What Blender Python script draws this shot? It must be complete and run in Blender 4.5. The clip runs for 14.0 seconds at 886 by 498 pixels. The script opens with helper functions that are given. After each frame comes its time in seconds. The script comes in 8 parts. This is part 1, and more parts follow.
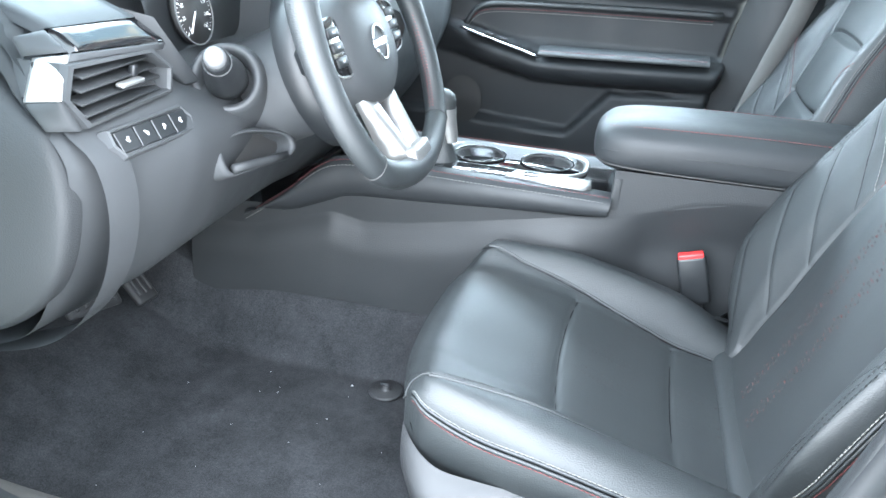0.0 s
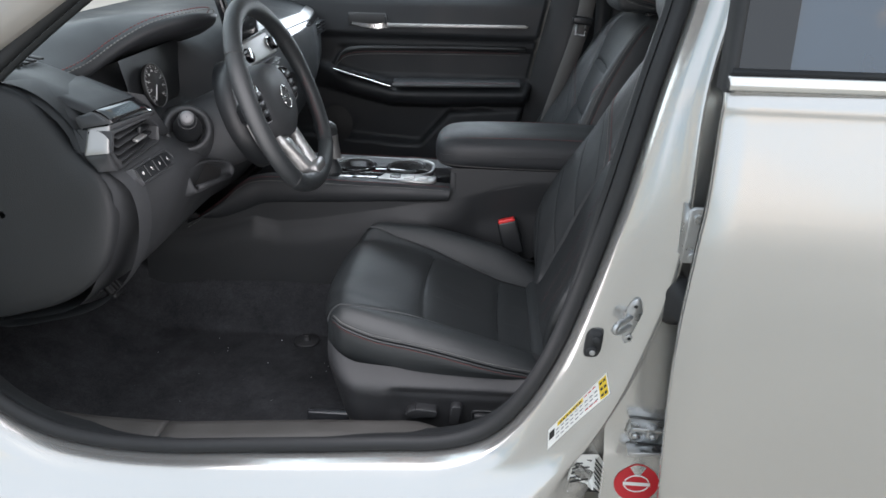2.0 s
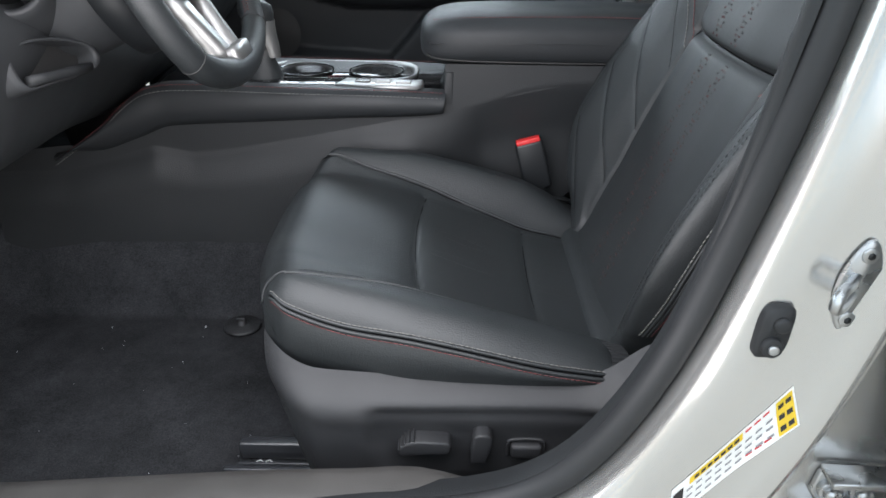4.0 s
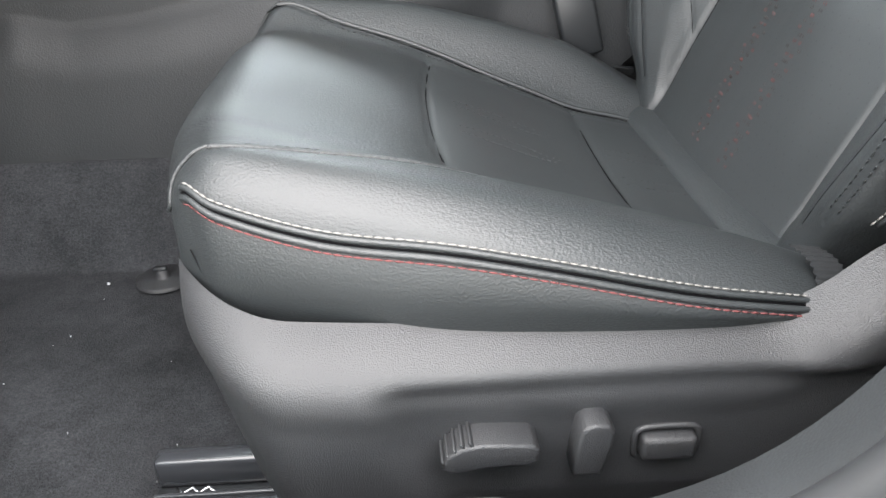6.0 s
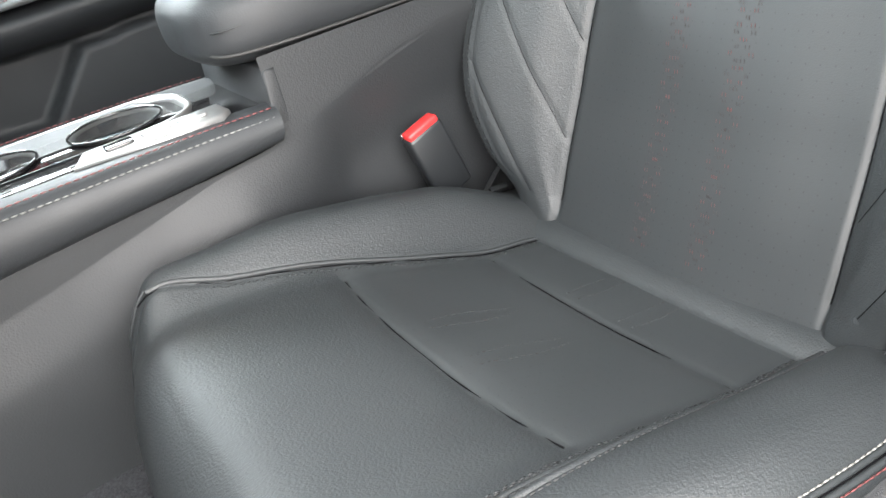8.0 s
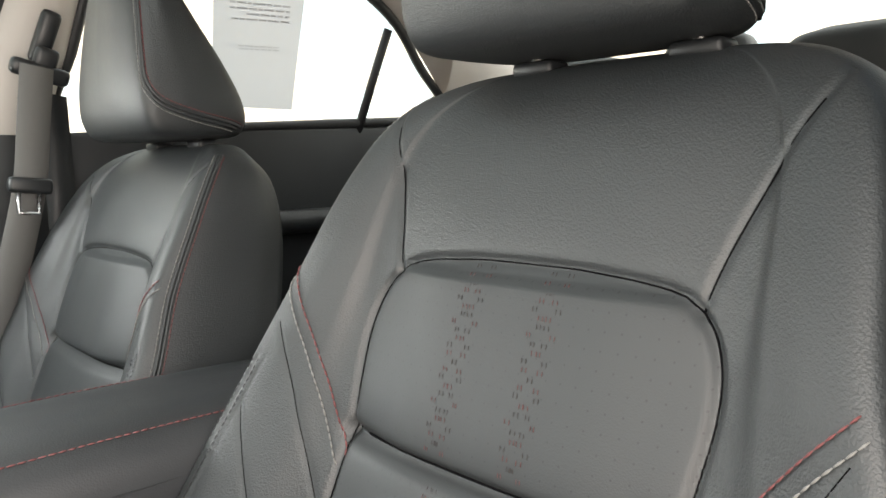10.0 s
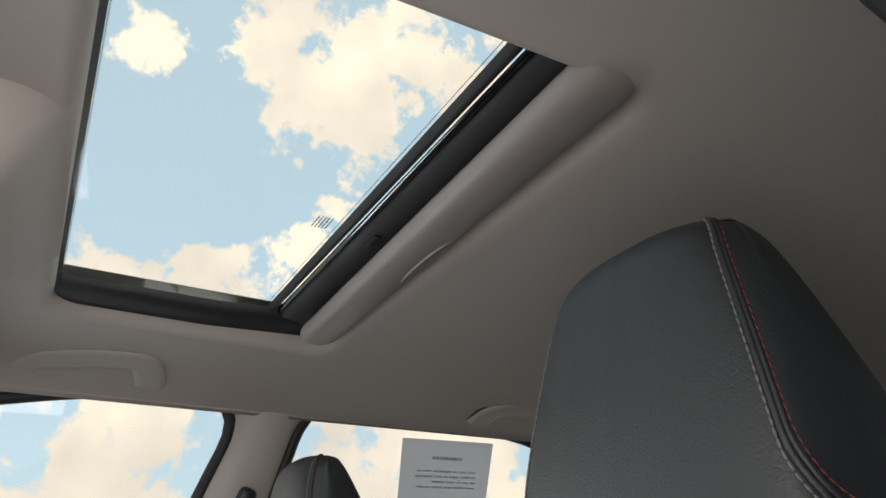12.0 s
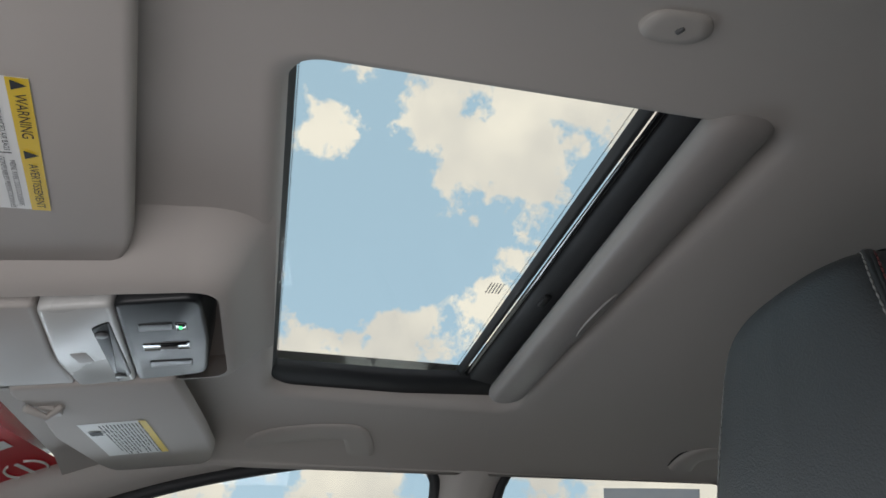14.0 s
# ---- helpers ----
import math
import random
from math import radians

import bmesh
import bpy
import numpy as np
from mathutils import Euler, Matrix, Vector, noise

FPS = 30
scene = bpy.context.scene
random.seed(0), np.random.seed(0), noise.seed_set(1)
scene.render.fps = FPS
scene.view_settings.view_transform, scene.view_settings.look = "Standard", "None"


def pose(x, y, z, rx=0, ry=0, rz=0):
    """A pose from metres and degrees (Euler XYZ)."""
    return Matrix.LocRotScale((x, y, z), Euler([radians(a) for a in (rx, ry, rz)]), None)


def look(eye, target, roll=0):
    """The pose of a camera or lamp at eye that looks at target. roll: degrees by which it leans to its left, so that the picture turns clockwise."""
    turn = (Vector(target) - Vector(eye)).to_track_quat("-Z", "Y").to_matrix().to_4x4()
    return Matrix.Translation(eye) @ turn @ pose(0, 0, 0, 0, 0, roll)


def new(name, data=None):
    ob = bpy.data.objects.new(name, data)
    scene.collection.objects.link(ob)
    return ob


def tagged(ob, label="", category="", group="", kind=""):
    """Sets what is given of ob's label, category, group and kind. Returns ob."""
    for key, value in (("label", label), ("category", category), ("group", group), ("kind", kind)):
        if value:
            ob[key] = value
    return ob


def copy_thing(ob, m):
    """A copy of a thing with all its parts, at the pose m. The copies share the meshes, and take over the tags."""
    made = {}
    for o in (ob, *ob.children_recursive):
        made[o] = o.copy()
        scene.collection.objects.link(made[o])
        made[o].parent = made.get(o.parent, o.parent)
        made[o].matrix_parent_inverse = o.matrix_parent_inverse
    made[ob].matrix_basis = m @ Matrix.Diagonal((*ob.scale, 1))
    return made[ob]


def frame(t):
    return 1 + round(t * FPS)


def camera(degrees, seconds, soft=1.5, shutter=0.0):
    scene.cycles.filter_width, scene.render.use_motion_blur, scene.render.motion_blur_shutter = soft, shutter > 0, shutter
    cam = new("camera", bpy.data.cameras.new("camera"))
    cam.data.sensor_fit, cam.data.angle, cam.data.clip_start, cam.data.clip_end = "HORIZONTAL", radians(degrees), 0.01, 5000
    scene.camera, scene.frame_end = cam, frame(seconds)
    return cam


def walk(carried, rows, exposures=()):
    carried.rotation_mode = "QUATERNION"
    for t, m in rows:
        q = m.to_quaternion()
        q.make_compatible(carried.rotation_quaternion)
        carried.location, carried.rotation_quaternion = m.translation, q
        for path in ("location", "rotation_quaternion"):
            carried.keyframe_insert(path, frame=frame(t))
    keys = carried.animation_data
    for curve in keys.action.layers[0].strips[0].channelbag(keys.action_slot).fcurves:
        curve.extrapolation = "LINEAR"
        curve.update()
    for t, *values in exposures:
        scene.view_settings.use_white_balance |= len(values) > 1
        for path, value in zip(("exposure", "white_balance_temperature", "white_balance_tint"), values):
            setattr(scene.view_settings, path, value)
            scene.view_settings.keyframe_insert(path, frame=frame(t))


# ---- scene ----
cam = camera(60.79, 14.0, soft=1.6)
PATH = [
    (0.0, look((-0.2627, -1.2916, 1.0748), (-0.6742, 0.4725, 0.2270), 3.23)),
    (0.5, look((-0.2491, -1.4604, 1.1333), (-0.4883, 0.3354, 0.2861), 2.36)),
    (1.0, look((-0.1999, -1.6405, 1.2109), (-0.3554, 0.1683, 0.3716), 1.92)),
    (1.5, look((-0.1792, -1.7588, 1.2317), (-0.3034, 0.0606, 0.4105), 1.55)),
    (2.0, look((-0.1803, -1.8199, 1.2393), (-0.2835, 0.0060, 0.4297), 1.40)),
    (2.5, look((-0.1972, -1.8180, 1.2334), (-0.2894, 0.0049, 0.4157), 1.32)),
    (3.0, look((-0.2186, -1.6781, 1.1742), (-0.2815, 0.1321, 0.3261), 1.79)),
    (5.5, look((-0.3044, -1.0137, 0.7277), (-0.2304, 0.7447, -0.2224), -0.61)),
    (6.0, look((-0.3293, -0.9964, 0.7188), (-0.2121, 0.7501, -0.2487), -0.50)),
    (6.5, look((-0.4347, -0.9765, 0.7572), (-0.2015, 0.7433, -0.2367), -6.23)),
    (7.0, look((-0.5282, -0.9048, 0.8096), (-0.1399, 0.7666, -0.2179), -14.31)),
    (9.3, look((-0.3270, -0.7145, 0.8829), (0.9736, 0.6846, 0.2904), -4.60)),
    (9.5, look((-0.3043, -0.7077, 0.9150), (1.0262, 0.6999, 0.4164), -3.71)),
    (10.0, look((-0.2515, -0.6952, 0.9788), (1.1191, 0.7431, 0.7493), -1.13)),
    (10.5, look((-0.2149, -0.6904, 1.0234), (1.1048, 0.8091, 1.1236), 0.84)),
    (11.0, look((-0.1964, -0.6836, 1.0480), (0.9875, 0.8620, 1.5057), 2.06)),
    (11.5, look((-0.1797, -0.6998, 1.0560), (0.8362, 0.8731, 1.7590), 1.47)),
    (12.0, look((-0.1727, -0.7153, 1.0599), (0.6596, 0.8961, 1.9028), 1.00)),
    (12.5, look((-0.1789, -0.7356, 1.0560), (0.5092, 0.9135, 1.9544), 0.36)),
    (13.0, look((-0.1776, -0.7519, 1.0562), (0.3753, 0.9307, 1.9854), 0.21)),
    (13.5, look((-0.1765, -0.7623, 1.0548), (0.2653, 0.9436, 2.0007), 0.48)),
    (14.0, look((-0.1770, -0.7691, 1.0516), (0.1870, 0.9515, 2.0041), 0.77)),
]
EXPOSURES = [(0.0, 2.72, 5800, 9), (0.5, 2.05, 6150, 12), (1.0, 1.28, 6650, 16), (1.5, 0.68, 6550, 18), (2.0, 0.3, 6400, 18), (2.5, 0.2, 6350, 18), (3.2, 0.25, 6300, 17), (5.3, 2.0, 6600, 15), (6.5, 2.25, 6800, 15), (7.2, 2.5, 6800, 14), (9.3, 2.52, 7100, 16), (10.0, 1.8, 7400, 17), (10.5, 1.25, 7450, 19), (11.0, 0.88, 7350, 21), (12.0, 0.36, 6850, 19), (14.0, 0.05, 6350, 16)]
walk(cam, PATH, EXPOSURES)

# ---- world and sun ----
SUN_DIR = Vector((0.15, -0.48, 0.86)).normalized()
world = bpy.data.worlds.new("sky")
scene.world = world
world.use_nodes = True
wn, wl = world.node_tree.nodes, world.node_tree.links
wn.clear()
w_out, w_bg = wn.new("ShaderNodeOutputWorld"), wn.new("ShaderNodeBackground")
w_sky = wn.new("ShaderNodeTexSky")
w_sky.sky_type, w_sky.sun_disc = "NISHITA", False
w_sky.sun_elevation, w_sky.sun_rotation = math.asin(SUN_DIR.z), math.atan2(SUN_DIR.x, SUN_DIR.y)
w_co = wn.new("ShaderNodeTexCoord")


def w_math(op, a, b, clamp=False):
    nd = wn.new("ShaderNodeMath")
    nd.operation, nd.use_clamp = op, clamp
    for k, v in ((0, a), (1, b)):
        if isinstance(v, (int, float)):
            nd.inputs[k].default_value = v
        else:
            wl.new(v, nd.inputs[k])
    return nd.outputs[0]


def w_noise(scale, detail, rough, shift):
    mp, nz = wn.new("ShaderNodeMapping"), wn.new("ShaderNodeTexNoise")
    mp.inputs["Location"].default_value = shift
    nz.inputs["Scale"].default_value, nz.inputs["Detail"].default_value, nz.inputs["Roughness"].default_value = scale, detail, rough
    wl.new(w_co.outputs["Generated"], mp.inputs["Vector"])
    wl.new(mp.outputs["Vector"], nz.inputs["Vector"])
    return nz.outputs["Fac"]


# cumulus banks: direction, half angle in degrees, weight
BANKS = [((0.24, 0.74, 0.63), 9, 0.22), ((0.195, 0.77, 0.608), 7, 0.18), ((0.36, 0.70, 0.62), 9, 0.20), ((0.03, 0.80, 0.595), 3.2, 0.24), ((0.29, 0.81, 0.51), 5, 0.22), ((0.237, 0.878, 0.417), 2.6, 0.16), ((0.156, 0.92, 0.358), 4, 0.18), ((0.05, 0.937, 0.345), 3, 0.15), ((0.075, 0.87, 0.486), 8, -0.30), ((0.10, 0.755, 0.65), 3, -0.15), ((-0.1, -0.85, 0.52), 62, -0.16)]
w_sep = wn.new("ShaderNodeSeparateXYZ")
wl.new(w_co.outputs["Generated"], w_sep.inputs[0])
dens = w_math("SUBTRACT", w_math("MULTIPLY", w_noise(8.0, 12.0, 0.63, (3.1, 0.4, 0.2)), 2.3), 0.73)
low = w_math("SUBTRACT", 0.60, w_sep.outputs["Z"], True)
dens = w_math("ADD", dens, w_math("MULTIPLY", low, 0.62))
for (cx, cy, cz), ang_, wt in BANKS:
    dt = wn.new("ShaderNodeVectorMath")
    dt.operation = "DOT_PRODUCT"
    wl.new(w_co.outputs["Generated"], dt.inputs[0])
    dt.inputs[1].default_value = Vector((cx, cy, cz)).normalized()
    mr = wn.new("ShaderNodeMapRange")
    mr.interpolation_type = "SMOOTHSTEP"
    mr.inputs["From Min"].default_value, mr.inputs["From Max"].default_value = math.cos(radians(ang_)), math.cos(radians(ang_ * 0.25))
    mr.inputs["To Max"].default_value = wt * 1.05
    wl.new(dt.outputs["Value"], mr.inputs["Value"])
    dens = w_math("ADD", dens, mr.outputs["Result"])
w_ramp = wn.new("ShaderNodeValToRGB")
w_ramp.color_ramp.elements[0].position, w_ramp.color_ramp.elements[1].position = 0.565, 0.685
wl.new(dens, w_ramp.inputs["Fac"])
w_haze = wn.new("ShaderNodeMixRGB")
w_haze.inputs[0].default_value, w_haze.inputs[2].default_value = 0.74, (4.1, 5.8, 6.25, 1)
w_tone, w_mix = wn.new("ShaderNodeMixRGB"), wn.new("ShaderNodeMixRGB")
w_tone.inputs[1].default_value, w_tone.inputs[2].default_value = (7.8, 7.35, 5.9, 1), (5.2, 5.05, 4.4, 1)
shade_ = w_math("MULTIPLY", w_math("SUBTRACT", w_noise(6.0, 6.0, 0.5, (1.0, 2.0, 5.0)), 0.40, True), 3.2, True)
wl.new(shade_, w_tone.inputs[0])
wl.new(w_sky.outputs["Color"], w_haze.inputs[1])
wl.new(w_haze.outputs["Color"], w_mix.inputs[1])
wl.new(w_tone.outputs["Color"], w_mix.inputs[2])
wl.new(w_ramp.outputs["Color"], w_mix.inputs[0])
wl.new(w_mix.outputs["Color"], w_bg.inputs["Color"])
w_bg.inputs["Strength"].default_value = 0.12
wl.new(w_bg.outputs["Background"], w_out.inputs["Surface"])
sun = new("sun", bpy.data.lights.new("sun", "SUN"))
sun.data.energy, sun.data.angle, sun.data.color = 1.25, radians(120), (1.0, 0.96, 0.9)
sun.matrix_world = look(SUN_DIR * 30, (0, 0, 0))


def opening_light(name, at, to, w, h, watts, col):
    """Area lamp added in an opening to boost the daylight that comes in."""
    ob = new(name, bpy.data.lights.new(name, "AREA"))
    ob.data.shape, ob.data.size, ob.data.size_y, ob.data.energy, ob.data.color = "RECTANGLE", w, h, watts, col
    ob.matrix_world = look(at, to)


# added lamps on top of the sky: they brighten cabin and seat leather
opening_light("door_fill", (-0.44, -0.735, 0.90), (-0.37, 0.0, 0.64), 0.64, 0.66, 3.3, (1.0, 0.97, 0.95))
opening_light("windscreen_fill", (-1.05, 0.0, 1.34), (-0.2, 0.0, 0.75), 1.15, 0.55, 3.6, (0.82, 0.95, 1.0))
opening_light("passenger_window_fill", (-0.45, 0.655, 1.085), (-0.36, -0.40, 0.45), 0.62, 0.155, 2.2, (0.80, 0.94, 1.0))


# ---- materials ----
def mat(name, col, rough, metal=0.0, var=0.15, vscale=7.0, grain=500.0, bump=0.1, cells=False, coat=0.0, rvar=0.12, dist=0.001, spec=0.5):
    m = bpy.data.materials.new(name)
    m.use_nodes = True
    n, l = m.node_tree.nodes, m.node_tree.links
    b = n["Principled BSDF"]
    co = n.new("ShaderNodeTexCoord")
    big = n.new("ShaderNodeTexNoise")
    big.inputs["Scale"].default_value, big.inputs["Detail"].default_value = vscale, 6.0
    l.new(co.outputs["Object"], big.inputs["Vector"])
    if cells:
        fine = n.new("ShaderNodeTexVoronoi")
        out = fine.outputs["Distance"]
    else:
        fine = n.new("ShaderNodeTexNoise")
        fine.inputs["Detail"].default_value = 3.0
        out = fine.outputs["Fac"]
    fine.inputs["Scale"].default_value = grain
    l.new(co.outputs["Object"], fine.inputs["Vector"])
    mix = n.new("ShaderNodeMixRGB")
    mix.inputs[1].default_value = (*[c * (1 - var) for c in col], 1)
    mix.inputs[2].default_value = (*[min(1, c * (1 + var)) for c in col], 1)
    l.new(big.outputs["Fac"], mix.inputs[0])
    l.new(mix.outputs["Color"], b.inputs["Base Color"])
    mr = n.new("ShaderNodeMapRange")
    mr.inputs["From Min"].default_value, mr.inputs["From Max"].default_value = 0.3, 0.7
    mr.inputs["To Min"].default_value, mr.inputs["To Max"].default_value = max(0.02, rough - rvar), min(1, rough + rvar)
    l.new(big.outputs["Fac"], mr.inputs["Value"])
    l.new(mr.outputs["Result"], b.inputs["Roughness"])
    if bump:
        bp = n.new("ShaderNodeBump")
        bp.inputs["Strength"].default_value, bp.inputs["Distance"].default_value = bump, dist
        l.new(out, bp.inputs["Height"])
        l.new(bp.outputs["Normal"], b.inputs["Normal"])
    b.inputs["Metallic"].default_value = metal
    b.inputs["Coat Weight"].default_value = coat
    b.inputs["Coat Roughness"].default_value = 0.05
    b.inputs["Specular IOR Level"].default_value = spec
    return m


def glass_mat(name, tint, gloss=0.06):
    m = bpy.data.materials.new(name)
    m.use_nodes = True
    n, l = m.node_tree.nodes, m.node_tree.links
    n.remove(n["Principled BSDF"])
    tr, gl, mx = n.new("ShaderNodeBsdfTransparent"), n.new("ShaderNodeBsdfGlossy"), n.new("ShaderNodeMixShader")
    tr.inputs["Color"].default_value = (*tint, 1)
    gl.inputs["Roughness"].default_value = 0.02
    mx.inputs["Fac"].default_value = gloss
    l.new(tr.outputs["BSDF"], mx.inputs[1])
    l.new(gl.outputs["BSDF"], mx.inputs[2])
    l.new(mx.outputs["Shader"], n["Material Output"].inputs["Surface"])
    return m


def creases(m, scale, depth):
    """Soft pebbled folds of hide over the fine grain, drawn out along x."""
    n, l = m.node_tree.nodes, m.node_tree.links
    b = n["Principled BSDF"]
    co, mp, wob, add, vo, bp = [n.new("ShaderNode" + k) for k in ("TexCoord", "Mapping", "TexNoise", "MixRGB", "TexVoronoi", "Bump")]
    mp.inputs["Scale"].default_value = (0.62, 1.0, 1.0)
    wob.inputs["Scale"].default_value, wob.inputs["Detail"].default_value = scale * 0.8, 3.0
    add.blend_type, add.inputs[0].default_value = "ADD", 0.0025
    vo.feature, vo.inputs["Scale"].default_value = "SMOOTH_F1", scale
    vo.inputs["Smoothness"].default_value = 0.35
    bp.inputs["Strength"].default_value, bp.inputs["Distance"].default_value = depth, 0.0016
    bp.invert = True
    l.new(co.outputs["Object"], mp.inputs["Vector"])
    l.new(mp.outputs["Vector"], add.inputs[1])
    l.new(mp.outputs["Vector"], wob.inputs["Vector"])
    l.new(wob.outputs["Color"], add.inputs[2])
    l.new(add.outputs["Color"], vo.inputs["Vector"])
    l.new(vo.outputs["Distance"], bp.inputs["Height"])
    l.new(b.inputs["Normal"].links[0].from_socket, bp.inputs["Normal"])
    l.new(bp.outputs["Normal"], b.inputs["Normal"])


LEATHER = mat("leather", (0.0155, 0.0184, 0.0200), 0.52, var=0.2, vscale=5, grain=520, bump=0.22, cells=True, dist=0.0005, rvar=0.05, spec=0.66)
creases(LEATHER, 720, 0.22)
LEATHER_INSERT = mat("leather_insert", (0.0185, 0.0214, 0.0230), 0.56, var=0.2, vscale=6, grain=800, bump=0.12, cells=True, dist=0.0005, rvar=0.05, spec=0.8)


def perforate(m, axes):
    """Fine round holes in rows, in the plane of two axes."""
    n, l = m.node_tree.nodes, m.node_tree.links
    b = n["Principled BSDF"]
    co, sp, cb, vo, mr = n.new("ShaderNodeTexCoord"), n.new("ShaderNodeSeparateXYZ"), n.new("ShaderNodeCombineXYZ"), n.new("ShaderNodeTexVoronoi"), n.new("ShaderNodeMapRange")
    l.new(co.outputs["Object"], sp.inputs[0])
    l.new(sp.outputs[axes[0]], cb.inputs[0])
    l.new(sp.outputs[axes[1]], cb.inputs[1])
    vo.voronoi_dimensions = "2D"
    vo.inputs["Scale"].default_value, vo.inputs["Randomness"].default_value = 92.0, 0.0
    l.new(cb.outputs[0], vo.inputs["Vector"])
    mr.inputs["From Min"].default_value, mr.inputs["From Max"].default_value = 0.045, 0.075
    mr.inputs["To Min"].default_value = 0.8
    l.new(vo.outputs["Distance"], mr.inputs["Value"])
    mx = n.new("ShaderNodeMixRGB")
    mx.blend_type, mx.inputs[0].default_value = "MULTIPLY", 1.0
    old = b.inputs["Base Color"].links[0].from_socket
    l.new(old, mx.inputs[1])
    l.new(mr.outputs["Result"], mx.inputs[2])
    l.new(mx.outputs["Color"], b.inputs["Base Color"])
    hf = n.new("ShaderNodeMath")
    hf.operation, hf.inputs[1].default_value = "MULTIPLY", 0.55
    l.new(mr.outputs["Result"], hf.inputs[0])
    l.new(hf.outputs[0], b.inputs["Specular IOR Level"])
    return m


CUSHION_INSERT = perforate(mat("leather_insert_cushion", (0.0205, 0.0236, 0.0252), 0.54, var=0.2, vscale=6, grain=800, bump=0.12, cells=True, dist=0.0005, rvar=0.05, spec=0.8), ("X", "Y"))
perforate(LEATHER_INSERT, ("Y", "Z"))
VINYL = mat("vinyl", (0.021, 0.0232, 0.0255), 0.54, grain=600, bump=0.2, cells=True, dist=0.0006, spec=0.38)
PLASTIC = mat("grained_plastic", (0.021, 0.0228, 0.0245), 0.52, grain=520, bump=0.42, cells=True, dist=0.0005, var=0.12, spec=0.35)
RAIL_BLACK = mat("black_lacquered_steel", (0.03, 0.032, 0.036), 0.24, bump=0.02, rvar=0.05, coat=0.3)
SHIELD_PLASTIC = mat("seat_side_plastic", (0.027, 0.0280, 0.0300), 0.44, grain=1100, bump=0.62, cells=True, dist=0.0005, var=0.14, rvar=0.06, spec=0.5)
DARK_PLASTIC = mat("dark_plastic", (0.012, 0.0135, 0.015), 0.42, grain=600, bump=0.12)
GLOSS_BLACK = mat("piano_black", (0.008, 0.008, 0.009), 0.12, coat=0.6, bump=0.0, rvar=0.04)
CARPET = mat("carpet", (0.0385, 0.0400, 0.0435), 0.95, var=0.35, vscale=9, grain=700, bump=1.0, dist=0.003, rvar=0.03, spec=0.1)


def pile(m, scale, lo, hi):
    """Short cut pile: tufts that differ in tone."""
    n, l = m.node_tree.nodes, m.node_tree.links
    b = n["Principled BSDF"]
    co, nz, mr, mx = n.new("ShaderNodeTexCoord"), n.new("ShaderNodeTexNoise"), n.new("ShaderNodeMapRange"), n.new("ShaderNodeMixRGB")
    nz.inputs["Scale"].default_value, nz.inputs["Detail"].default_value, nz.inputs["Roughness"].default_value = scale, 5.0, 0.75
    mr.inputs["From Min"].default_value, mr.inputs["From Max"].default_value = 0.36, 0.66
    mr.inputs["To Min"].default_value, mr.inputs["To Max"].default_value = lo, hi
    mx.blend_type, mx.inputs[0].default_value = "MULTIPLY", 1.0
    l.new(co.outputs["Object"], nz.inputs["Vector"])
    l.new(nz.outputs["Fac"], mr.inputs["Value"])
    l.new(b.inputs["Base Color"].links[0].from_socket, mx.inputs[1])
    l.new(mr.outputs["Result"], mx.inputs[2])
    l.new(mx.outputs["Color"], b.inputs["Base Color"])


pile(CARPET, 420, 0.62, 1.38)
pile(CARPET, 14, 0.80, 1.26)
pile(CARPET, 70, 0.92, 1.10)
LINER = mat("headliner_cloth", (0.50, 0.465, 0.435), 0.9, var=0.04, vscale=4, grain=1500, bump=0.18, dist=0.0006, rvar=0.03, spec=0.2)
LINER_PLASTIC = mat("light_trim_plastic", (0.46, 0.43, 0.40), 0.55, var=0.05, grain=900, bump=0.12, dist=0.0005)
SHADE_GREY = mat("sun_shade_plastic", (0.31, 0.287, 0.272), 0.5, var=0.05, grain=900, bump=0.12, dist=0.0005)
PAINT = mat("silver_paint", (0.58, 0.574, 0.56), 0.23, metal=0.8, var=0.03, vscale=3, grain=3000, bump=0.02, coat=1.0, rvar=0.03, dist=0.0002)
DASH_PLASTIC = mat("soft_dash_plastic", (0.034, 0.0365, 0.039), 0.55, grain=800, bump=0.18, cells=True, dist=0.0005, var=0.10, spec=0.35)
TIP_GREY = mat("mid_grey_plastic", (0.10, 0.103, 0.106), 0.36, bump=0.02)
RUBBER = mat("rubber", (0.020, 0.021, 0.023), 0.62, grain=300, bump=0.1)
CHROME = mat("satin_chrome", (0.78, 0.78, 0.77), 0.22, metal=1.0, var=0.04, bump=0.02, rvar=0.06)
PANEL_SILVER = mat("painted_silver", (0.24, 0.235, 0.225), 0.5, metal=0.3, var=0.05, grain=900, bump=0.03, rvar=0.05)
SATIN = mat("satin_silver", (0.35, 0.35, 0.345), 0.38, metal=0.8, var=0.05, grain=900, bump=0.03, rvar=0.05)
STEEL = mat("zinc_steel", (0.50, 0.51, 0.52), 0.32, metal=1.0, var=0.15, vscale=40, grain=600, bump=0.08)
RED = mat("red_plastic", (0.62, 0.03, 0.03), 0.4, var=0.08, bump=0.03)
DECOR_RED = mat("dull_red_thread", (0.095, 0.032, 0.032), 0.8, bump=0.0)
DECOR_GREY = mat("dark_grey_thread", (0.028, 0.022, 0.022), 0.8, bump=0.0)
RED_THREAD = mat("red_thread", (0.135, 0.036, 0.037), 0.75, var=0.2, bump=0.0)
# near black, far below the leather: crease shade put into colour
SEAM_SHADE = mat("seam_shade", (0.0025, 0.0025, 0.003), 0.9, bump=0.0, spec=0.05)
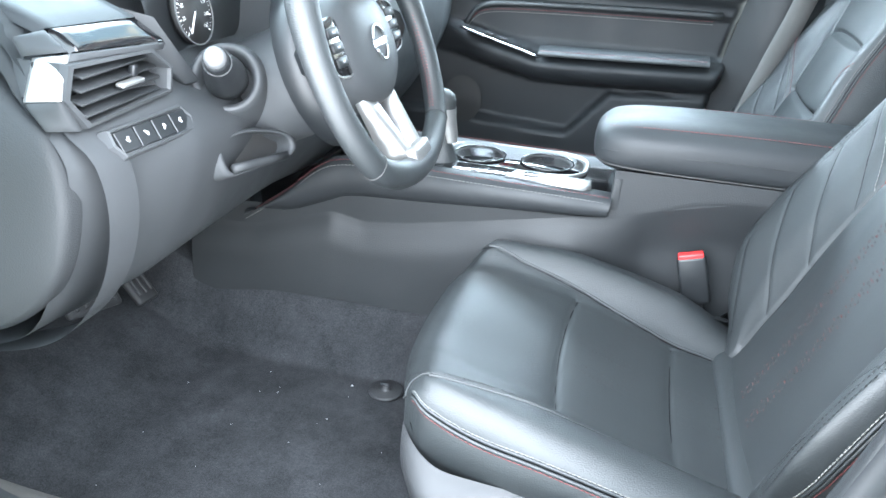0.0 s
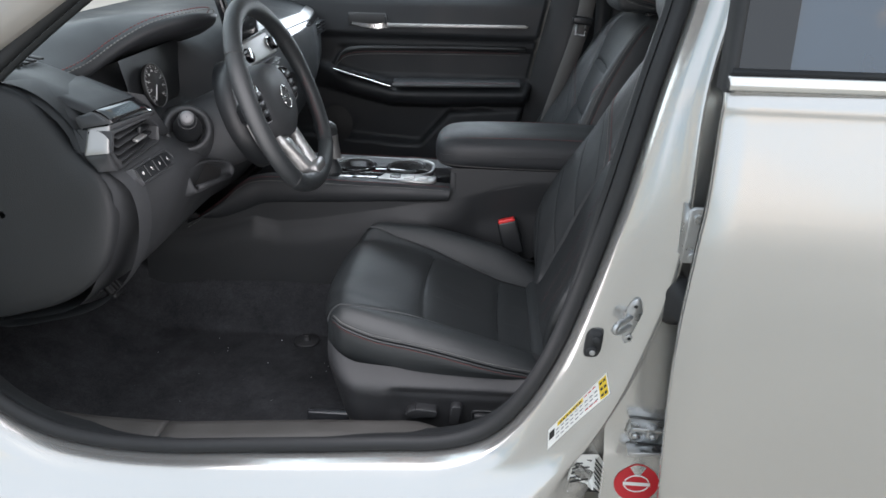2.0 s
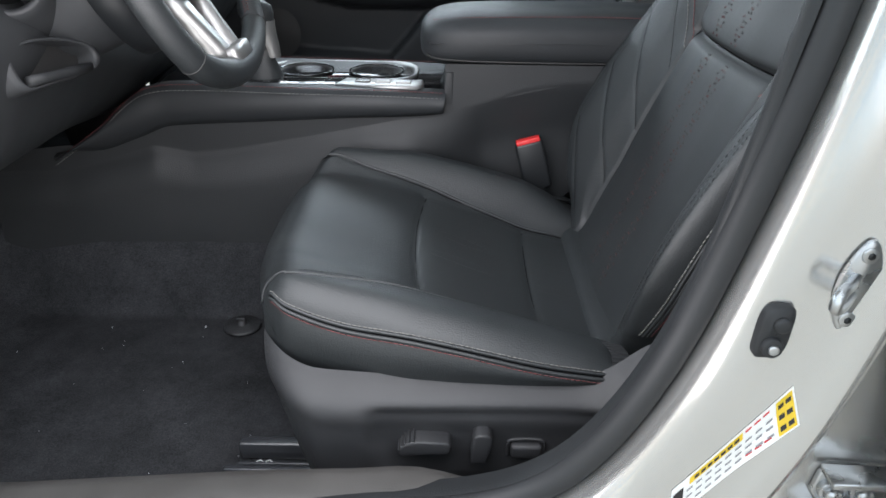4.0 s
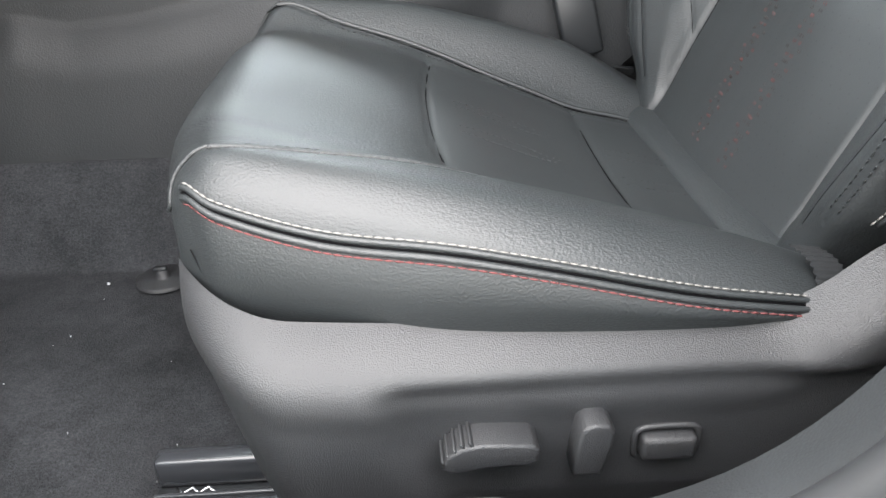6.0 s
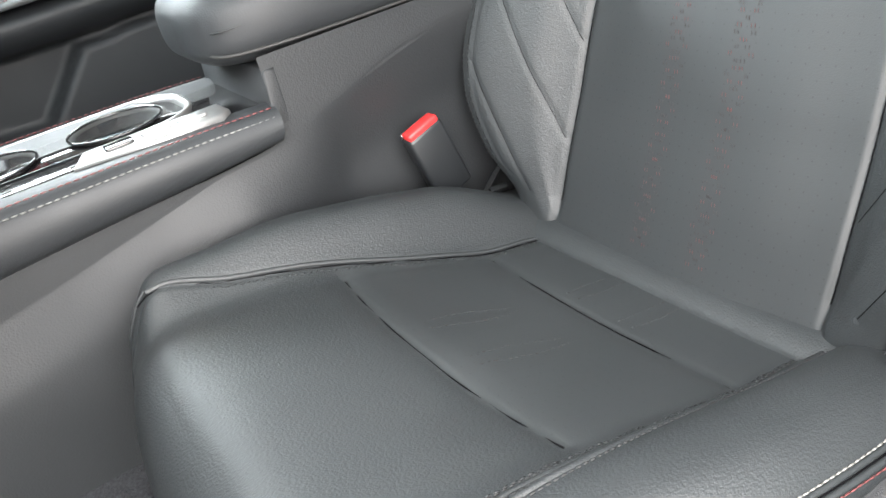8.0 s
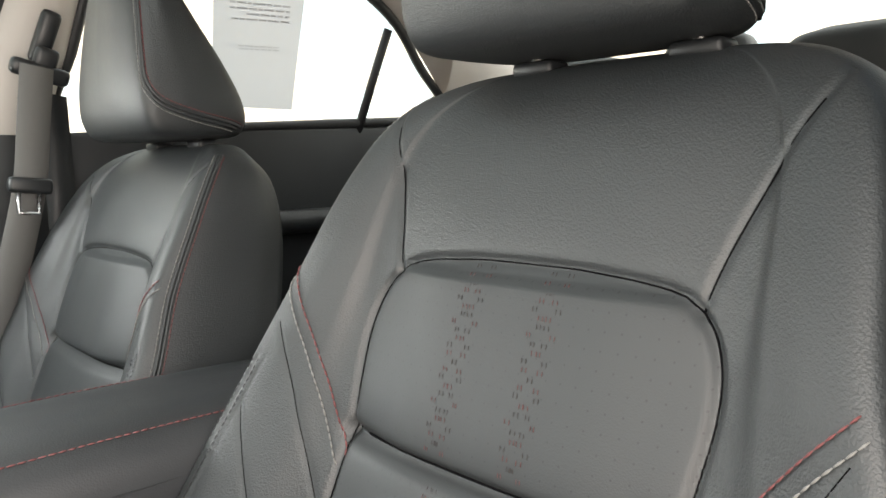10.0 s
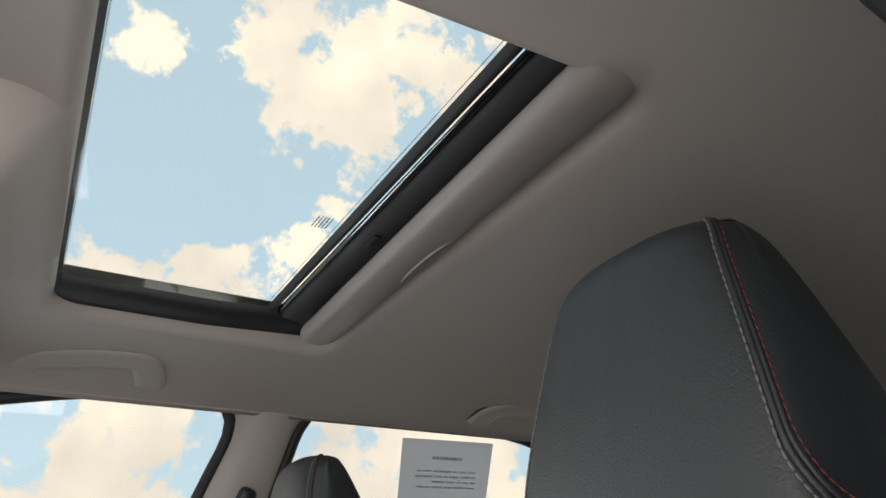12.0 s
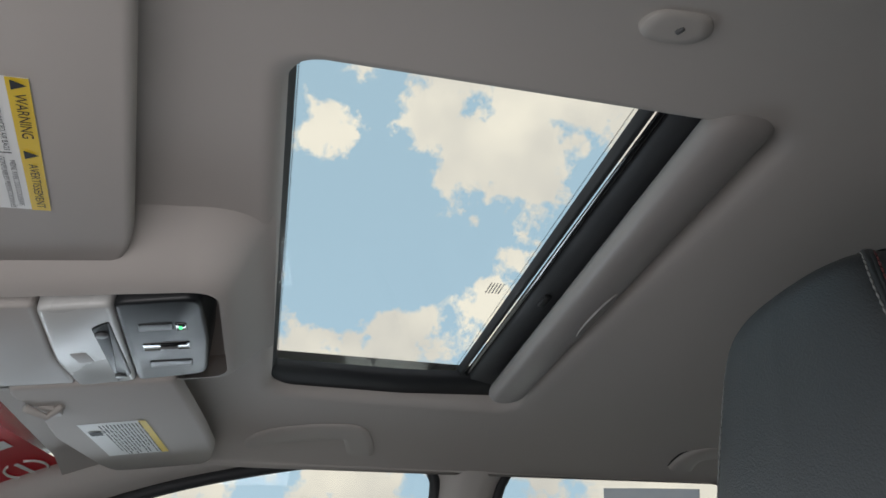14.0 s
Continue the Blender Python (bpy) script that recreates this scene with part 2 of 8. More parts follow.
SILL_PLASTIC = mat("scuffed_sill_plastic", (0.062, 0.059, 0.056), 0.5, var=0.35, vscale=14, grain=900, bump=0.3, cells=True, dist=0.0005, spec=0.4)
TOP_THREAD = mat("charcoal_thread", (0.026, 0.026, 0.027), 0.7, bump=0.0)
WHITE_THREAD = mat("grey_thread", (0.17, 0.168, 0.16), 0.75, var=0.15, bump=0.0)
WHITE = mat("white_print", (0.80, 0.80, 0.78), 0.5, var=0.03, bump=0.0)
PAPER = mat("paper", (0.62, 0.63, 0.66), 0.8, var=0.03, bump=0.05, grain=200)
pt_ = PAPER.node_tree
pt_tr, pt_mx = pt_.nodes.new("ShaderNodeBsdfTranslucent"), pt_.nodes.new("ShaderNodeMixShader")
pt_tr.inputs["Color"].default_value, pt_mx.inputs["Fac"].default_value = (0.62, 0.63, 0.67, 1), 0.42
pt_.links.new(pt_.nodes["Principled BSDF"].outputs["BSDF"], pt_mx.inputs[1])
pt_.links.new(pt_tr.outputs["BSDF"], pt_mx.inputs[2])
pt_.links.new(pt_mx.outputs["Shader"], pt_.nodes["Material Output"].inputs["Surface"])
FAINT_INK = PAPER.copy()
FAINT_INK.name = "faint_show_through"
FAINT_INK.node_tree.nodes["Translucent BSDF"].inputs["Color"].default_value = (0.36, 0.36, 0.40, 1)
YELLOW = mat("yellow_print", (0.75, 0.52, 0.03), 0.5, var=0.05, bump=0.0)
INK = mat("ink", (0.02, 0.02, 0.02), 0.6, bump=0.0)
GREY_INK = mat("grey_ink", (0.25, 0.25, 0.27), 0.7, bump=0.0)
RED_STICKER = mat("red_sticker", (0.55, 0.015, 0.025), 0.35, var=0.05, bump=0.0)
BELT = mat("belt_webbing", (0.10, 0.098, 0.095), 0.8, var=0.12, grain=800, bump=0.5, dist=0.0008)
GLASS = glass_mat("clear_glass", (0.90, 0.93, 0.92))
ROOF_GLASS = glass_mat("sunroof_glass", (0.90, 0.93, 0.92), 0.012)
TINTED = glass_mat("tinted_glass", (0.10, 0.13, 0.165), 0.13)
ASPHALT = mat("pale_concrete", (0.58, 0.535, 0.47), 0.92, var=0.25, vscale=0.6, grain=60, bump=0.5, dist=0.01)


# ---- mesh helpers ----
def V(*a):
    return Vector(a)


def world_loc(ob):
    p = Vector((0, 0, 0))
    while ob:
        p += ob.location
        ob = ob.parent
    return p


def thing(name, loc, label, category, group="", kind=""):
    ob = new(name)
    ob.location = loc
    return tagged(ob, label, category, group, kind)


def part(name, bm, material, parent=None, label="", smooth=True):
    me = bpy.data.meshes.new(name)
    if parent:
        bmesh.ops.translate(bm, verts=bm.verts[:], vec=-world_loc(parent))
    bm.to_mesh(me)
    bm.free()
    me.materials.append(material)
    if smooth:
        me.shade_smooth()
    ob = new(name, me)
    ob.parent = parent
    return tagged(ob, label) if label else ob


def single(name, bm, material, label, category, group="", kind="", smooth=True):
    return tagged(part(name, bm, material, None, "", smooth), label, category, group, kind)


def spline(pts, n):
    """Catmull-Rom through rows of numbers, n samples."""
    p = np.array([tuple(q) for q in pts], float)
    p = np.vstack([2 * p[0] - p[1], p, 2 * p[-1] - p[-2]])
    out = []
    for u in np.linspace(0, len(p) - 3, n):
        i = min(int(u), len(p) - 4)
        t = u - i
        a, b, c, d = p[i:i + 4]
        out.append(0.5 * (2 * b + (c - a) * t + (2 * a - 5 * b + 4 * c - d) * t * t + (3 * b - a - 3 * c + d) * t ** 3))
    return np.array(out)


def curve(pts, n):
    return [Vector(p) for p in spline(pts, n)]


def sheet(rows, close_u=False, close_v=False, caps=False, bm=None):
    """Skin over rows of points (rows alike in length)."""
    bm = bm or bmesh.new()
    vs = [[bm.verts.new(p) for p in r] for r in rows]
    nr, nc = len(vs), len(vs[0])
    for i in range(nr if close_u else nr - 1):
        for j in range(nc if close_v else nc - 1):
            q = [vs[i][j], vs[i][(j + 1) % nc], vs[(i + 1) % nr][(j + 1) % nc], vs[(i + 1) % nr][j]]
            bm.faces.new(q)
    if caps:
        bm.faces.new(vs[0][::-1])
        bm.faces.new(vs[-1])
    return bm


def fixn(bm):
    bmesh.ops.recalc_face_normals(bm, faces=bm.faces[:])
    return bm


def tube(pts, r, n=8, bm=None, closed=False, flat=1.0):
    pts = [Vector(p) for p in pts]
    rows = []
    up = None
    for i, p in enumerate(pts):
        if closed:
            d = pts[(i + 1) % len(pts)] - pts[i - 1]
        else:
            d = pts[min(i + 1, len(pts) - 1)] - pts[max(i - 1, 0)]
        d.normalize()
        if up is None:
            up = d.orthogonal().normalized()
        up = (up - d * up.dot(d)).normalized()
        s = d.cross(up)
        rr = r[i] if isinstance(r, (list, tuple)) else r
        rows.append([p + (up * math.cos(a) + s * math.sin(a) * flat) * rr for a in [2 * math.pi * k / n for k in range(n)]])
    return fixn(sheet(rows, close_u=closed, close_v=True, caps=not closed, bm=bm)) if bm is None else sheet(rows, close_u=closed, close_v=True, caps=not closed, bm=bm)


def rbox(c, size, r=0.004, rot=(0, 0, 0), seg=2, bm=None):
    b = bmesh.new()
    bmesh.ops.create_cube(b, size=1)
    bmesh.ops.scale(b, verts=b.verts[:], vec=size)
    if r:
        bmesh.ops.bevel(b, geom=b.edges[:], offset=min(r, 0.49 * min(size)), segments=seg, affect="EDGES", profile=0.5)
    bmesh.ops.transform(b, matrix=pose(*c, *rot), verts=b.verts[:])
    return merge(bm, b)


def merge(bm, b):
    if bm is None:
        return b
    me = bpy.data.meshes.new("tmp")
    b.to_mesh(me)
    b.free()
    bm.from_mesh(me)
    bpy.data.meshes.remove(me)
    return bm


def prism(pts, axis, lo, hi, r=0.0, seg=2, bm=None):
    """Polygon in the two other axes, extruded along axis from lo to hi."""
    b = bmesh.new()

    def P(p, h):
        return {"x": (h, p[0], p[1]), "y": (p[0], h, p[1]), "z": (p[0], p[1], h)}[axis]
    a = [b.verts.new(P(p, lo)) for p in pts]
    c = [b.verts.new(P(p, hi)) for p in pts]
    fa, fc = b.faces.new(a), b.faces.new(c)
    for i in range(len(pts)):
        j = (i + 1) % len(pts)
        b.faces.new((a[i], a[j], c[j], c[i]))
    fixn(b)
    if r:
        bmesh.ops.bevel(b, geom=list(set(fa.edges[:] + fc.edges[:])), offset=r, segments=seg, affect="EDGES", profile=0.5)
    return merge(bm, b)


def cyl(c, r, h, axis=(0, 0, 1), n=24, bevel=0.0, r2=None, bm=None):
    b = bmesh.new()
    bmesh.ops.create_cone(b, cap_ends=True, segments=n, radius1=r, radius2=r if r2 is None else r2, depth=h)
    if bevel:
        bmesh.ops.bevel(b, geom=[e for e in b.edges if abs(e.verts[0].co.z - e.verts[1].co.z) < 1e-6], offset=bevel, segments=2, affect="EDGES", profile=0.5)
    m = Vector(axis).to_track_quat("Z", "Y").to_matrix().to_4x4()
    bmesh.ops.transform(b, matrix=Matrix.Translation(c) @ m, verts=b.verts[:])
    return merge(bm, b)


def stitches(pts, length=0.0052, gap=0.0016, r=0.0007, slant=0.0, bm=None):
    """Short thread pieces along a line of points."""
    bm = bm or bmesh.new()
    pts = [Vector(p) for p in pts]
    acc, i, pos = 0.0, 0, pts[0].copy()
    cum = [0.0]
    for a, b in zip(pts, pts[1:]):
        cum.append(cum[-1] + (b - a).length)

    def at(d):
        k = 0
        lo = np.searchsorted(cum, d) - 1
        lo = min(max(lo, 0), len(pts) - 2)
        f = (d - cum[lo]) / max(1e-9, cum[lo + 1] - cum[lo])
        return pts[lo].lerp(pts[lo + 1], f)
    d = 0.0
    while d + length < cum[-1]:
        a, b = at(d), at(d + length)
        u = (b - a).normalized()
        o = u.orthogonal().normalized()
        s = u.cross(o)
        ra = [bm.verts.new(a + (o * math.cos(t) + s * math.sin(t)) * r * 0.6) for t in (0, 1.57, 3.14, 4.71)]
        mid = a.lerp(b, 0.5)
        rm = [bm.verts.new(mid + (o * math.cos(t) + s * math.sin(t)) * r * 1.25) for t in (0, 1.57, 3.14, 4.71)]
        rb = [bm.verts.new(b + (o * math.cos(t) + s * math.sin(t)) * r * 0.6) for t in (0, 1.57, 3.14, 4.71)]
        for p, q in ((ra, rm), (rm, rb)):
            for k in range(4):
                bm.faces.new((p[k], p[(k + 1) % 4], q[(k + 1) % 4], q[k]))
        bm.faces.new(ra[::-1])
        bm.faces.new(rb)
        d += length + gap
    return bm


def bars(c, ux, uy, w, h, rows, fill=0.7, bm=None, seed=1, n=None):
    """Unreadable print: rows of flat bars about c, spread along ux and uy (unit vectors)."""
    rnd = random.Random(seed)
    bm = bm or bmesh.new()
    c, ux, uy = Vector(c), Vector(ux), Vector(uy)
    step = h / rows
    for k in range(rows):
        x = -w / 2
        lim = w / 2 - (rnd.random() * 0.35 * w if k % 3 == 2 else 0)
        y = h / 2 - (k + 0.5) * step
        while x < lim - 0.02 * w:
            ww = min(lim - x, (0.06 + 0.16 * rnd.random()) * w)
            q = [c + ux * (x + a * ww) + uy * (y + b * step * fill * 0.5) for a, b in ((0, -1), (1, -1), (1, 1), (0, 1))]
            bm.faces.new([bm.verts.new(p) for p in q])
            x += ww + 0.03 * w
    return bm


def dist_to(poly, pts):
    """Distance of many 2D points to a polyline."""
    d = np.full(len(pts), 9.0)
    for a, b in zip(poly[:-1], poly[1:]):
        a, b = np.array(a[:2]), np.array(b[:2])
        ab = b - a
        t = np.clip(((pts - a) @ ab) / max(1e-12, ab @ ab), 0, 1)
        d = np.minimum(d, np.linalg.norm(pts - a - t[:, None] * ab, axis=1))
    return d


# ---- structure: ground, floor, body shell ----
def smoothed(t):
    t = min(1.0, max(0.0, t))
    return t * t * (3 - 2 * t)


def ground():
    bm = bmesh.new()
    n = 24
    rows = []
    for r in (0.0, 3, 8, 20, 60, 200, 900, 3000):
        rows.append([(r * math.cos(2 * math.pi * k / n), r * math.sin(2 * math.pi * k / n), -0.02) for k in range(n)])
    sheet(rows[1:], close_v=True, bm=bm)
    bm.faces.new([v for v in bm.verts][:n])
    single("ground", fixn(bm), ASPHALT, "pale sun-bleached concrete of a car lot", "ground", kind="structure", smooth=False)


ground()


def head_z(x, y):
    return 1.408 - 0.36 * max(0, abs(y) - 0.28) ** 2 - 0.55 * max(0, -x - 0.18) ** 2 - 0.06 * max(0, x - 0.3) ** 2


def glaze_y(z):
    return 0.72 - (z - 1.05) * 0.33


# floor pan with carpet
def carpet():
    xs = np.linspace(-1.22, 1.0, 90)
    ys = np.linspace(-0.745, 0.745, 190)
    rows = []
    for x in xs:
        r = []
        for y in ys:
            z = 0.262 + 0.55 * max(0, -x - 0.98) + 0.010 * noise.noise((x * 5, y * 5, 0)) * 0.6
            z += 0.10 * max(0, (abs(y) - 0.69) / 0.055) ** 2 + 0.118 * min(1, max(0, (0.190 - abs(y)) / 0.05)) ** 1.3
            r.append((x, y, z))
        rows.append(r)
    tagged(single("floor", fixn(sheet(rows)), CARPET, "black cut-pile floor carpet, dusty and lightly soiled", "carpet", kind="structure"))


carpet()

# door opening, driver's side: a line of places round it
OPEN = [(-1.075, -0.79, 0.72), (-1.065, -0.79, 0.58), (-1.02, -0.79, 0.475), (-0.94, -0.785, 0.405), (-0.84, -0.78, 0.374), (-0.72, -0.775, 0.366), (-0.58, -0.775, 0.377), (-0.45, -0.775, 0.388), (-0.33, -0.775, 0.400), (-0.235, -0.776, 0.410), (-0.165, -0.780, 0.440), (-0.115, -0.785, 0.495), (-0.07, -0.785, 0.58), (-0.035, -0.78, 0.679), (0.012, -0.77, 0.855), (0.052, -0.74, 1.023), (0.087, -0.70, 1.141), (0.110, -0.655, 1.25), (0.105, -0.625, 1.32), (0.06, -0.60, 1.362), (-0.08, -0.592, 1.378), (-0.30, -0.592, 1.372), (-0.50, -0.60, 1.325), (-0.70, -0.635, 1.205), (-0.88, -0.68, 1.07), (-1.0, -0.735, 0.95), (-1.06, -0.78, 0.84)]


def ring(pts, n):
    p = [tuple(q) for q in pts]
    s = spline(p[-2:] + p + p[:2], 40 * (len(p) + 3) + 1)
    s = s[80:80 + 40 * len(p)]
    d = np.r_[0, np.cumsum(np.linalg.norm(np.diff(np.vstack([s, s[:1]]), axis=0), axis=1))]
    out = []
    for q in np.linspace(0, d[-1], n, endpoint=False):
        i = min(np.searchsorted(d, q, side="right") - 1, len(s) - 1)
        f = (q - d[i]) / max(1e-9, d[i + 1] - d[i])
        out.append(Vector(s[i] * (1 - f) + s[(i + 1) % len(s)] * f))
    return out


OPEN_R = ring(OPEN, 220)


def out_normals(loop):
    res = []
    for i, p in enumerate(loop):
        d = loop[(i + 3) % len(loop)] - loop[i - 3]
        n = Vector((d.z, 0, -d.x)).normalized()
        res.append(n)
    c = sum(loop, Vector()) / len(loop)
    if sum(n.dot(p - c) for n, p in zip(res, loop)) < 0:
        res = [-n for n in res]
    return res


OPEN_N = out_normals(OPEN_R)


def swept(profile, loop=None, norm=None):
    loop, norm = loop or OPEN_R, norm or OPEN_N
    rows = []
    for p, n in zip(loop, norm):
        rows.append([p + n * a + Vector((0, b, 0)) for a, b in profile(p, n)])
    return rows


def lerp_prof(a, b, f):
    return [(p[0] * (1 - f) + q[0] * f, p[1] * (1 - f) + q[1] * f) for p, q in zip(a, b)]


PILLAR_P = [(0.010, 0.05), (0.008, 0.012), (0.008, 0.0), (0.012, -0.022), (0.022, -0.034), (0.045, -0.039), (0.075, -0.044), (0.090, -0.054), (0.100, -0.061), (0.108, -0.060), (0.116, -0.044), (0.120, -0.024), (0.17, -0.022)]
SILL_P = [(0.010, 0.05), (0.008, 0.012), (0.008, 0.0), (0.010, -0.028), (0.018, -0.045), (0.030, -0.056), (0.045, -0.064), (0.062, -0.078), (0.075, -0.092), (0.10, -0.108), (0.14, -0.115), (0.19, -0.10), (0.24, -0.04)]
ROOF_P = [(0.010, 0.05), (0.008, 0.012), (0.008, 0.0), (0.010, -0.012), (0.016, -0.022), (0.022, -0.028), (0.030, -0.030), (0.036, -0.026), (0.040, -0.018), (0.042, -0.008), (0.042, 0.0), (0.042, 0.02), (0.042, 0.05)]


def body_profile(p, n):
    low = min(1, max(0, (-n.z - 0.55) / 0.4))
    top = min(1, max(0, (p.z - 1.22) / 0.13)) if p.x > -0.4 else min(1, max(0, (p.z - 0.8) / 0.2))
    slim = 1 - 0.58 * smoothed((p.z - 0.74) / 0.38)
    q = lerp_prof([(0.008 + (u - 0.008) * slim, v) if u > 0.03 else (u, v) for u, v in PILLAR_P], SILL_P, low)
    return lerp_prof(q, ROOF_P, top)


body = thing("car_body", (0, -0.8, 0), "silver metallic car body side with an open door aperture", "car body", kind="structure")
part("body_side", fixn(sheet(swept(body_profile), close_u=True)), PAINT, body)


# floor of the gap behind the pillar, where the hinges sit
def hinge_panel():
    rear = [p for p in OPEN_R if p.x > -0.12]
    rows = []
    for f in np.linspace(0, 1, 14):
        r = []
        for z in np.linspace(0.28, 1.36, 44):
            edge = min(rear, key=lambda p: abs(p.z - z)).x + 0.030
            lo = 0.03 if z < 0.80 else max(0.03, edge)
            x = lo + (max(0.20, lo + 0.06) - lo) * f
            y = float(np.interp(z, (0.60, 0.68, 0.855, 0.94, 1.023, 1.141, 1.25, 1.36), (-0.812, -0.810, -0.797, -0.790, -0.772, -0.731, -0.686, -0.640)))
            y -= 0.018 / (1 + math.exp((z - (0.452 - 0.012 * math.tanh((x - 0.06) * 40))) / 0.004))
            r.append((x, y, z))
        rows.append(r)
    return fixn(sheet(rows))


part("pillar_panel", hinge_panel(), PAINT, body)

# weather strip and inner trim round the opening
seal_loop = [p + Vector((0, 0.004, 0)) - n * 0.004 for p, n in zip(OPEN_R, OPEN_N)]
part("weather_strip", tube(seal_loop, 0.0125, 10, closed=True), RUBBER, body, "black rubber weather strip")
part("trim_lip", fixn(sheet(swept(lambda p, n: [(a * (1 + 1.2 * min(1, max(0, (p.z - 0.6) / 0.25))), b) for a, b in ((-0.008, 0.004), (-0.011, 0.006), (-0.0115, 0.014), (-0.010, 0.022), (-0.006, 0.034), (0.0, 0.05))]), close_u=True)), PLASTIC, body, "dark plastic pillar trim")


# sill plate in two lengths, with the joint between
def sill_plate(x0, x1, name):
    rows = []
    for x in np.linspace(x0, x1, 24):
        zz = 0.366 + max(0, (x + 0.72)) * 0.087 + 0.35 * max(0, -x - 0.80) ** 2 - 0.004 * min(1, max(0, (x + 0.45) / 0.1)) - 0.03 * max(0, (x + 0.30) / 0.085) ** 1.5
        rows.append([(x, y, zz + dz) for y, dz in ((-0.768, -0.012), (-0.767, 0.004), (-0.760, 0.0105), (-0.748, 0.013), (-0.725, 0.013), (-0.708, 0.008), (-0.70, -0.005), (-0.697, -0.03), (-0.696, -0.10))])
    bm = sheet(rows)
    bm.faces.new([v for v in bm.verts][:9])
    bm.faces.new([v for v in bm.verts][-9:])
    part(name, fixn(bm), SILL_PLASTIC, sill)


sill = thing("sill_plate", (-0.5, -0.74, 0.37), "black grained plastic door sill plate, scuffed", "sill plate", kind="structure")
sill_plate(-0.96, -0.742, "plate_front")
sill_plate(-0.738, -0.215, "plate_rear")
rows = []
for p, n in zip(OPEN_R, OPEN_N):
    if -0.232 < p.x < 0.12 and 0.38 < p.z < 1.34 and p.y < -0.6:
        rows.append([p + n * a + Vector((0, b, 0)) for a, b in ((-0.008, 0.004), (-0.0125, 0.008), (-0.010, 0.022), (-0.002, 0.038), (0.008, 0.050), (0.013, 0.060), (0.020, 0.066), (0.04, 0.068))])
part("pillar_cover", fixn(sheet(rows)), PLASTIC, sill, "grained black lower pillar cover")

# ---- roof lining with the sunroof hole ----
SR = (-0.212, 0.190, 0.392)
SR_NEAR = -0.374


def round_rect(x0, x1, y0, y1, r, n):
    pts = []
    for cx, cy, a in ((x1 - r, y1 - r, 0), (x0 + r, y1 - r, 90), (x0 + r, y0 + r, 180), (x1 - r, y0 + r, 270)):
        for k in range(n):
            t = radians(a + 90 * k / (n - 1))
            pts.append((cx + r * math.cos(t), cy + r * math.sin(t)))
    return pts


def resample(pts, n):
    p = np.array(pts)
    q = np.vstack([p, p[:1]])
    d = np.r_[0, np.cumsum(np.linalg.norm(np.diff(q, axis=0), axis=1))]
    return [tuple(np.array([np.interp(s, d, q[:, i]) for i in range(2)])) for s in np.linspace(0, d[-1], n, endpoint=False)]


def roof_lining():
    n = 160
    inner = round_rect(SR[0], SR[1], SR_NEAR, SR[2], 0.035, 40)
    rows = []
    for up, off in ((0.036, 0.012), (0.012, 0.010), (0.003, 0.004), (0.0, -0.004)):
        lp = round_rect(SR[0] + off, SR[1] - off, SR_NEAR + off, SR[2] - off, 0.035, 40)
        rows.append([(x, y, head_z(x, y) + up) for x, y in lp])
    outer = []
    for x, y in inner:
        cx, cy = (SR[0] + SR[1]) / 2, 0
        a = math.atan2((y - cy) / 0.75, (x - cx) / 0.37)
        ca, sa = math.cos(a), math.sin(a)
        k = 1 / max(abs(ca), abs(sa))
        ox = (1.03 if ca > 0 else 0.52) * ca * k
        outer.append((ox, 0.60 * sa * k))
    for f in np.linspace(0, 1, 40)[1:]:
        r = []
        for (x, y), (a, b) in zip(inner, outer):
            px, py = x + (a - x) * f, y + (b - y) * f
            lim = 0.60 - 0.10 * max(0, (px - 0.75) / 0.55)
            py = max(-lim, min(lim, py))
            r.append((px, py, head_z(px, py)))
        rows.append(r)
    return fixn(sheet(rows, close_v=True))


single("ceiling", roof_lining(), LINER, "warm grey woven cloth headliner with a sunroof opening", "headliner", kind="structure")


# outer roof skin
def roof_skin():
    bm = bmesh.new()
    xs = [-0.62, -0.4, -0.225, 0.13, 0.6, 0.9, 1.05]
    ys = [-0.62, -0.5, -0.36, 0.36, 0.5, 0.62]
    vs = [[bm.verts.new((x, y, head_z(x, y) + 0.062)) for y in ys] for x in xs]
    for i in range(len(xs) - 1):
        for j in range(len(ys) - 1):
            if i == 2 and j == 2:
                continue
            bm.faces.new((vs[i][j], vs[i][j + 1], vs[i + 1][j + 1], vs[i + 1][j]))
    return fixn(bm)


part("roof_skin", roof_skin(), PAINT, body)


# ---- far side: pillars, window frames, glass ----
far = thing("far_side_frame", (0, 0.7, 1.0), "light grey pillar and window trim of the passenger side", "pillar trim", kind="structure")
WIN_F = [(-0.90, 1.045), (-0.62, 1.198), (-0.40, 1.288), (-0.20, 1.340), (-0.02, 1.368), (0.06, 1.371), (0.100, 1.352), (0.108, 1.31), (0.091, 1.25), (0.056, 1.14), (0.018, 1.035), (-0.4, 1.03)]
WIN_R = [(0.17, 1.04), (0.197, 1.18), (0.218, 1.28), (0.232, 1.338), (0.262, 1.372), (0.33, 1.381), (0.45, 1.380), (0.60, 1.374), (0.75, 1.352), (0.88, 1.29), (0.98, 1.20), (1.08, 1.12), (1.06, 1.085), (0.9, 1.075), (0.6, 1.06), (0.35, 1.048)]


def win_loop(pts, n, inset=0.0, side=1):
    p = [(x, side * (glaze_y(z) - inset), z) for x, z in pts]
    return ring(p, n)


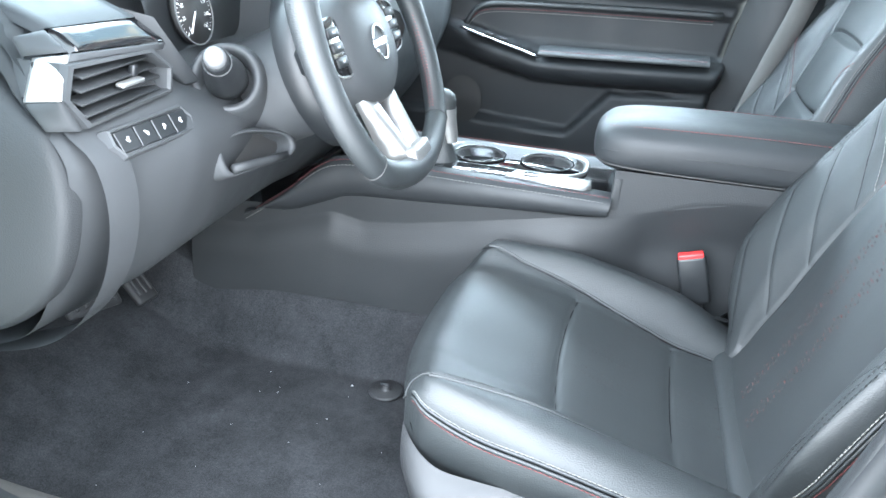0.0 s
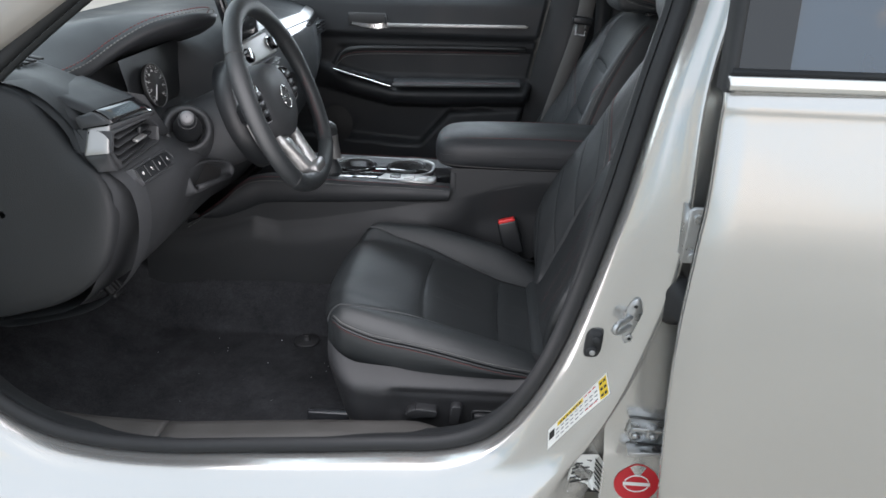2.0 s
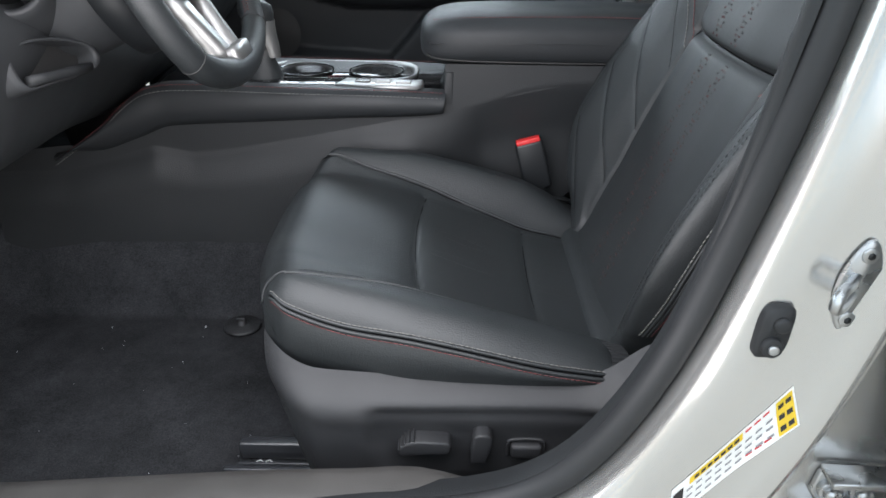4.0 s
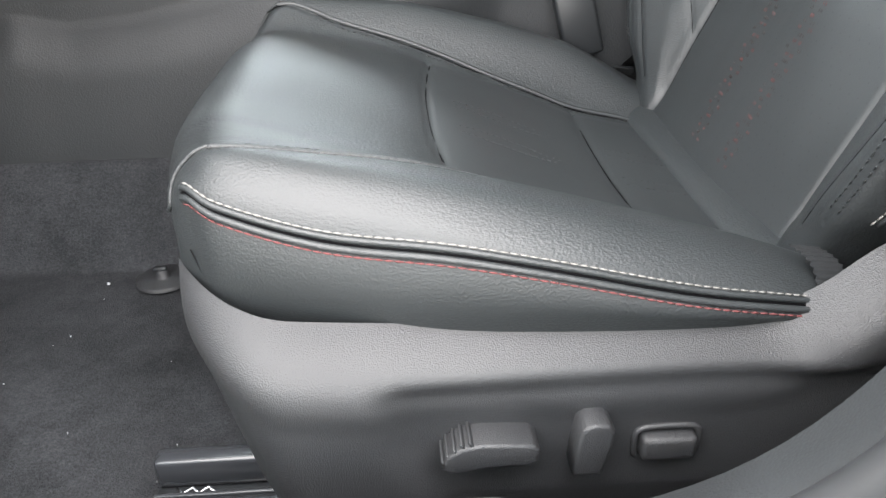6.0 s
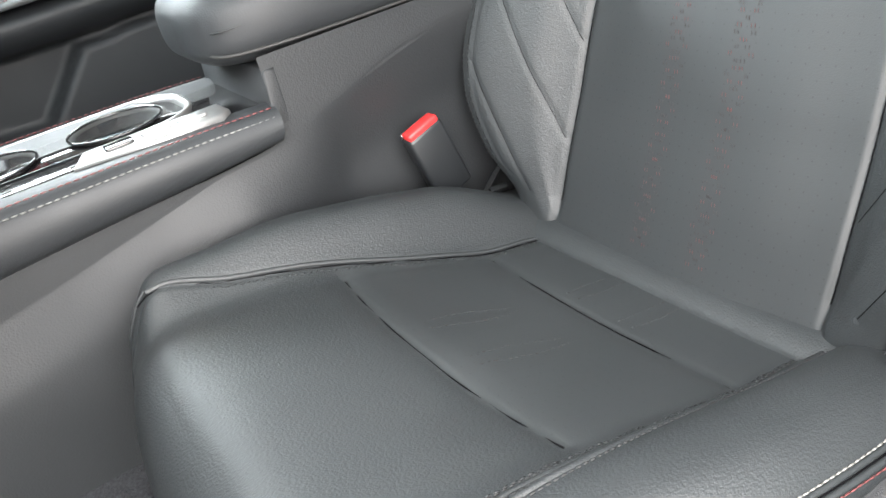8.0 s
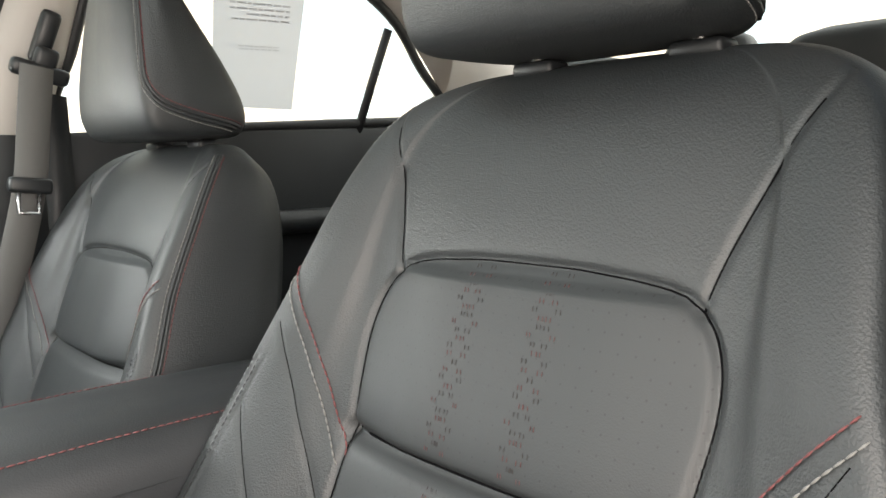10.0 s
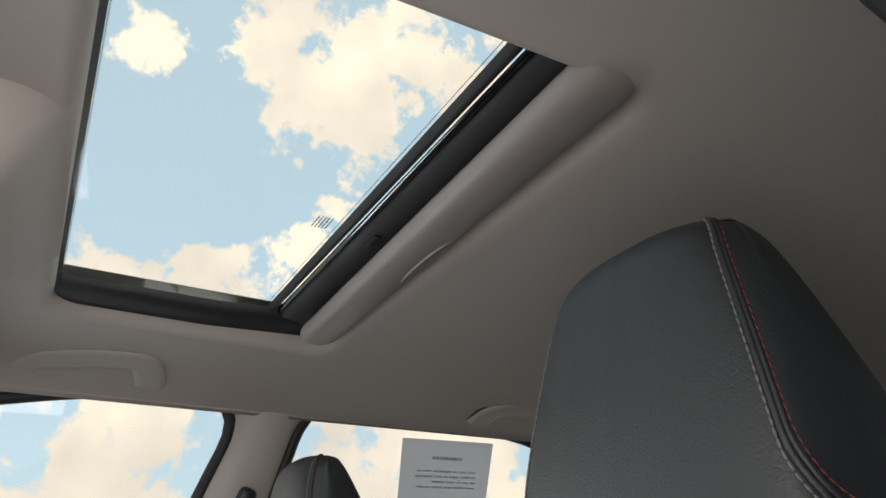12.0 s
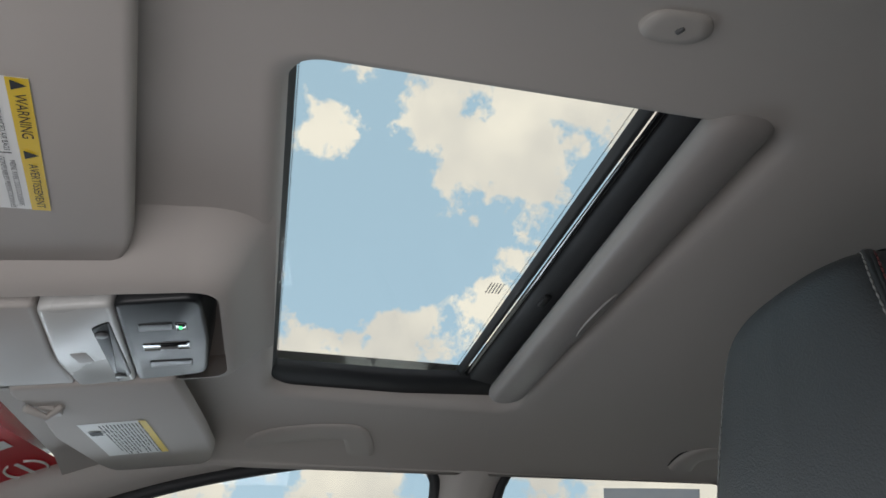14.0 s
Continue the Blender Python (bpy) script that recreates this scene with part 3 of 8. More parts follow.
def window(pts, side, name, label, tint, frame_mat):
    w = thing(name, (0, side * 0.68, 1.1), label, "car window", kind="structure")
    lp = win_loop(pts, 90, 0.0, side)
    bm = bmesh.new()
    c = sum(lp, Vector()) / len(lp)
    g = [bm.verts.new(p + (p - c) * 0.03) for p in lp]
    cv = bm.verts.new(c)
    for i in range(len(g)):
        bm.faces.new((g[i], g[(i + 1) % len(g)], cv))
    gl = part("pane", fixn(bm), tint, w, "window glass")
    gl.visible_shadow = False
    part("window_seal", tube([p - Vector((0, side * 0.008, 0)) for p in lp], 0.011, 8, closed=True), RUBBER, w, "black rubber window seal")
    return w


window(WIN_F, 1, "window_1", "passenger front side window, clear glass in black rubber", GLASS, RUBBER)
win_rear = window(WIN_R, 1, "window_2", "passenger rear side window with a quarter light", GLASS, RUBBER)
part("division_bar", tube([(0.862, glaze_y(1.28) - 0.008, 1.275), (0.845, glaze_y(1.2) - 0.008, 1.19), (0.822, glaze_y(1.06) - 0.008, 1.05)], 0.010, 8), RUBBER, win_rear)


def pillar(pts_a, pts_b, side, depth, name, matl, parent):
    """A trim piece between two lines of (x, z), crowned inwards."""
    a, b = spline(pts_a, 24), spline(pts_b, 24)
    rows = []
    for (xa, za), (xb, zb) in zip(a, b):
        r = []
        for f in np.linspace(0, 1, 9):
            z = za + (zb - za) * f
            y = glaze_y(z) - 0.004 - depth * (1 - abs(2 * f - 1) ** 3)
            r.append((xa + (xb - xa) * f, side * y, z))
        rows.append(r)
    return part(name, fixn(sheet(rows)), matl, parent)


for sd, par in ((1, far),):
    pillar([(0.016, 1.03), (0.054, 1.14), (0.089, 1.25), (0.106, 1.31), (0.098, 1.355), (0.05, 1.388)], [(0.172, 1.03), (0.195, 1.16), (0.217, 1.28), (0.23, 1.335), (0.26, 1.37), (0.31, 1.392)], sd, 0.035, "centre_pillar", LINER_PLASTIC, par)
    pillar([(-0.92, 1.05), (-0.64, 1.202), (-0.42, 1.292), (-0.2, 1.345), (0.05, 1.374)], [(-0.98, 1.12), (-0.70, 1.27), (-0.50, 1.345), (-0.2, 1.385), (0.05, 1.40)], sd, 0.03, "front_rail", LINER_PLASTIC, par)
    pillar([(0.04, 1.376), (0.28, 1.384), (0.45, 1.384), (0.62, 1.377), (0.76, 1.355), (0.89, 1.295), (1.09, 1.13)], [(0.04, 1.410), (0.28, 1.412), (0.45, 1.412), (0.65, 1.408), (0.85, 1.39), (1.05, 1.34), (1.30, 1.20)], sd, 0.04, "rear_rail", LINER, par)

# rear window, shelf, rear bulkhead, and the closed side behind the driver
rear = thing("rear_body", (1.3, 0, 1.0), "rear pillars and parcel shelf of the saloon, dark and light grey trim", "rear trim", kind="structure")
rear_glass = thing("window_3", (1.5, 0, 1.2), "curved rear windscreen of clear glass", "car window", kind="structure")
rows = []
for v in np.linspace(-1, 1, 15):
    rows.append([(1.035 + 0.70 * f - 0.06 * v * v, v * (0.56 + 0.06 * f), 1.40 - 0.36 * f - 0.02 * v * v) for f in np.linspace(0, 1, 9)])
g = part("pane", fixn(sheet(rows)), GLASS, rear_glass, "window glass")
g.visible_shadow = False
part("parcel_shelf", rbox((1.42, 0, 0.995), (0.62, 1.30, 0.03), 0.01), VINYL, rear)
for s in (-1, 1):
    r0 = [(1.06 + 0.35 * f, s * (glaze_y(1.1) - 0.02 - 0.02 * f), 1.10 - 0.06 * f) for f in np.linspace(0, 1, 8)]
    r1 = [(1.0 + 0.60 * f, s * (0.575 + 0.03 * f), 1.36 - 0.32 * f) for f in np.linspace(0, 1, 8)]
    part("rear_pillar", fixn(sheet([[Vector(a).lerp(Vector(b), f) - Vector((0, s * 0.03 * math.sin(math.pi * f), 0)) for f in np.linspace(0, 1, 8)] for a, b in zip(r0, r1)])), LINER_PLASTIC, rear)
# near side behind the front door
window(WIN_R, -1, "window_4", "driver-side rear window of dark tinted glass", TINTED, RUBBER)
near = thing("near_side_frame", (0.6, -0.7, 1.0), "light grey pillar and roof rail trim of the driver side", "pillar trim", kind="structure")
pillar([(0.10, 1.03), (0.11, 1.14), (0.125, 1.25), (0.12, 1.31), (0.10, 1.345), (0.06, 1.365)], [(0.172, 1.03), (0.195, 1.16), (0.215, 1.28), (0.225, 1.325), (0.255, 1.35), (0.29, 1.368)], -1, 0.035, "centre_pillar", LINER_PLASTIC, near)
pillar([(0.04, 1.376), (0.28, 1.384), (0.45, 1.384), (0.62, 1.377), (0.76, 1.355), (0.89, 1.295), (1.09, 1.13)], [(0.04, 1.410), (0.28, 1.412), (0.45, 1.412), (0.65, 1.408), (0.85, 1.39), (1.05, 1.34), (1.30, 1.20)], -1, 0.04, "rear_rail", LINER, near)
part("front_rail", tube([(-0.95, -0.70, 1.05), (-0.7, -0.62, 1.23), (-0.5, -0.585, 1.335), (-0.3, -0.57, 1.375), (0.1, -0.57, 1.38)], [0.03] * 5, 10), LINER_PLASTIC, near)
for s, nm in ((-1, "near"), (1, "far")):
    part("rear_door_trim", prism([(0.12, 0.27), (1.1, 0.27), (1.12, 1.075), (0.15, 1.04)], "y", min(s * 0.70, s * 0.75), max(s * 0.70, s * 0.75), 0.01), VINYL, near if s < 0 else far)
# windscreen and the bulkhead below it
ws = thing("window_5", (-0.9, 0, 1.2), "raked front windscreen of clear glass", "windscreen", kind="structure")
rows = []
for v in np.linspace(-1.14, 1.14, 19):
    rows.append([(-0.52 - 0.85 * f + 0.10 * v * v, v * (0.58 + 0.10 * f), 1.40 - 0.36 * f - 0.015 * v * v) for f in np.linspace(0, 1, 9)])
g = part("pane", fixn(sheet(rows)), GLASS, ws, "windscreen glass")
g.visible_shadow = False
part("header_rail", tube([(-0.44, -0.60, 1.345), (-0.50, -0.3, 1.375), (-0.515, 0, 1.38), (-0.50, 0.3, 1.375), (-0.44, 0.60, 1.345)], 0.022, 10), LINER, ws)
part("bulkhead", prism([(-1.25, 0.25), (-1.20, 0.25), (-1.20, 0.98), (-1.25, 0.98)], "y", -0.76, 0.76), CARPET, ws)
part("rear_bulkhead", prism([(1.02, 0.2), (1.14, 0.2), (1.20, 0.985), (1.12, 0.985)], "y", -0.74, 0.74), VINYL, rear)


# ---- front seats ----
CUSH = [  # x, centre z, bolster z, piping z, lower z, width, sweep
    (0.03, 0.415, 0.430, 0.440, 0.43, 0.95, 0.0), (-0.03, 0.430, 0.455, 0.452, 0.440, 0.96, 0.0), (-0.14, 0.453, 0.494, 0.472, 0.450, 0.98, 0.0),
    (-0.29, 0.508, 0.534, 0.506, 0.455, 0.97, 0.0), (-0.38, 0.534, 0.546, 0.511, 0.458, 0.91, 0.002), (-0.44, 0.547, 0.553, 0.523, 0.460, 0.845, 0.004),
    (-0.470, 0.541, 0.542, 0.530, 0.458, 0.775, 0.008), (-0.492, 0.524, 0.525, 0.518, 0.462, 0.73, 0.014), (-0.503, 0.497, 0.497, 0.493, 0.461, 0.705, 0.018), (-0.503, 0.470, 0.470, 0.468, 0.452, 0.70, 0.020), (-0.496, 0.450, 0.450, 0.449, 0.440, 0.69, 0.020), (-0.478, 0.430, 0.430, 0.429, 0.425, 0.67, 0.020)]
BACK = [  # z, half width, face x, bolster, thickness
    (0.43, 0.19, -0.058, 0.0, 0.11), (0.475, 0.215, -0.037, 0.015, 0.13), (0.515, 0.246, -0.020, 0.038, 0.14), (0.565, 0.270, 0.002, 0.058, 0.145), (0.60, 0.279, 0.015, 0.064, 0.145), (0.64, 0.283, 0.030, 0.064, 0.15),
    (0.70, 0.281, 0.053, 0.056, 0.160), (0.79, 0.266, 0.088, 0.036, 0.168), (0.88, 0.236, 0.124, 0.030, 0.165), (0.95, 0.221, 0.153, 0.019, 0.145), (1.0, 0.204, 0.178, 0.010, 0.115),
    (1.028, 0.180, 0.199, 0.004, 0.08), (1.046, 0.140, 0.224, 0.0, 0.05), (1.052, 0.08, 0.242, 0.0, 0.025)]
PANEL_EDGE = [(0.150, 0.44), (0.150, 0.50), (0.149, 0.576), (0.147, 0.641), (0.140, 0.77), (0.146, 0.84), (0.141, 0.873), (0.127, 0.893), (0.104, 0.903), (0.05, 0.9085), (0.0, 0.9092)]
UPPER_SEAM = [(0.127, 0.893), (0.138, 0.930), (0.158, 0.98), (0.178, 1.02), (0.185, 1.045)]
CHEVRONS = [[(0.222, 0.848), (0.186, 0.783), (0.150, 0.715)], [(0.238, 0.780), (0.195, 0.702), (0.152, 0.622)], [(0.248, 0.702), (0.202, 0.618), (0.155, 0.532)], [(0.252, 0.612), (0.216, 0.545), (0.180, 0.48)]]
STITCH_LINE = [(0.228, 0.884), (0.205, 0.852), (0.176, 0.805), (0.150, 0.758), (0.141, 0.742)]


def car_seat(side, dx, dz, label):
    """One front seat; side -1 is the driver's, dx and dz its shift."""
    yc = 0.37 * side

    def Y(v):
        return yc - side * v
    seat = thing("car_seat", (dx - 0.2, yc, 0.28), label, "car seat", group="front seats")

    def even(pts, n):
        """The same line, sampled evenly along its length."""
        p = np.array(pts)
        d = np.r_[0, np.cumsum(np.linalg.norm(np.diff(p, axis=0), axis=1))]
        return np.stack([np.interp(np.linspace(0, d[-1], n), d, p[:, i]) for i in range(p.shape[1])], 1)

    def normals(g, wrap):
        """Smooth normals of a grid of points."""
        du = np.gradient(g, axis=0)
        dv = (np.roll(g, -1, 1) - np.roll(g, 1, 1)) if wrap else np.gradient(g, axis=1)
        n = np.cross(dv, du)
        return n / np.maximum(1e-9, np.linalg.norm(n, axis=2))[:, :, None]

    # cushion
    nu, nh = 290, 160
    key = spline(CUSH, nu)
    pts = np.zeros((nu, 2 * nh - 1, 3))
    vv = np.zeros((nu, 2 * nh - 1))
    for i, (x, zc, zb, zp, zl, w, sw) in enumerate(key):
        half = spline([(0, zc), (0.07, zc), (0.13, zc + 0.002), (0.158, zc + 0.2 * (zb - zc)), (0.19, zb - 0.004), (0.224, zb - 0.0005), (0.246, 0.6 * zb + 0.4 * zp), (0.258, zp), (0.263, 0.5 * (zp + zl)), (0.258, zl), (0.245, zl - 0.028 + 0.020 * smoothed((i / nu * 11 - 6) / 2))], 400)
        half[:, 1] += 1.15 * np.minimum(half[:, 0], 0.225) ** 2 * smoothed((i / nu * 11 - 7.2) / 2.4)
        iq = 280
        half = np.vstack([even(half[:iq], nh - 45), even(half[iq - 1:], 46)[1:]])
        for j in range(nh):
            v, z = half[j]
            xx = x + sw * (v / 0.2) ** 2
            for sgn, k in ((1, nh - 1 + j), (-1, nh - 1 - j)):
                high = 0.021 * smoothed((v - 0.165) / 0.045) * (1 - smoothed((v - 0.235) / 0.02)) * smoothed((x + 0.49) / 0.06) * smoothed((-0.03 - x) / 0.12) if sgn > 0 else 0.0
                pts[i, k] = (xx, sgn * v * w, z + high)
                vv[i, k] = sgn * v
    flat = np.stack([vv.ravel(), pts[:, :, 0].ravel()], 1)
    drop = np.zeros(len(flat))
    seam_b = [(0.225, -0.50), (0.208, -0.445), (0.186, -0.38), (0.170, -0.29), (0.156, -0.14), (0.160, 0.03)]
    seam_b = [tuple(p) for p in spline(seam_b, 30)]
    seam1 = [(v, -0.300 + 0.45 * v * v) for v in np.linspace(-0.15, 0.15, 17)]
    seam2 = [(v, -0.142 + 0.2 * v * v) for v in np.linspace(-0.145, 0.145, 9)]
    for pl in (seam_b, [(-a, b) for a, b in seam_b], seam1, seam2):
        q = dist_to(pl, flat)
        drop += 0.0022 * np.exp(-(q / 0.0026) ** 2) + 0.0022 * np.exp(-(q / 0.014) ** 2)
    # piping line on the sides, gathers at the back
    past = np.clip((int(np.argmin(key[:, 0])) - np.arange(nu)) / (0.04 * nu), 0, 1)
    drop = drop.reshape(nu, -1) * past[:, None]
    pts[:, :, 2] -= drop * (np.abs(vv) < 0.245)
    pts[:, :, 2] += 0.0025 * np.array([[noise.noise((p[0] * 9, p[1] * 9, side)) for p in r] for r in pts])
    W = pts.copy()
    W[:, :, 0] += dx
    W[:, :, 1] = yc - side * pts[:, :, 1]
    NW = normals(W, False)
    if NW[nu // 2, nh, 2] < 0:
        NW = -NW
    mid = np.abs(vv) < np.interp(pts[:, :, 0], [p[1] for p in seam_b], [p[0] for p in seam_b])

    def region(test):
        bm = bmesh.new()
        idx = {}
        for i in range(nu - 1):
            for j in range(2 * nh - 2):
                if test(i, j):
                    q = []
                    for a, b in ((i, j), (i, j + 1), (i + 1, j + 1), (i + 1, j)):
                        if (a, b) not in idx:
                            idx[(a, b)] = bm.verts.new(W[a, b])
                        q.append(idx[(a, b)])
                    bm.faces.new(q if side > 0 else q[::-1])
        return bm, [NW[k] for k in idx]

    def shaped(name, made, material, parent, label=""):
        ob = part(name, made[0], material, parent, label)
        agree = sum(p.normal.dot(Vector(made[1][p.vertices[0]])) for p in ob.data.polygons)
        if agree < 0:
            ob.data.flip_normals()
        ob.data.normals_split_custom_set_from_vertices([tuple(v) for v in made[1]])
        return ob
    s1 = lambda v: -0.300 + 0.45 * v * v
    ins = lambda i, j: mid[i, j] and pts[i, j, 0] > s1(vv[i, j])
    cushion = shaped("cushion", region(lambda i, j: not ins(i, j)), LEATHER, seat)
    shaped("cushion_insert", region(ins), CUSHION_INSERT, cushion, "perforated leather centre panel")

    def on_cush(v, x, lift=0.0006):
        i = np.argmin(np.abs(key[:, 0] - x))
        j = np.argmin(np.abs(vv[i] - v))
        p = W[i, j]
        return Vector((x + dx, p[1], p[2] + lift))
    # side piping with two thread rows
    pi = [i for i in range(nu) if -0.476 < key[i, 0] < -0.055 and i < 0.62 * nu]
    for sgn in (1, -1):
        def row(d, out):
            res = []
            for i in pi[::2]:
                d_ = d
                jj, left = nh - 1 + sgn * (nh - 46), d_
                st = sgn if d_ > 0 else -sgn
                while True:
                    a, b = Vector(W[i, jj]), Vector(W[i, jj + st])
                    ln = (b - a).length
                    if abs(left) <= ln:
                        p = a.lerp(b, abs(left) / ln)
                        nv = Vector(NW[i, jj])
                        break
                    left = (abs(left) - ln)
                    jj += st
                res.append(p + nv * out)
            return res
        part("piping", tube(row(-0.0022, 0.0002), 0.0022, 8), LEATHER, cushion)
        part("piping", tube(row(0.0040, 0.0003), 0.0025, 8), LEATHER, cushion)
        # thin near-black tube, painted shade between the two pipes
        part("groove_shade", tube(row(0.0008, 0.0002), 0.0008, 6), SEAM_SHADE, cushion, "near-black line standing for the shade between the pipes")
        part("thread", stitches(row(-0.0052, 0.0006), 0.0056, 0.0005, 0.0006), WHITE_THREAD, cushion, "pale grey thread")
        part("thread", stitches(row(0.0078, 0.0006), 0.0056, 0.0005, 0.0006), RED_THREAD, cushion, "red thread")
        b = [on_cush(sgn * (np.interp(x, [p[1] for p in seam_b], [p[0] for p in seam_b]) - 0.005), x) for x in np.linspace(-0.43, -0.03, 60)]
        part("thread", stitches(b, 0.004, 0.0022, 0.0005), DARK_PLASTIC, cushion, "black topstitch")
        crest = spline([(a_ + 0.0065, b_) for a_, b_ in seam_b if -0.448 < b_ < -0.055], 70)

        def crest_row(o, up_):
            raw = [on_cush(sgn * (v + o), x, up_) for v, x in crest]
            for _ in range(4):
                raw = [raw[0]] + [(a + b + c) / 3 for a, b, c in zip(raw, raw[1:], raw[2:])] + [raw[-1]]
            return curve(raw[::6] + raw[-1:], 90)
        for o in ((-0.0050, 0.0050) if sgn < 0 else (-0.004,)):
            part("welt", tube(crest_row(o, -0.0002), 0.0026, 8), LEATHER, cushion)
        for o in (-0.0095, 0.0, 0.0095)[:3 if sgn < 0 else 0]:
            part("thread", stitches(crest_row(o, 0.0006), 0.0036, 0.0018, 0.0005), TOP_THREAD, cushion, "dark grey topstitch")
        rib_rows = []
        for a in np.linspace(0, 1, 40):
            x_, v_, z_ = -0.074 + 0.010 * math.sin(a * math.pi), 0.212 + 0.048 * a, 0.482 - 0.045 * a * a
            lift_ = 0.0012 * math.sin(a * 80)
            rib_rows.append([(x_ + dx + b_, Y(sgn * (v_ + lift_)), z_ + lift_ - 0.15 * b_) for b_ in np.linspace(-0.004, 0.018, 5)])
        part("elastic_gusset", fixn(sheet(rib_rows)), PLASTIC, cushion, "ribbed dark elastic strip")

    part("back_roll", fixn(sheet([[(-0.044 + dx - 0.030 * math.cos(a), Y(v), 0.432 + 0.10 * v * v + 0.017 * math.sin(a)) for a in np.linspace(-0.3, math.pi, 14)] for v in np.linspace(-0.205, 0.205, 14)])), LEATHER, cushion, "padded roll below the backrest")

    # seams drawn as near-black tubes that stand for the shade in the fold
    def seam_line(pts):
        part("seam", tube(pts, 0.0007, 6), SEAM_SHADE, cushion)
    for sgn in (1, -1):
        seam_line([on_cush(sgn * v, x, 0.0) for v, x in seam_b if -0.46 < x < 0.0])
    for pl in (seam1, seam2):
        seam_line([on_cush(v, x, 0.0) for v, x in pl])
    # hem along the lower front, and the seams that turn the corners down to it
    hi = int(0.905 * nu)
    part("front_hem", tube([Vector(W[hi, j]) + Vector((-0.001, 0, 0)) for j in range(nh - 1 - int(0.60 * nh), nh + int(0.60 * nh), 3)], 0.0024, 6), LEATHER, cushion)
    i0 = int(np.argmin(np.abs(key[:, 0] + 0.447)))
    for sgn in (1, -1):
        ln = []
        for i in np.linspace(i0, hi, 24):
            f = (i - i0) / (hi - i0)
            v = 0.214 + 0.044 * min(1, f / 0.45) - 0.022 * max(0, (f - 0.45) / 0.55)
            row_ = W[int(i), nh - 1:] if sgn > 0 else W[int(i), nh - 1::-1]
            nrm_ = NW[int(i), nh - 1:] if sgn > 0 else NW[int(i), nh - 1::-1]
            j = int(np.argmin(np.abs(np.abs(vv[int(i), nh - 1:nh + 114]) - v)))
            ln.append(Vector(row_[j]) + Vector(nrm_[j]) * 0.0010)
        part("corner_seam", tube(curve(ln[::2] + ln[-1:], 60), 0.0016, 6), LEATHER, cushion)
    # backrest
    nz, nr = 300, 190
    key_b = spline(BACK, nz)
    P2 = np.zeros((nz, 2 * nr - 2, 3))
    B2 = np.zeros((nz, 2 * nr - 2, 2))
    FR = np.zeros((nz, 2 * nr - 2), bool)
    for i, (z, w, xf, b, th) in enumerate(key_b):
        k = min(1, w / 0.215)
        c1, c2 = 0.07 * k, 0.144 * k
        c3 = 0.5 * (c2 + max(c2 + 0.02, w - 0.036))
        pad = 0.006 if 0.775 < z < 0.897 else 0.0
        half = spline([(0, xf - 0.003 - pad), (c1, xf - 0.002 - pad), (c2, xf + 0.001), (c3, xf - 0.50 * b), (max(c3 + 0.01, w - 0.036), xf - 0.95 * b), (w - 0.010, xf - 0.93 * b), (w - 0.001, xf - 0.2 * b + 0.008), (w, xf + 0.04 * th / 0.12), (w - 0.007, xf + 0.68 * th), (w - 0.036, xf + 0.93 * th), (0.10 * k, xf + th), (0, xf + th * 1.02)], 660)
        half = np.vstack([even(half[:330], 135), even(half[329:], nr - 134)[1:]])
        for j in range(nr):
            v, x = half[j]
            for sgn, q in ((1, j), (-1, (2 * nr - 2 - j) % (2 * nr - 2))):
                P2[i, q] = (x, sgn * v, z)
                B2[i, q] = (sgn * v, z)
                FR[i, q] = j < 134
    f2 = B2.reshape(-1, 2)
    dd = np.zeros(len(f2))
    pe = [tuple(p) for p in spline(PANEL_EDGE, 60)]
    up = [tuple(p) for p in spline(UPPER_SEAM, 16)]
    edge = [(w - 0.020, z) for z, w, *_ in key_b[36:256] if z < 0.82]
    for sg in (1, -1):
        m = lambda pl: [(sg * a, b) for a, b in pl]
        if sg > 0:
            q = np.minimum(dist_to(pe, f2), dist_to([(-a, b) for a, b in pe], f2))
            dd += 0.0042 * np.exp(-(q / 0.0034) ** 2) + 0.0018 * np.exp(-(q / 0.011) ** 2)
        dd += 0.0028 * np.exp(-(dist_to(m(up), f2) / 0.0032) ** 2)
        dd += 0.0012 * np.exp(-(dist_to(m(edge), f2) / 0.0025) ** 2)
        dd += 0.0008 * np.exp(-(dist_to(m([(a - 0.009, b) for a, b in edge]), f2) / 0.002) ** 2)
        for ch in CHEVRONS:
            q = dist_to(m([tuple(p) for p in spline(ch, 12)]), f2)
            dd += 0.0010 * np.exp(-(q / 0.0030) ** 2)
    tuck = [(v, 0.770 + 0.10 * v * v) for v in np.linspace(-0.140, 0.140, 15)]
    dt = dist_to(tuck, f2)
    dd += 0.010 * np.exp(-(dt / 0.006) ** 2) + 0.003 * np.exp(-(dt / 0.02) ** 2)
    P2[:, :, 0] += dd.reshape(nz, -1) * FR
    P2[:, :, 0] += 0.0022 * np.array([[noise.noise((p[1] * 8, p[2] * 8, side + 5)) for p in r] for r in P2]) * FR
    W2 = P2.copy()
    W2[:, :, 0] += dx
    W2[:, :, 1] = yc - side * P2[:, :, 1]
    NW2 = normals(W2, True)
    if NW2[nz // 2, 0, 0] > 0:
        NW2 = -NW2
    pz, pv = [p[1] for p in pe], [p[0] for p in pe]

    def in_panel(v, z):
        return z < 0.9092 and abs(v) < np.interp(z, pz, pv)

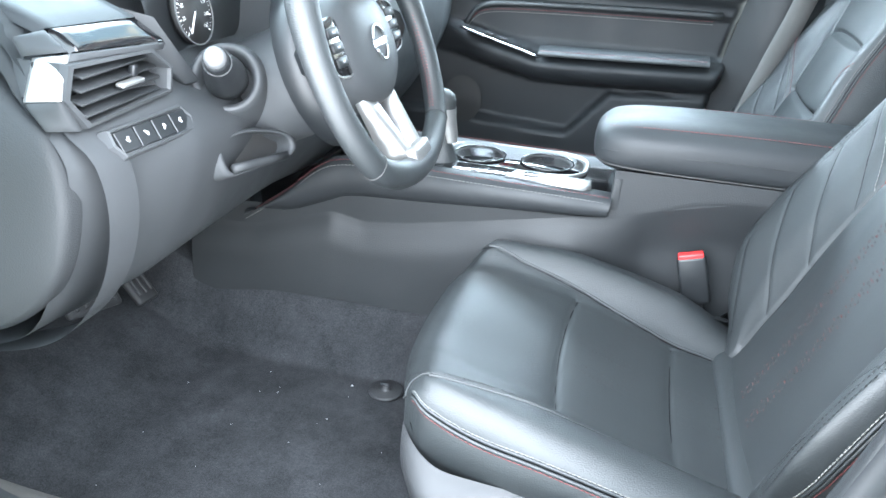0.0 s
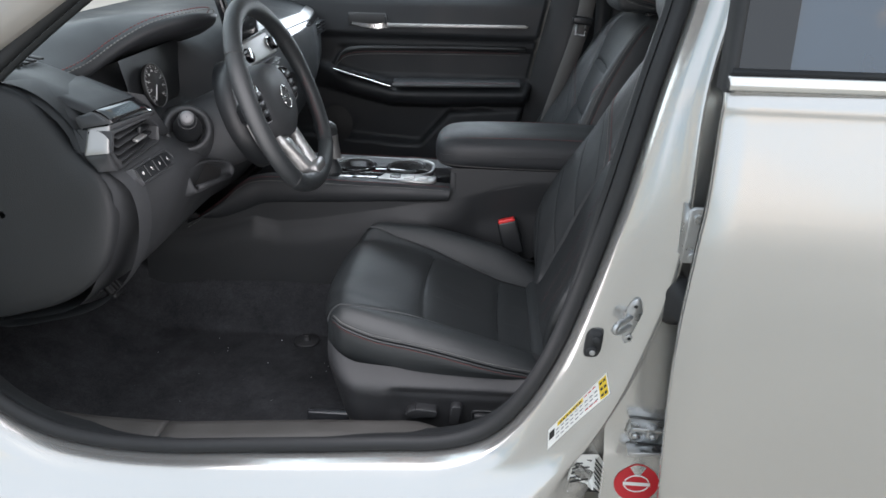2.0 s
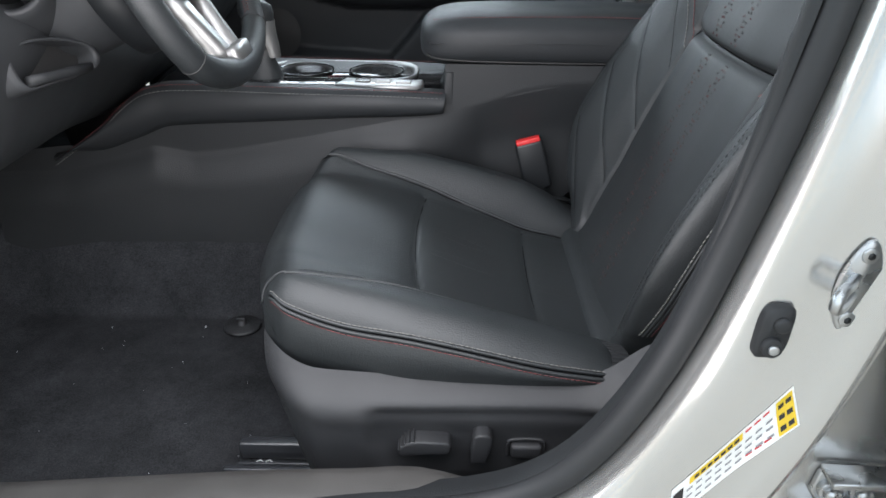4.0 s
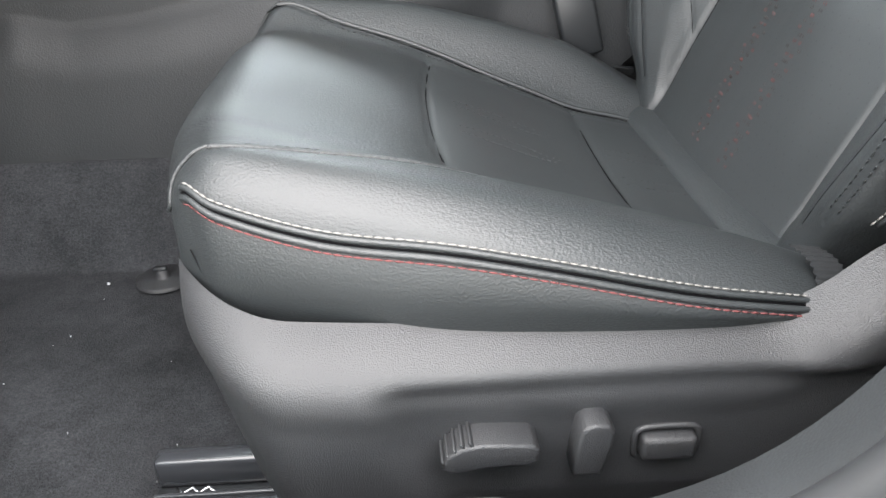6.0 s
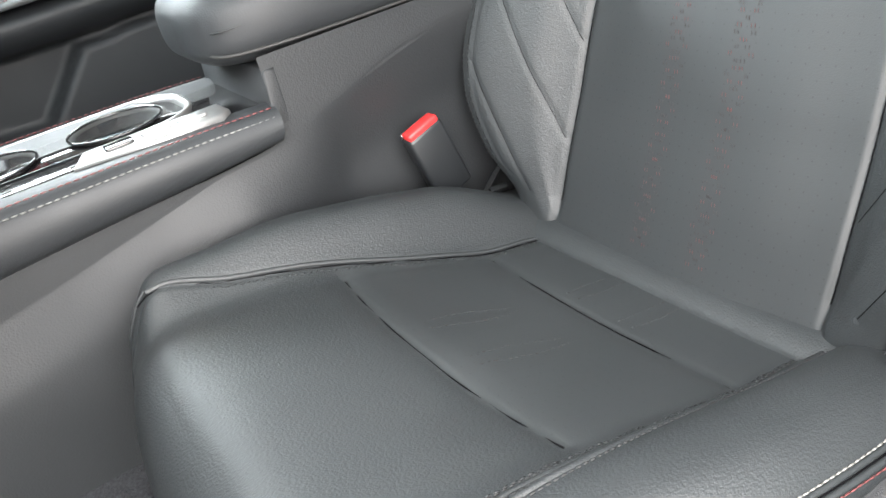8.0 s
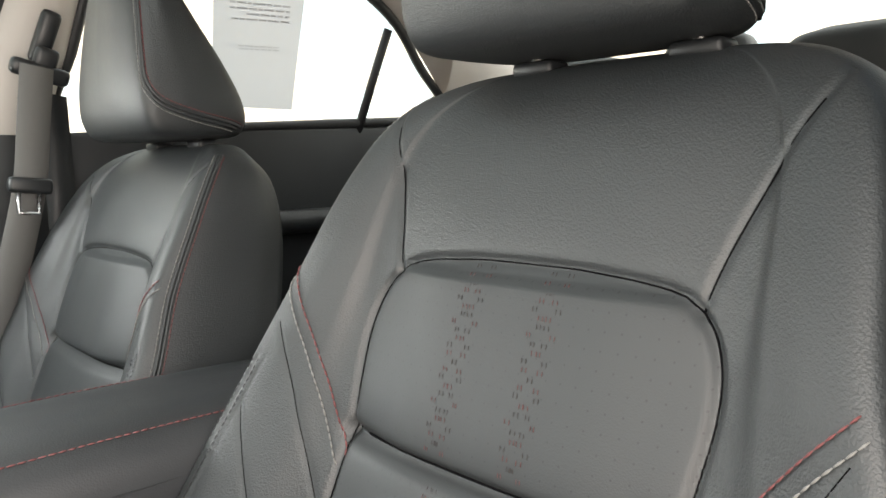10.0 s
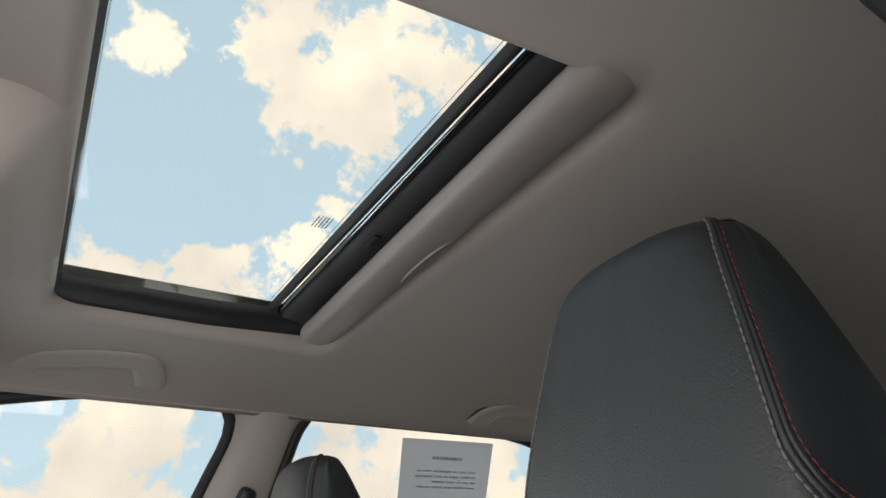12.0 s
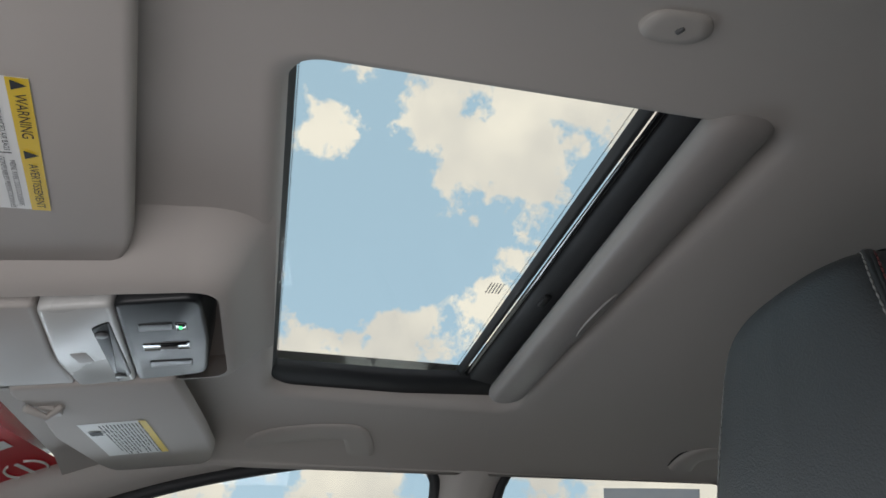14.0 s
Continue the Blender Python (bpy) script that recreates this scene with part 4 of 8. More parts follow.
    def region2(test, cap=False):
        bm = bmesh.new()
        idx = {}
        n2 = 2 * nr - 2
        for i in range(nz - 1):
            for j in range(n2):
                if test(i, j):
                    q = []
                    for a, b in ((i, j), (i, (j + 1) % n2), (i + 1, (j + 1) % n2), (i + 1, j)):
                        if (a, b) not in idx:
                            idx[(a, b)] = bm.verts.new(W2[a, b])
                        q.append(idx[(a, b)])
                    bm.faces.new(q[::-1] if side > 0 else q)
        if cap:
            top = [idx[(nz - 1, j)] for j in range(n2)]
            bm.faces.new(top if side < 0 else top[::-1])
        return bm, [NW2[k] for k in idx]
    isp = lambda i, j: FR[i, j] and in_panel(P2[i, j, 1], P2[i, j, 2])
    back = shaped("backrest", region2(lambda i, j: not isp(i, j), True), LEATHER, seat)
    shaped("lower_panel", region2(lambda i, j: isp(i, j) and P2[i, j, 2] < 0.772), LEATHER_INSERT, back, "perforated leather back panel")
    shaped("upper_panel", region2(lambda i, j: isp(i, j) and P2[i, j, 2] >= 0.772), LEATHER_INSERT, back, "padded leather shoulder panel")

    nfr = 132

    def on_back(v, z, lift=0.0012):
        i = int(np.clip(np.searchsorted(key_b[:, 0], z), 1, len(key_b) - 1))
        xs_ = []
        for k in (i - 1, i):
            half = P2[k, :nfr] if v >= 0 else P2[k, [(2 * nr - 2 - j) % (2 * nr - 2) for j in range(nfr)]]
            xs_.append(np.interp(abs(v), np.abs(half[:, 1]), half[:, 0]))
        x = float(np.interp(z, key_b[i - 1:i + 1, 0], xs_))
        return Vector((x + dx - lift, Y(v), z))
    # backrest seams: near-black tubes in place of the grooves' own shade
    def back_seam(pl, r=0.0007):
        part("seam", tube([on_back(a, b, 0.0) for a, b in pl], r, 6), SEAM_SHADE, back)
    for sg in (1, -1):
        m = lambda pl: [(sg * a, b) for a, b in pl]
        back_seam(m([q for q in pe if q[1] > 0.46]))
        back_seam(m([q for q in up if q[0] < np.interp(q[1], key_b[:, 0], key_b[:, 1]) - 0.022]))
        for ch in CHEVRONS:
            back_seam(m([tuple(p) for p in spline(ch, 30)]), 0.0004)
    back_seam(tuck, 0.0012)
    for sg in (1, -1):
        ln = spline([(a, b - (0.024 * (a - 0.141) / 0.087 if sg < 0 else 0.0)) for a, b in STITCH_LINE], 50)
        part("thread", stitches([on_back(sg * a, b) for a, b in ln], 0.0058, 0.0007, 0.0007), WHITE_THREAD, back, "pale grey thread")
        part("thread", stitches([on_back(sg * (a - 0.005), b + 0.009) for a, b in ln], 0.0058, 0.0007, 0.0007), RED_THREAD, back, "red thread")
        for o in (0.016, 0.0245):
            part("thread", stitches([on_back(sg * (w - o), z) for z, w, *_ in key_b[44:208:2] if z < 0.82], 0.004, 0.002, 0.0005), DARK_PLASTIC, back, "black topstitch")
    for sg in (1, -1):
        def edge_row(d, out):
            res = []
            for i in range(42, 196 if side < 0 and sg < 0 else 262, 2):
                j, left = 133, d
                while True:
                    k, k2 = (j, j + 1) if sg > 0 else ((2 * nr - 2 - j), (2 * nr - 3 - j))
                    a, b = Vector(W2[i, k]), Vector(W2[i, k2])
                    ln = (b - a).length
                    if left <= ln:
                        res.append(a.lerp(b, left / ln) + Vector(NW2[i, k]).lerp(Vector(NW2[i, k2]), left / ln) * out)
                        break
                    left -= ln
                    j += 1
            return res
        part("thread", stitches(edge_row(0.001, 0.0005), 0.0052, 0.0010, 0.0007), WHITE_THREAD, back, "pale grey thread")
        part("thread", stitches(edge_row(0.014, 0.0005), 0.0052, 0.0010, 0.0007), RED_THREAD, back, "red thread")
        part("piping", tube(edge_row(0.0055, 0.0), 0.0022, 6), LEATHER, back)
        part("piping", tube(edge_row(0.0098, 0.0), 0.0022, 6), LEATHER, back)
    # decorative rows of slanting thread on the driver's centre panels
    for mt, ph in ((DECOR_RED, 0), (DECOR_GREY, 1))[:2 if side < 0 else 0]:
        bm, bc = bmesh.new(), bmesh.new()
        for c0 in (0.034, -0.032):
            for n_, z in enumerate(np.arange(0.462, 0.905, 0.0052)):
                if abs(z - 0.77) < 0.010 or n_ % 2 != ph:
                    continue
                for q in (0.0, 0.5):
                    w_ = abs((z / 0.034 + q) % 1.0 - 0.5) * 4 - 1
                    for o in (-0.0016, 0.0016):
                        v0 = c0 + 0.0105 * w_ + o + 0.0008 * noise.noise((z * 90, q * 40 + o * 900, 1.0))
                        stitches([on_back(v0, z, 0.0005), on_back(v0 + 0.0005, z + 0.0046, 0.0005)], 0.0034, 0.001, 0.00024, bm=bm)
            for n_, x in enumerate(np.arange(-0.275, -0.03, 0.0058)):
                if abs(x + 0.142) < 0.010 or n_ % 2 != ph:
                    continue
                for s in (-1, 1):
                    v0 = c0 + s * (0.006 + 0.003 * math.sin(x * 46))
                    stitches([on_cush(v0, x, 0.0002), on_cush(v0 + 0.001 * s, x + 0.0046, 0.0002)], 0.0036, 0.001, 0.00026, bm=bc)
        tagged(part("decor_thread", bm, mt, back, "fine decorative stitches"), kind="stuff")
        tagged(part("decor_thread", bc, DECOR_GREY if mt == DECOR_RED else TOP_THREAD, cushion, "fine decorative stitches"), kind="stuff")

    # headrest: a wedge, thick below and thin on top
    hc = 0.012
    HR = [  # z, front half width, side half width, front x, back x
        (1.058, 0.088, 0.090, 0.170, 0.252), (1.060, 0.102, 0.105, 0.150, 0.278), (1.068, 0.113, 0.118, 0.138, 0.291), (1.090, 0.117, 0.124, 0.130, 0.296), (1.12, 0.114, 0.122, 0.128, 0.288), (1.165, 0.104, 0.114, 0.130, 0.266), (1.21, 0.092, 0.103, 0.134, 0.240),
        (1.245, 0.082, 0.092, 0.138, 0.221), (1.266, 0.074, 0.082, 0.144, 0.208), (1.278, 0.060, 0.066, 0.155, 0.198), (1.283, 0.032, 0.034, 0.168, 0.186)]
    hr = spline(HR, 80)
    rows, halves = [], []
    for z, wf, ws, a, b in hr:
        d = b - a
        half = spline([(0, a - 0.004), (0.5 * wf, a - 0.002), (0.86 * wf, a + 0.005), (wf, a + 0.014), (wf * 0.3 + ws * 0.7, a + 0.020 + 0.08 * d), (ws, a + 0.45 * d), (0.93 * ws, a + 0.78 * d), (0.72 * ws, b - 0.006), (0.35 * ws, b), (0, b)], 91)
        halves.append((z, half))
        full = [(v, x) for v, x in half] + [(-v, x) for v, x in half[-2:0:-1]]
        rows.append([(x + dx, Y(v + hc), z) for v, x in full])
    head = part("headrest", fixn(sheet(rows, close_v=True, caps=True)), LEATHER, seat)
    for sg in (-1, 1):
        def seam(k0, rise, lift):
            out = []
            for z, half in halves:
                if z > 1.2805 or z < 1.066 + rise:
                    continue
                k = k0 + 34 * max(0, (1.135 + rise - z) / 0.068) ** 2.2
                k = min(k, 66)
                v, x = half[int(k)] * (1 - k % 1) + half[min(90, int(k) + 1)] * (k % 1)
                out.append(Vector((x + dx - lift, Y(sg * (v + lift) + hc), z)))
            return out
        part("thread", stitches(seam(26, 0.0, 0.0007), 0.0052, 0.0006, 0.0007), WHITE_THREAD, head, "pale grey thread")
        part("thread", stitches(seam(31.5, 0.009, 0.0007), 0.0052, 0.0006, 0.0007), RED_THREAD, head, "red thread")
        part("piping", tube(seam(28.0, 0.003, 0.0), 0.0024, 6), LEATHER, head)
        part("piping", tube(seam(29.8, 0.006, 0.0), 0.0022, 6), LEATHER, head)
        part("pleat", tube(curve([(0.274 + dx, Y(sg * 0.090 + hc), 1.124), (0.258 + dx, Y(sg * 0.1085 + hc), 1.108), (0.236 + dx, Y(sg * 0.1195 + hc), 1.090)], 12), 0.0020, 6), INK, head)
    for v in (0.07, -0.07):
        part("headrest_post", cyl((0.235 + dx, Y(v), 1.052), 0.007, 0.05, n=16), CHROME, seat, "chrome headrest post")
        part("post_guide", rbox((0.238 + dx, Y(v), 1.051), (0.026, 0.04, 0.012), 0.004), DARK_PLASTIC, seat)
    seat.location.z += dz
    return seat, on_cush, on_back


driver_seat, DC, DB = car_seat(-1, 0.0, 0.0, "black leather driver's seat with red and grey stitching")
passenger_seat, PC, PB = car_seat(1, 0.0, -0.042, "black leather passenger seat with red and grey stitching")


# seat plinths: plastic side shields, rails
def shield(side, inner, dx, parent):
    """Moulded side cover below the cushion."""
    yo = 0.37 * side + (0.285 if inner == 0 else -0.275) * side
    s = side if inner == 0 else -side
    top = [(-0.474, 0.474), (-0.460, 0.472), (-0.43, 0.467), (-0.385, 0.461), (-0.283, 0.455), (-0.125, 0.452), (-0.075, 0.468), (-0.03, 0.502), (0.04, 0.53)]
    rows = []
    for x, zt in spline(top, 70):
        r = []
        fr = max(0, (-0.395 - x) / 0.083)
        for f in np.linspace(0, 1, 44):
            z = zt + (0.300 - zt) * f
            d = zt - z
            y = -0.040 + 0.040 * (1 - (1 - min(1, d / 0.048)) ** 2.2)
            y -= 0.004 * min(1, max(0, (d - 0.028) / 0.03))
            kx = min(1, max(0, (x + 0.352 - 0.55 * max(0, 0.385 - z)) / 0.022))
            kz = min(1, max(0, (0.436 - z) / 0.016))
            y -= 0.010 * kx * kx * (3 - 2 * kx) * kz * kz * (3 - 2 * kz)
            y -= 0.07 * fr ** 2.2
            y -= 0.02 * max(0, f - 0.75) * 2
            xx = x + 0.035 * fr * f + 0.012 * f
            r.append((xx + dx, yo + s * y, z))
        rows.append(r)
    return part("side_shield", fixn(sheet(rows)), SHIELD_PLASTIC, parent, "grained black plastic seat side cover")


sh = shield(-1, 0, 0.0, driver_seat)
shield(-1, 1, 0.0, driver_seat)
shield(1, 0, 0.0, passenger_seat)
shield(1, 1, 0.0, passenger_seat)
for st, yy, dx in ((driver_seat, -0.37, 0.0), (passenger_seat, 0.37, 0.0)):
    part("front_valance", fixn(sheet([[(-0.482 + dx + 0.022 * (v / 0.2) ** 2 + 0.045 * f, yy + v, 0.450 + 1.0 * v * v - (0.13 + 1.0 * v * v) * f) for f in np.linspace(0, 1, 8)] for v in np.linspace(-0.205, 0.205, 16)])), SHIELD_PLASTIC, st)
    for o in (-0.20, 0.19):
        rail = part("seat_rail", rbox((-0.235 + dx, yy + o, 0.270), (0.57, 0.052, 0.016), 0.002), GLOSS_BLACK, st, "black steel seat rail")
        part("rail_beam", rbox((-0.235 + dx, yy + o + 0.017, 0.290), (0.574, 0.019, 0.028), 0.005, seg=3), RAIL_BLACK, rail)
        part("rail_flange", rbox((-0.238 + dx, yy + o - 0.024, 0.286), (0.590, 0.010, 0.018), 0.003), RAIL_BLACK, rail)
        part("rail_slot", rbox((-0.235 + dx, yy + o - 0.004, 0.281), (0.568, 0.012, 0.008), 0.002), DARK_PLASTIC, rail)
        part("rail_lip", rbox((-0.235 + dx, yy + o - 0.0125, 0.288), (0.566, 0.004, 0.008), 0.0012), RAIL_BLACK, rail)
        part("rail_clip", tube([(-0.504 + 0.006 * k + dx, yy + o - 0.004 + 0.003 * (-1) ** k, 0.2860) for k in range(6)], 0.0011, 6), STEEL, rail, "zinc steel spring clip")
        part("rail_leg", rbox((-0.05 + dx, yy + o, 0.36), (0.5, 0.03, 0.11), 0.01), DARK_PLASTIC, st)


# power seat switches on the driver's shield
def switches():
    y = -0.37 - 0.270
    a = part("recline_lever", prism([(-0.308, 0.3800), (-0.306, 0.3890), (-0.296, 0.3960), (-0.284, 0.3980), (-0.254, 0.3960), (-0.249, 0.3920), (-0.250, 0.3830), (-0.256, 0.3800), (-0.280, 0.3795), (-0.293, 0.3770), (-0.303, 0.3760)], "y", y - 0.022, y + 0.006, 0.0024, 3), SHIELD_PLASTIC, driver_seat, "slide switch with ribbed end")
    for (rx_, rz_) in ((-0.3075, 0.3840), (-0.3045, 0.3890), (-0.3005, 0.3930), (-0.2960, 0.3968), (-0.2910, 0.3982)):
        part("rib", rbox((rx_, y - 0.010, rz_), (0.0020, 0.022, 0.0040), 0.0008, (0, -35, 0)), SHIELD_PLASTIC, a)
    b = part("backrest_lever", prism([(-0.224, 0.4020), (-0.219, 0.4065), (-0.208, 0.4065), (-0.203, 0.4010), (-0.204, 0.3880), (-0.209, 0.3660), (-0.227, 0.3670), (-0.226, 0.3850)], "y", y - 0.020, y + 0.006, 0.0026, 3), SHIELD_PLASTIC, driver_seat)
    c = part("lumbar_switch", rbox((-0.163, y - 0.002, 0.3745), (0.036, 0.018, 0.0185), 0.0040, seg=3), SHIELD_PLASTIC, driver_seat)
    part("switch_bezel", tube(curve([(-0.183, y - 0.002, 0.3650), (-0.184, y - 0.002, 0.3790), (-0.180, y - 0.002, 0.3865), (-0.163, y - 0.002, 0.3880), (-0.146, y - 0.002, 0.3865), (-0.142, y - 0.002, 0.3790), (-0.143, y - 0.002, 0.3650)], 40), 0.0022, 6), SHIELD_PLASTIC, c)


switches()


# ---- dashboard ----
DASH = [(-0.70, [(-1.2, 1.0), (-1.0, 0.995), (-0.90, 0.965), (-0.86, 0.935), (-0.845, 0.915), (-0.815, 0.86), (-0.79, 0.83), (-0.785, 0.79), (-0.815, 0.70), (-0.88, 0.60), (-1.03, 0.56)]),
        (-0.64, [(-1.2, 1.0), (-1.0, 1.0), (-0.89, 0.972), (-0.845, 0.945), (-0.828, 0.925), (-0.80, 0.86), (-0.775, 0.835), (-0.768, 0.79), (-0.80, 0.70), (-0.87, 0.60), (-1.02, 0.56)]),
        (-0.53, [(-1.2, 1.0), (-1.03, 1.0), (-0.90, 0.965), (-0.84, 0.93), (-0.81, 0.905), (-0.785, 0.86), (-0.764, 0.838), (-0.740, 0.79), (-0.775, 0.70), (-0.85, 0.60), (-1.0, 0.56)]),
        (-0.45, [(-1.2, 1.0), (-1.06, 0.99), (-0.96, 0.95), (-0.91, 0.91), (-0.86, 0.87), (-0.80, 0.845), (-0.755, 0.82), (-0.74, 0.78), (-0.775, 0.69), (-0.84, 0.61), (-1.0, 0.56)]),
        (-0.22, [(-1.2, 1.0), (-1.06, 0.99), (-0.96, 0.95), (-0.91, 0.91), (-0.86, 0.87), (-0.80, 0.84), (-0.76, 0.81), (-0.75, 0.77), (-0.79, 0.68), (-0.85, 0.60), (-1.0, 0.55)]),
        (-0.13, [(-1.2, 1.0), (-1.03, 1.0), (-0.90, 0.985), (-0.83, 0.955), (-0.79, 0.91), (-0.76, 0.86), (-0.745, 0.80), (-0.75, 0.74), (-0.79, 0.66), (-0.86, 0.59), (-1.0, 0.54)]),
        (0.0, [(-1.2, 1.0), (-1.0, 1.0), (-0.86, 0.985), (-0.80, 0.955), (-0.765, 0.91), (-0.74, 0.86), (-0.73, 0.80), (-0.74, 0.73), (-0.78, 0.65), (-0.85, 0.58), (-1.0, 0.52)]),
        (0.16, [(-1.2, 1.0), (-1.0, 1.0), (-0.86, 0.985), (-0.78, 0.965), (-0.745, 0.93), (-0.735, 0.89), (-0.725, 0.83), (-0.73, 0.76), (-0.77, 0.67), (-0.84, 0.59), (-1.0, 0.54)]),
        (0.45, [(-1.2, 1.0), (-1.0, 1.0), (-0.86, 0.985), (-0.75, 0.965), (-0.715, 0.94), (-0.705, 0.90), (-0.70, 0.84), (-0.71, 0.77), (-0.755, 0.68), (-0.83, 0.60), (-1.0, 0.55)]),
        (0.70, [(-1.2, 1.0), (-1.0, 1.0), (-0.88, 0.985), (-0.79, 0.96), (-0.755, 0.935), (-0.745, 0.90), (-0.74, 0.84), (-0.75, 0.77), (-0.79, 0.68), (-0.86, 0.60), (-1.02, 0.55)])]
dash = thing("dashboard", (-0.95, 0, 0.8), "charcoal soft-touch dashboard with stitched instrument hood", "dashboard", kind="structure")
DY = [d[0] for d in DASH]
DP = np.array([spline(d[1], 61) for d in DASH])


def dash_pt(y, s):
    """Place on the dashboard's face: y across, s from 0 (windscreen) to 60 (below)."""
    i = int(s)
    k = min(i + 1, 60)
    x = np.interp(y, DY, DP[:, i, 0]) * (1 - s + i) + np.interp(y, DY, DP[:, k, 0]) * (s - i)
    z = np.interp(y, DY, DP[:, i, 1]) * (1 - s + i) + np.interp(y, DY, DP[:, k, 1]) * (s - i)
    return Vector((x, y, z))


dash_skin = fixn(sheet([[dash_pt(y, s) for s in range(61)] for y in np.linspace(-0.70, 0.70, 90)]))
part("dash_panel", dash_skin, DASH_PLASTIC, dash)


# end cap seen when the door is open
def end_cap():
    out = [(-1.06, 0.96), (-0.97, 0.985), (-0.90, 0.968), (-0.862, 0.925), (-0.835, 0.882), (-0.80, 0.845), (-0.785, 0.805), (-0.788, 0.75), (-0.815, 0.68), (-0.87, 0.625), (-0.95, 0.59), (-1.05, 0.575), (-1.09, 0.65), (-1.09, 0.85)]
    lp = ring([(x, 0, z) for x, z in out], 90)
    c = sum(lp, Vector()) / len(lp)
    rows = []
    for f, y in ((1.0, -0.685), (1.0, -0.700), (0.985, -0.708), (0.95, -0.713), (0.8, -0.720), (0.5, -0.726), (0.2, -0.728), (0.03, -0.728)):
        rows.append([(c.x + (p.x - c.x) * f, y, c.z + (p.z - c.z) * f) for p in lp])
    return fixn(sheet(rows, close_v=True, caps=False))


part("end_cap", end_cap(), PLASTIC, dash, "smooth dark plastic end cover")
lp = ring([(x, 0, z) for x, z in [(-1.06, 0.96), (-0.95, 0.985), (-0.88, 0.965), (-0.83, 0.91), (-0.79, 0.848), (-0.758, 0.815), (-0.752, 0.75), (-0.778, 0.67), (-0.84, 0.60), (-0.93, 0.565), (-1.05, 0.55), (-1.09, 0.65), (-1.09, 0.85)]], 90)
part("end_trim", fixn(sheet([[(p.x, y, p.z) for p in lp] for y in (-0.64, -0.672, -0.684, -0.690)], close_v=True)), DASH_PLASTIC, dash)

# instrument hood
lip = curve([(-0.95, -0.575, 0.950), (-0.925, -0.53, 0.958), (-0.90, -0.48, 0.972), (-0.862, -0.43, 1.005), (-0.815, -0.385, 1.033), (-0.765, -0.335, 1.046), (-0.745, -0.28, 1.047), (-0.755, -0.215, 1.036), (-0.79, -0.17, 1.012), (-0.86, -0.14, 0.985)], 60)
rows = []
for k, p in enumerate(lip):
    b = Vector((-1.16, p.y * 0.98, 1.0))
    u = Vector((-0.93, p.y * 0.93 - 0.015, min(p.z - 0.02, 0.955)))
    mid = p.lerp(b, 0.35) + Vector((0, 0, 0.016))
    rows.append([b, p.lerp(b, 0.7) + Vector((0, 0, 0.010)), mid, p.lerp(b, 0.08) + Vector((0, 0, 0.006)), p, p + Vector((-0.004, 0, -0.010)), p.lerp(u, 0.15) + Vector((0, 0, -0.012)), p.lerp(u, 0.6), u])
hood = part("instrument_hood", fixn(sheet(rows)), VINYL, dash, "padded vinyl instrument hood")
part("thread", stitches([p + Vector((-0.006, 0, 0.009)) for p in lip], 0.006, 0.002, 0.0012), WHITE_THREAD, hood, "pale grey thread")
part("thread", stitches([p + Vector((-0.016, 0, 0.0125)) for p in lip], 0.006, 0.002, 0.0012), RED_THREAD, hood, "red thread")

# instrument cluster: two dials in a black housing
cl = part("cluster", fixn(sheet([[(-0.862 - 0.2 * (z - 0.905), y, z) for z in (0.845, 0.88, 0.92, 0.975)] for y in np.linspace(-0.43, -0.15, 8)])), DARK_PLASTIC, dash, "black instrument face")
for yy in (-0.348,):
    c = Vector((-0.850, yy, 0.914))
    nrm = Vector((0.97, 0.0, 0.20)).normalized()
    upv = Vector((-0.20, 0, 0.97)).normalized()
    d = part("dial", cyl(c, 0.042, 0.008, nrm, 40), INK, cl)
    part("dial_ring", tube([c + nrm * 0.005 + (Vector((0, 1, 0)) * math.cos(a) + upv * math.sin(a)) * 0.043 for a in np.linspace(0, 2 * math.pi, 48, endpoint=False)], 0.0011, 6, closed=True), TIP_GREY, d)
    bm = bmesh.new()
    for k in range(33):
        a = radians(225 - 270 * k / 32)
        e = Vector((0, 1, 0)) * math.cos(a) + upv * math.sin(a)
        q = Vector((0, 1, 0)) * -math.sin(a) + upv * math.cos(a)
        r0 = 0.0345 if k % 4 == 0 else 0.0365
        w = 0.0009 if k % 4 == 0 else 0.0004
        bm.faces.new([bm.verts.new(c + nrm * 0.0045 + e * r + q * s * w) for r, s in ((r0, -1), (0.0395, -1), (0.0395, 1), (r0, 1))])
    part("scale", bm, WHITE, d, "white scale marks")
    part("needle", tube([c + nrm * 0.006, c + nrm * 0.006 + (upv * -0.75 + Vector((0, -0.6, 0))) * 0.034], 0.0012, 6), WHITE, d)
for k in range(9):
    yy, ch = -0.348, "0 20 40 60 80 100 120 140 160".split()[k]
    a = radians(225 - 270 * k / 8)
    c = Vector((-0.850, yy, 0.914)) + nrm * 0.0046 + (Vector((0, 1, 0)) * math.cos(a) + upv * math.sin(a)) * 0.0285
    cu = bpy.data.curves.new("numeral", "FONT")
    cu.body, cu.size, cu.align_x, cu.align_y = ch, 0.0075, "CENTER", "CENTER"
    tx = new("numeral_tmp", cu)
    bpy.context.view_layer.update()
    me = bpy.data.meshes.new_from_object(tx.evaluated_get(bpy.context.evaluated_depsgraph_get()))
    bpy.data.objects.remove(tx, do_unlink=True)
    me.materials.append(WHITE)
    ob = new("numeral", me)
    bx = Vector((0, 1, 0))
    m3 = Matrix((bx, upv, nrm)).transposed().to_4x4()
    me.transform(Matrix.Translation(c - world_loc(cl)) @ m3)
    ob.parent = cl


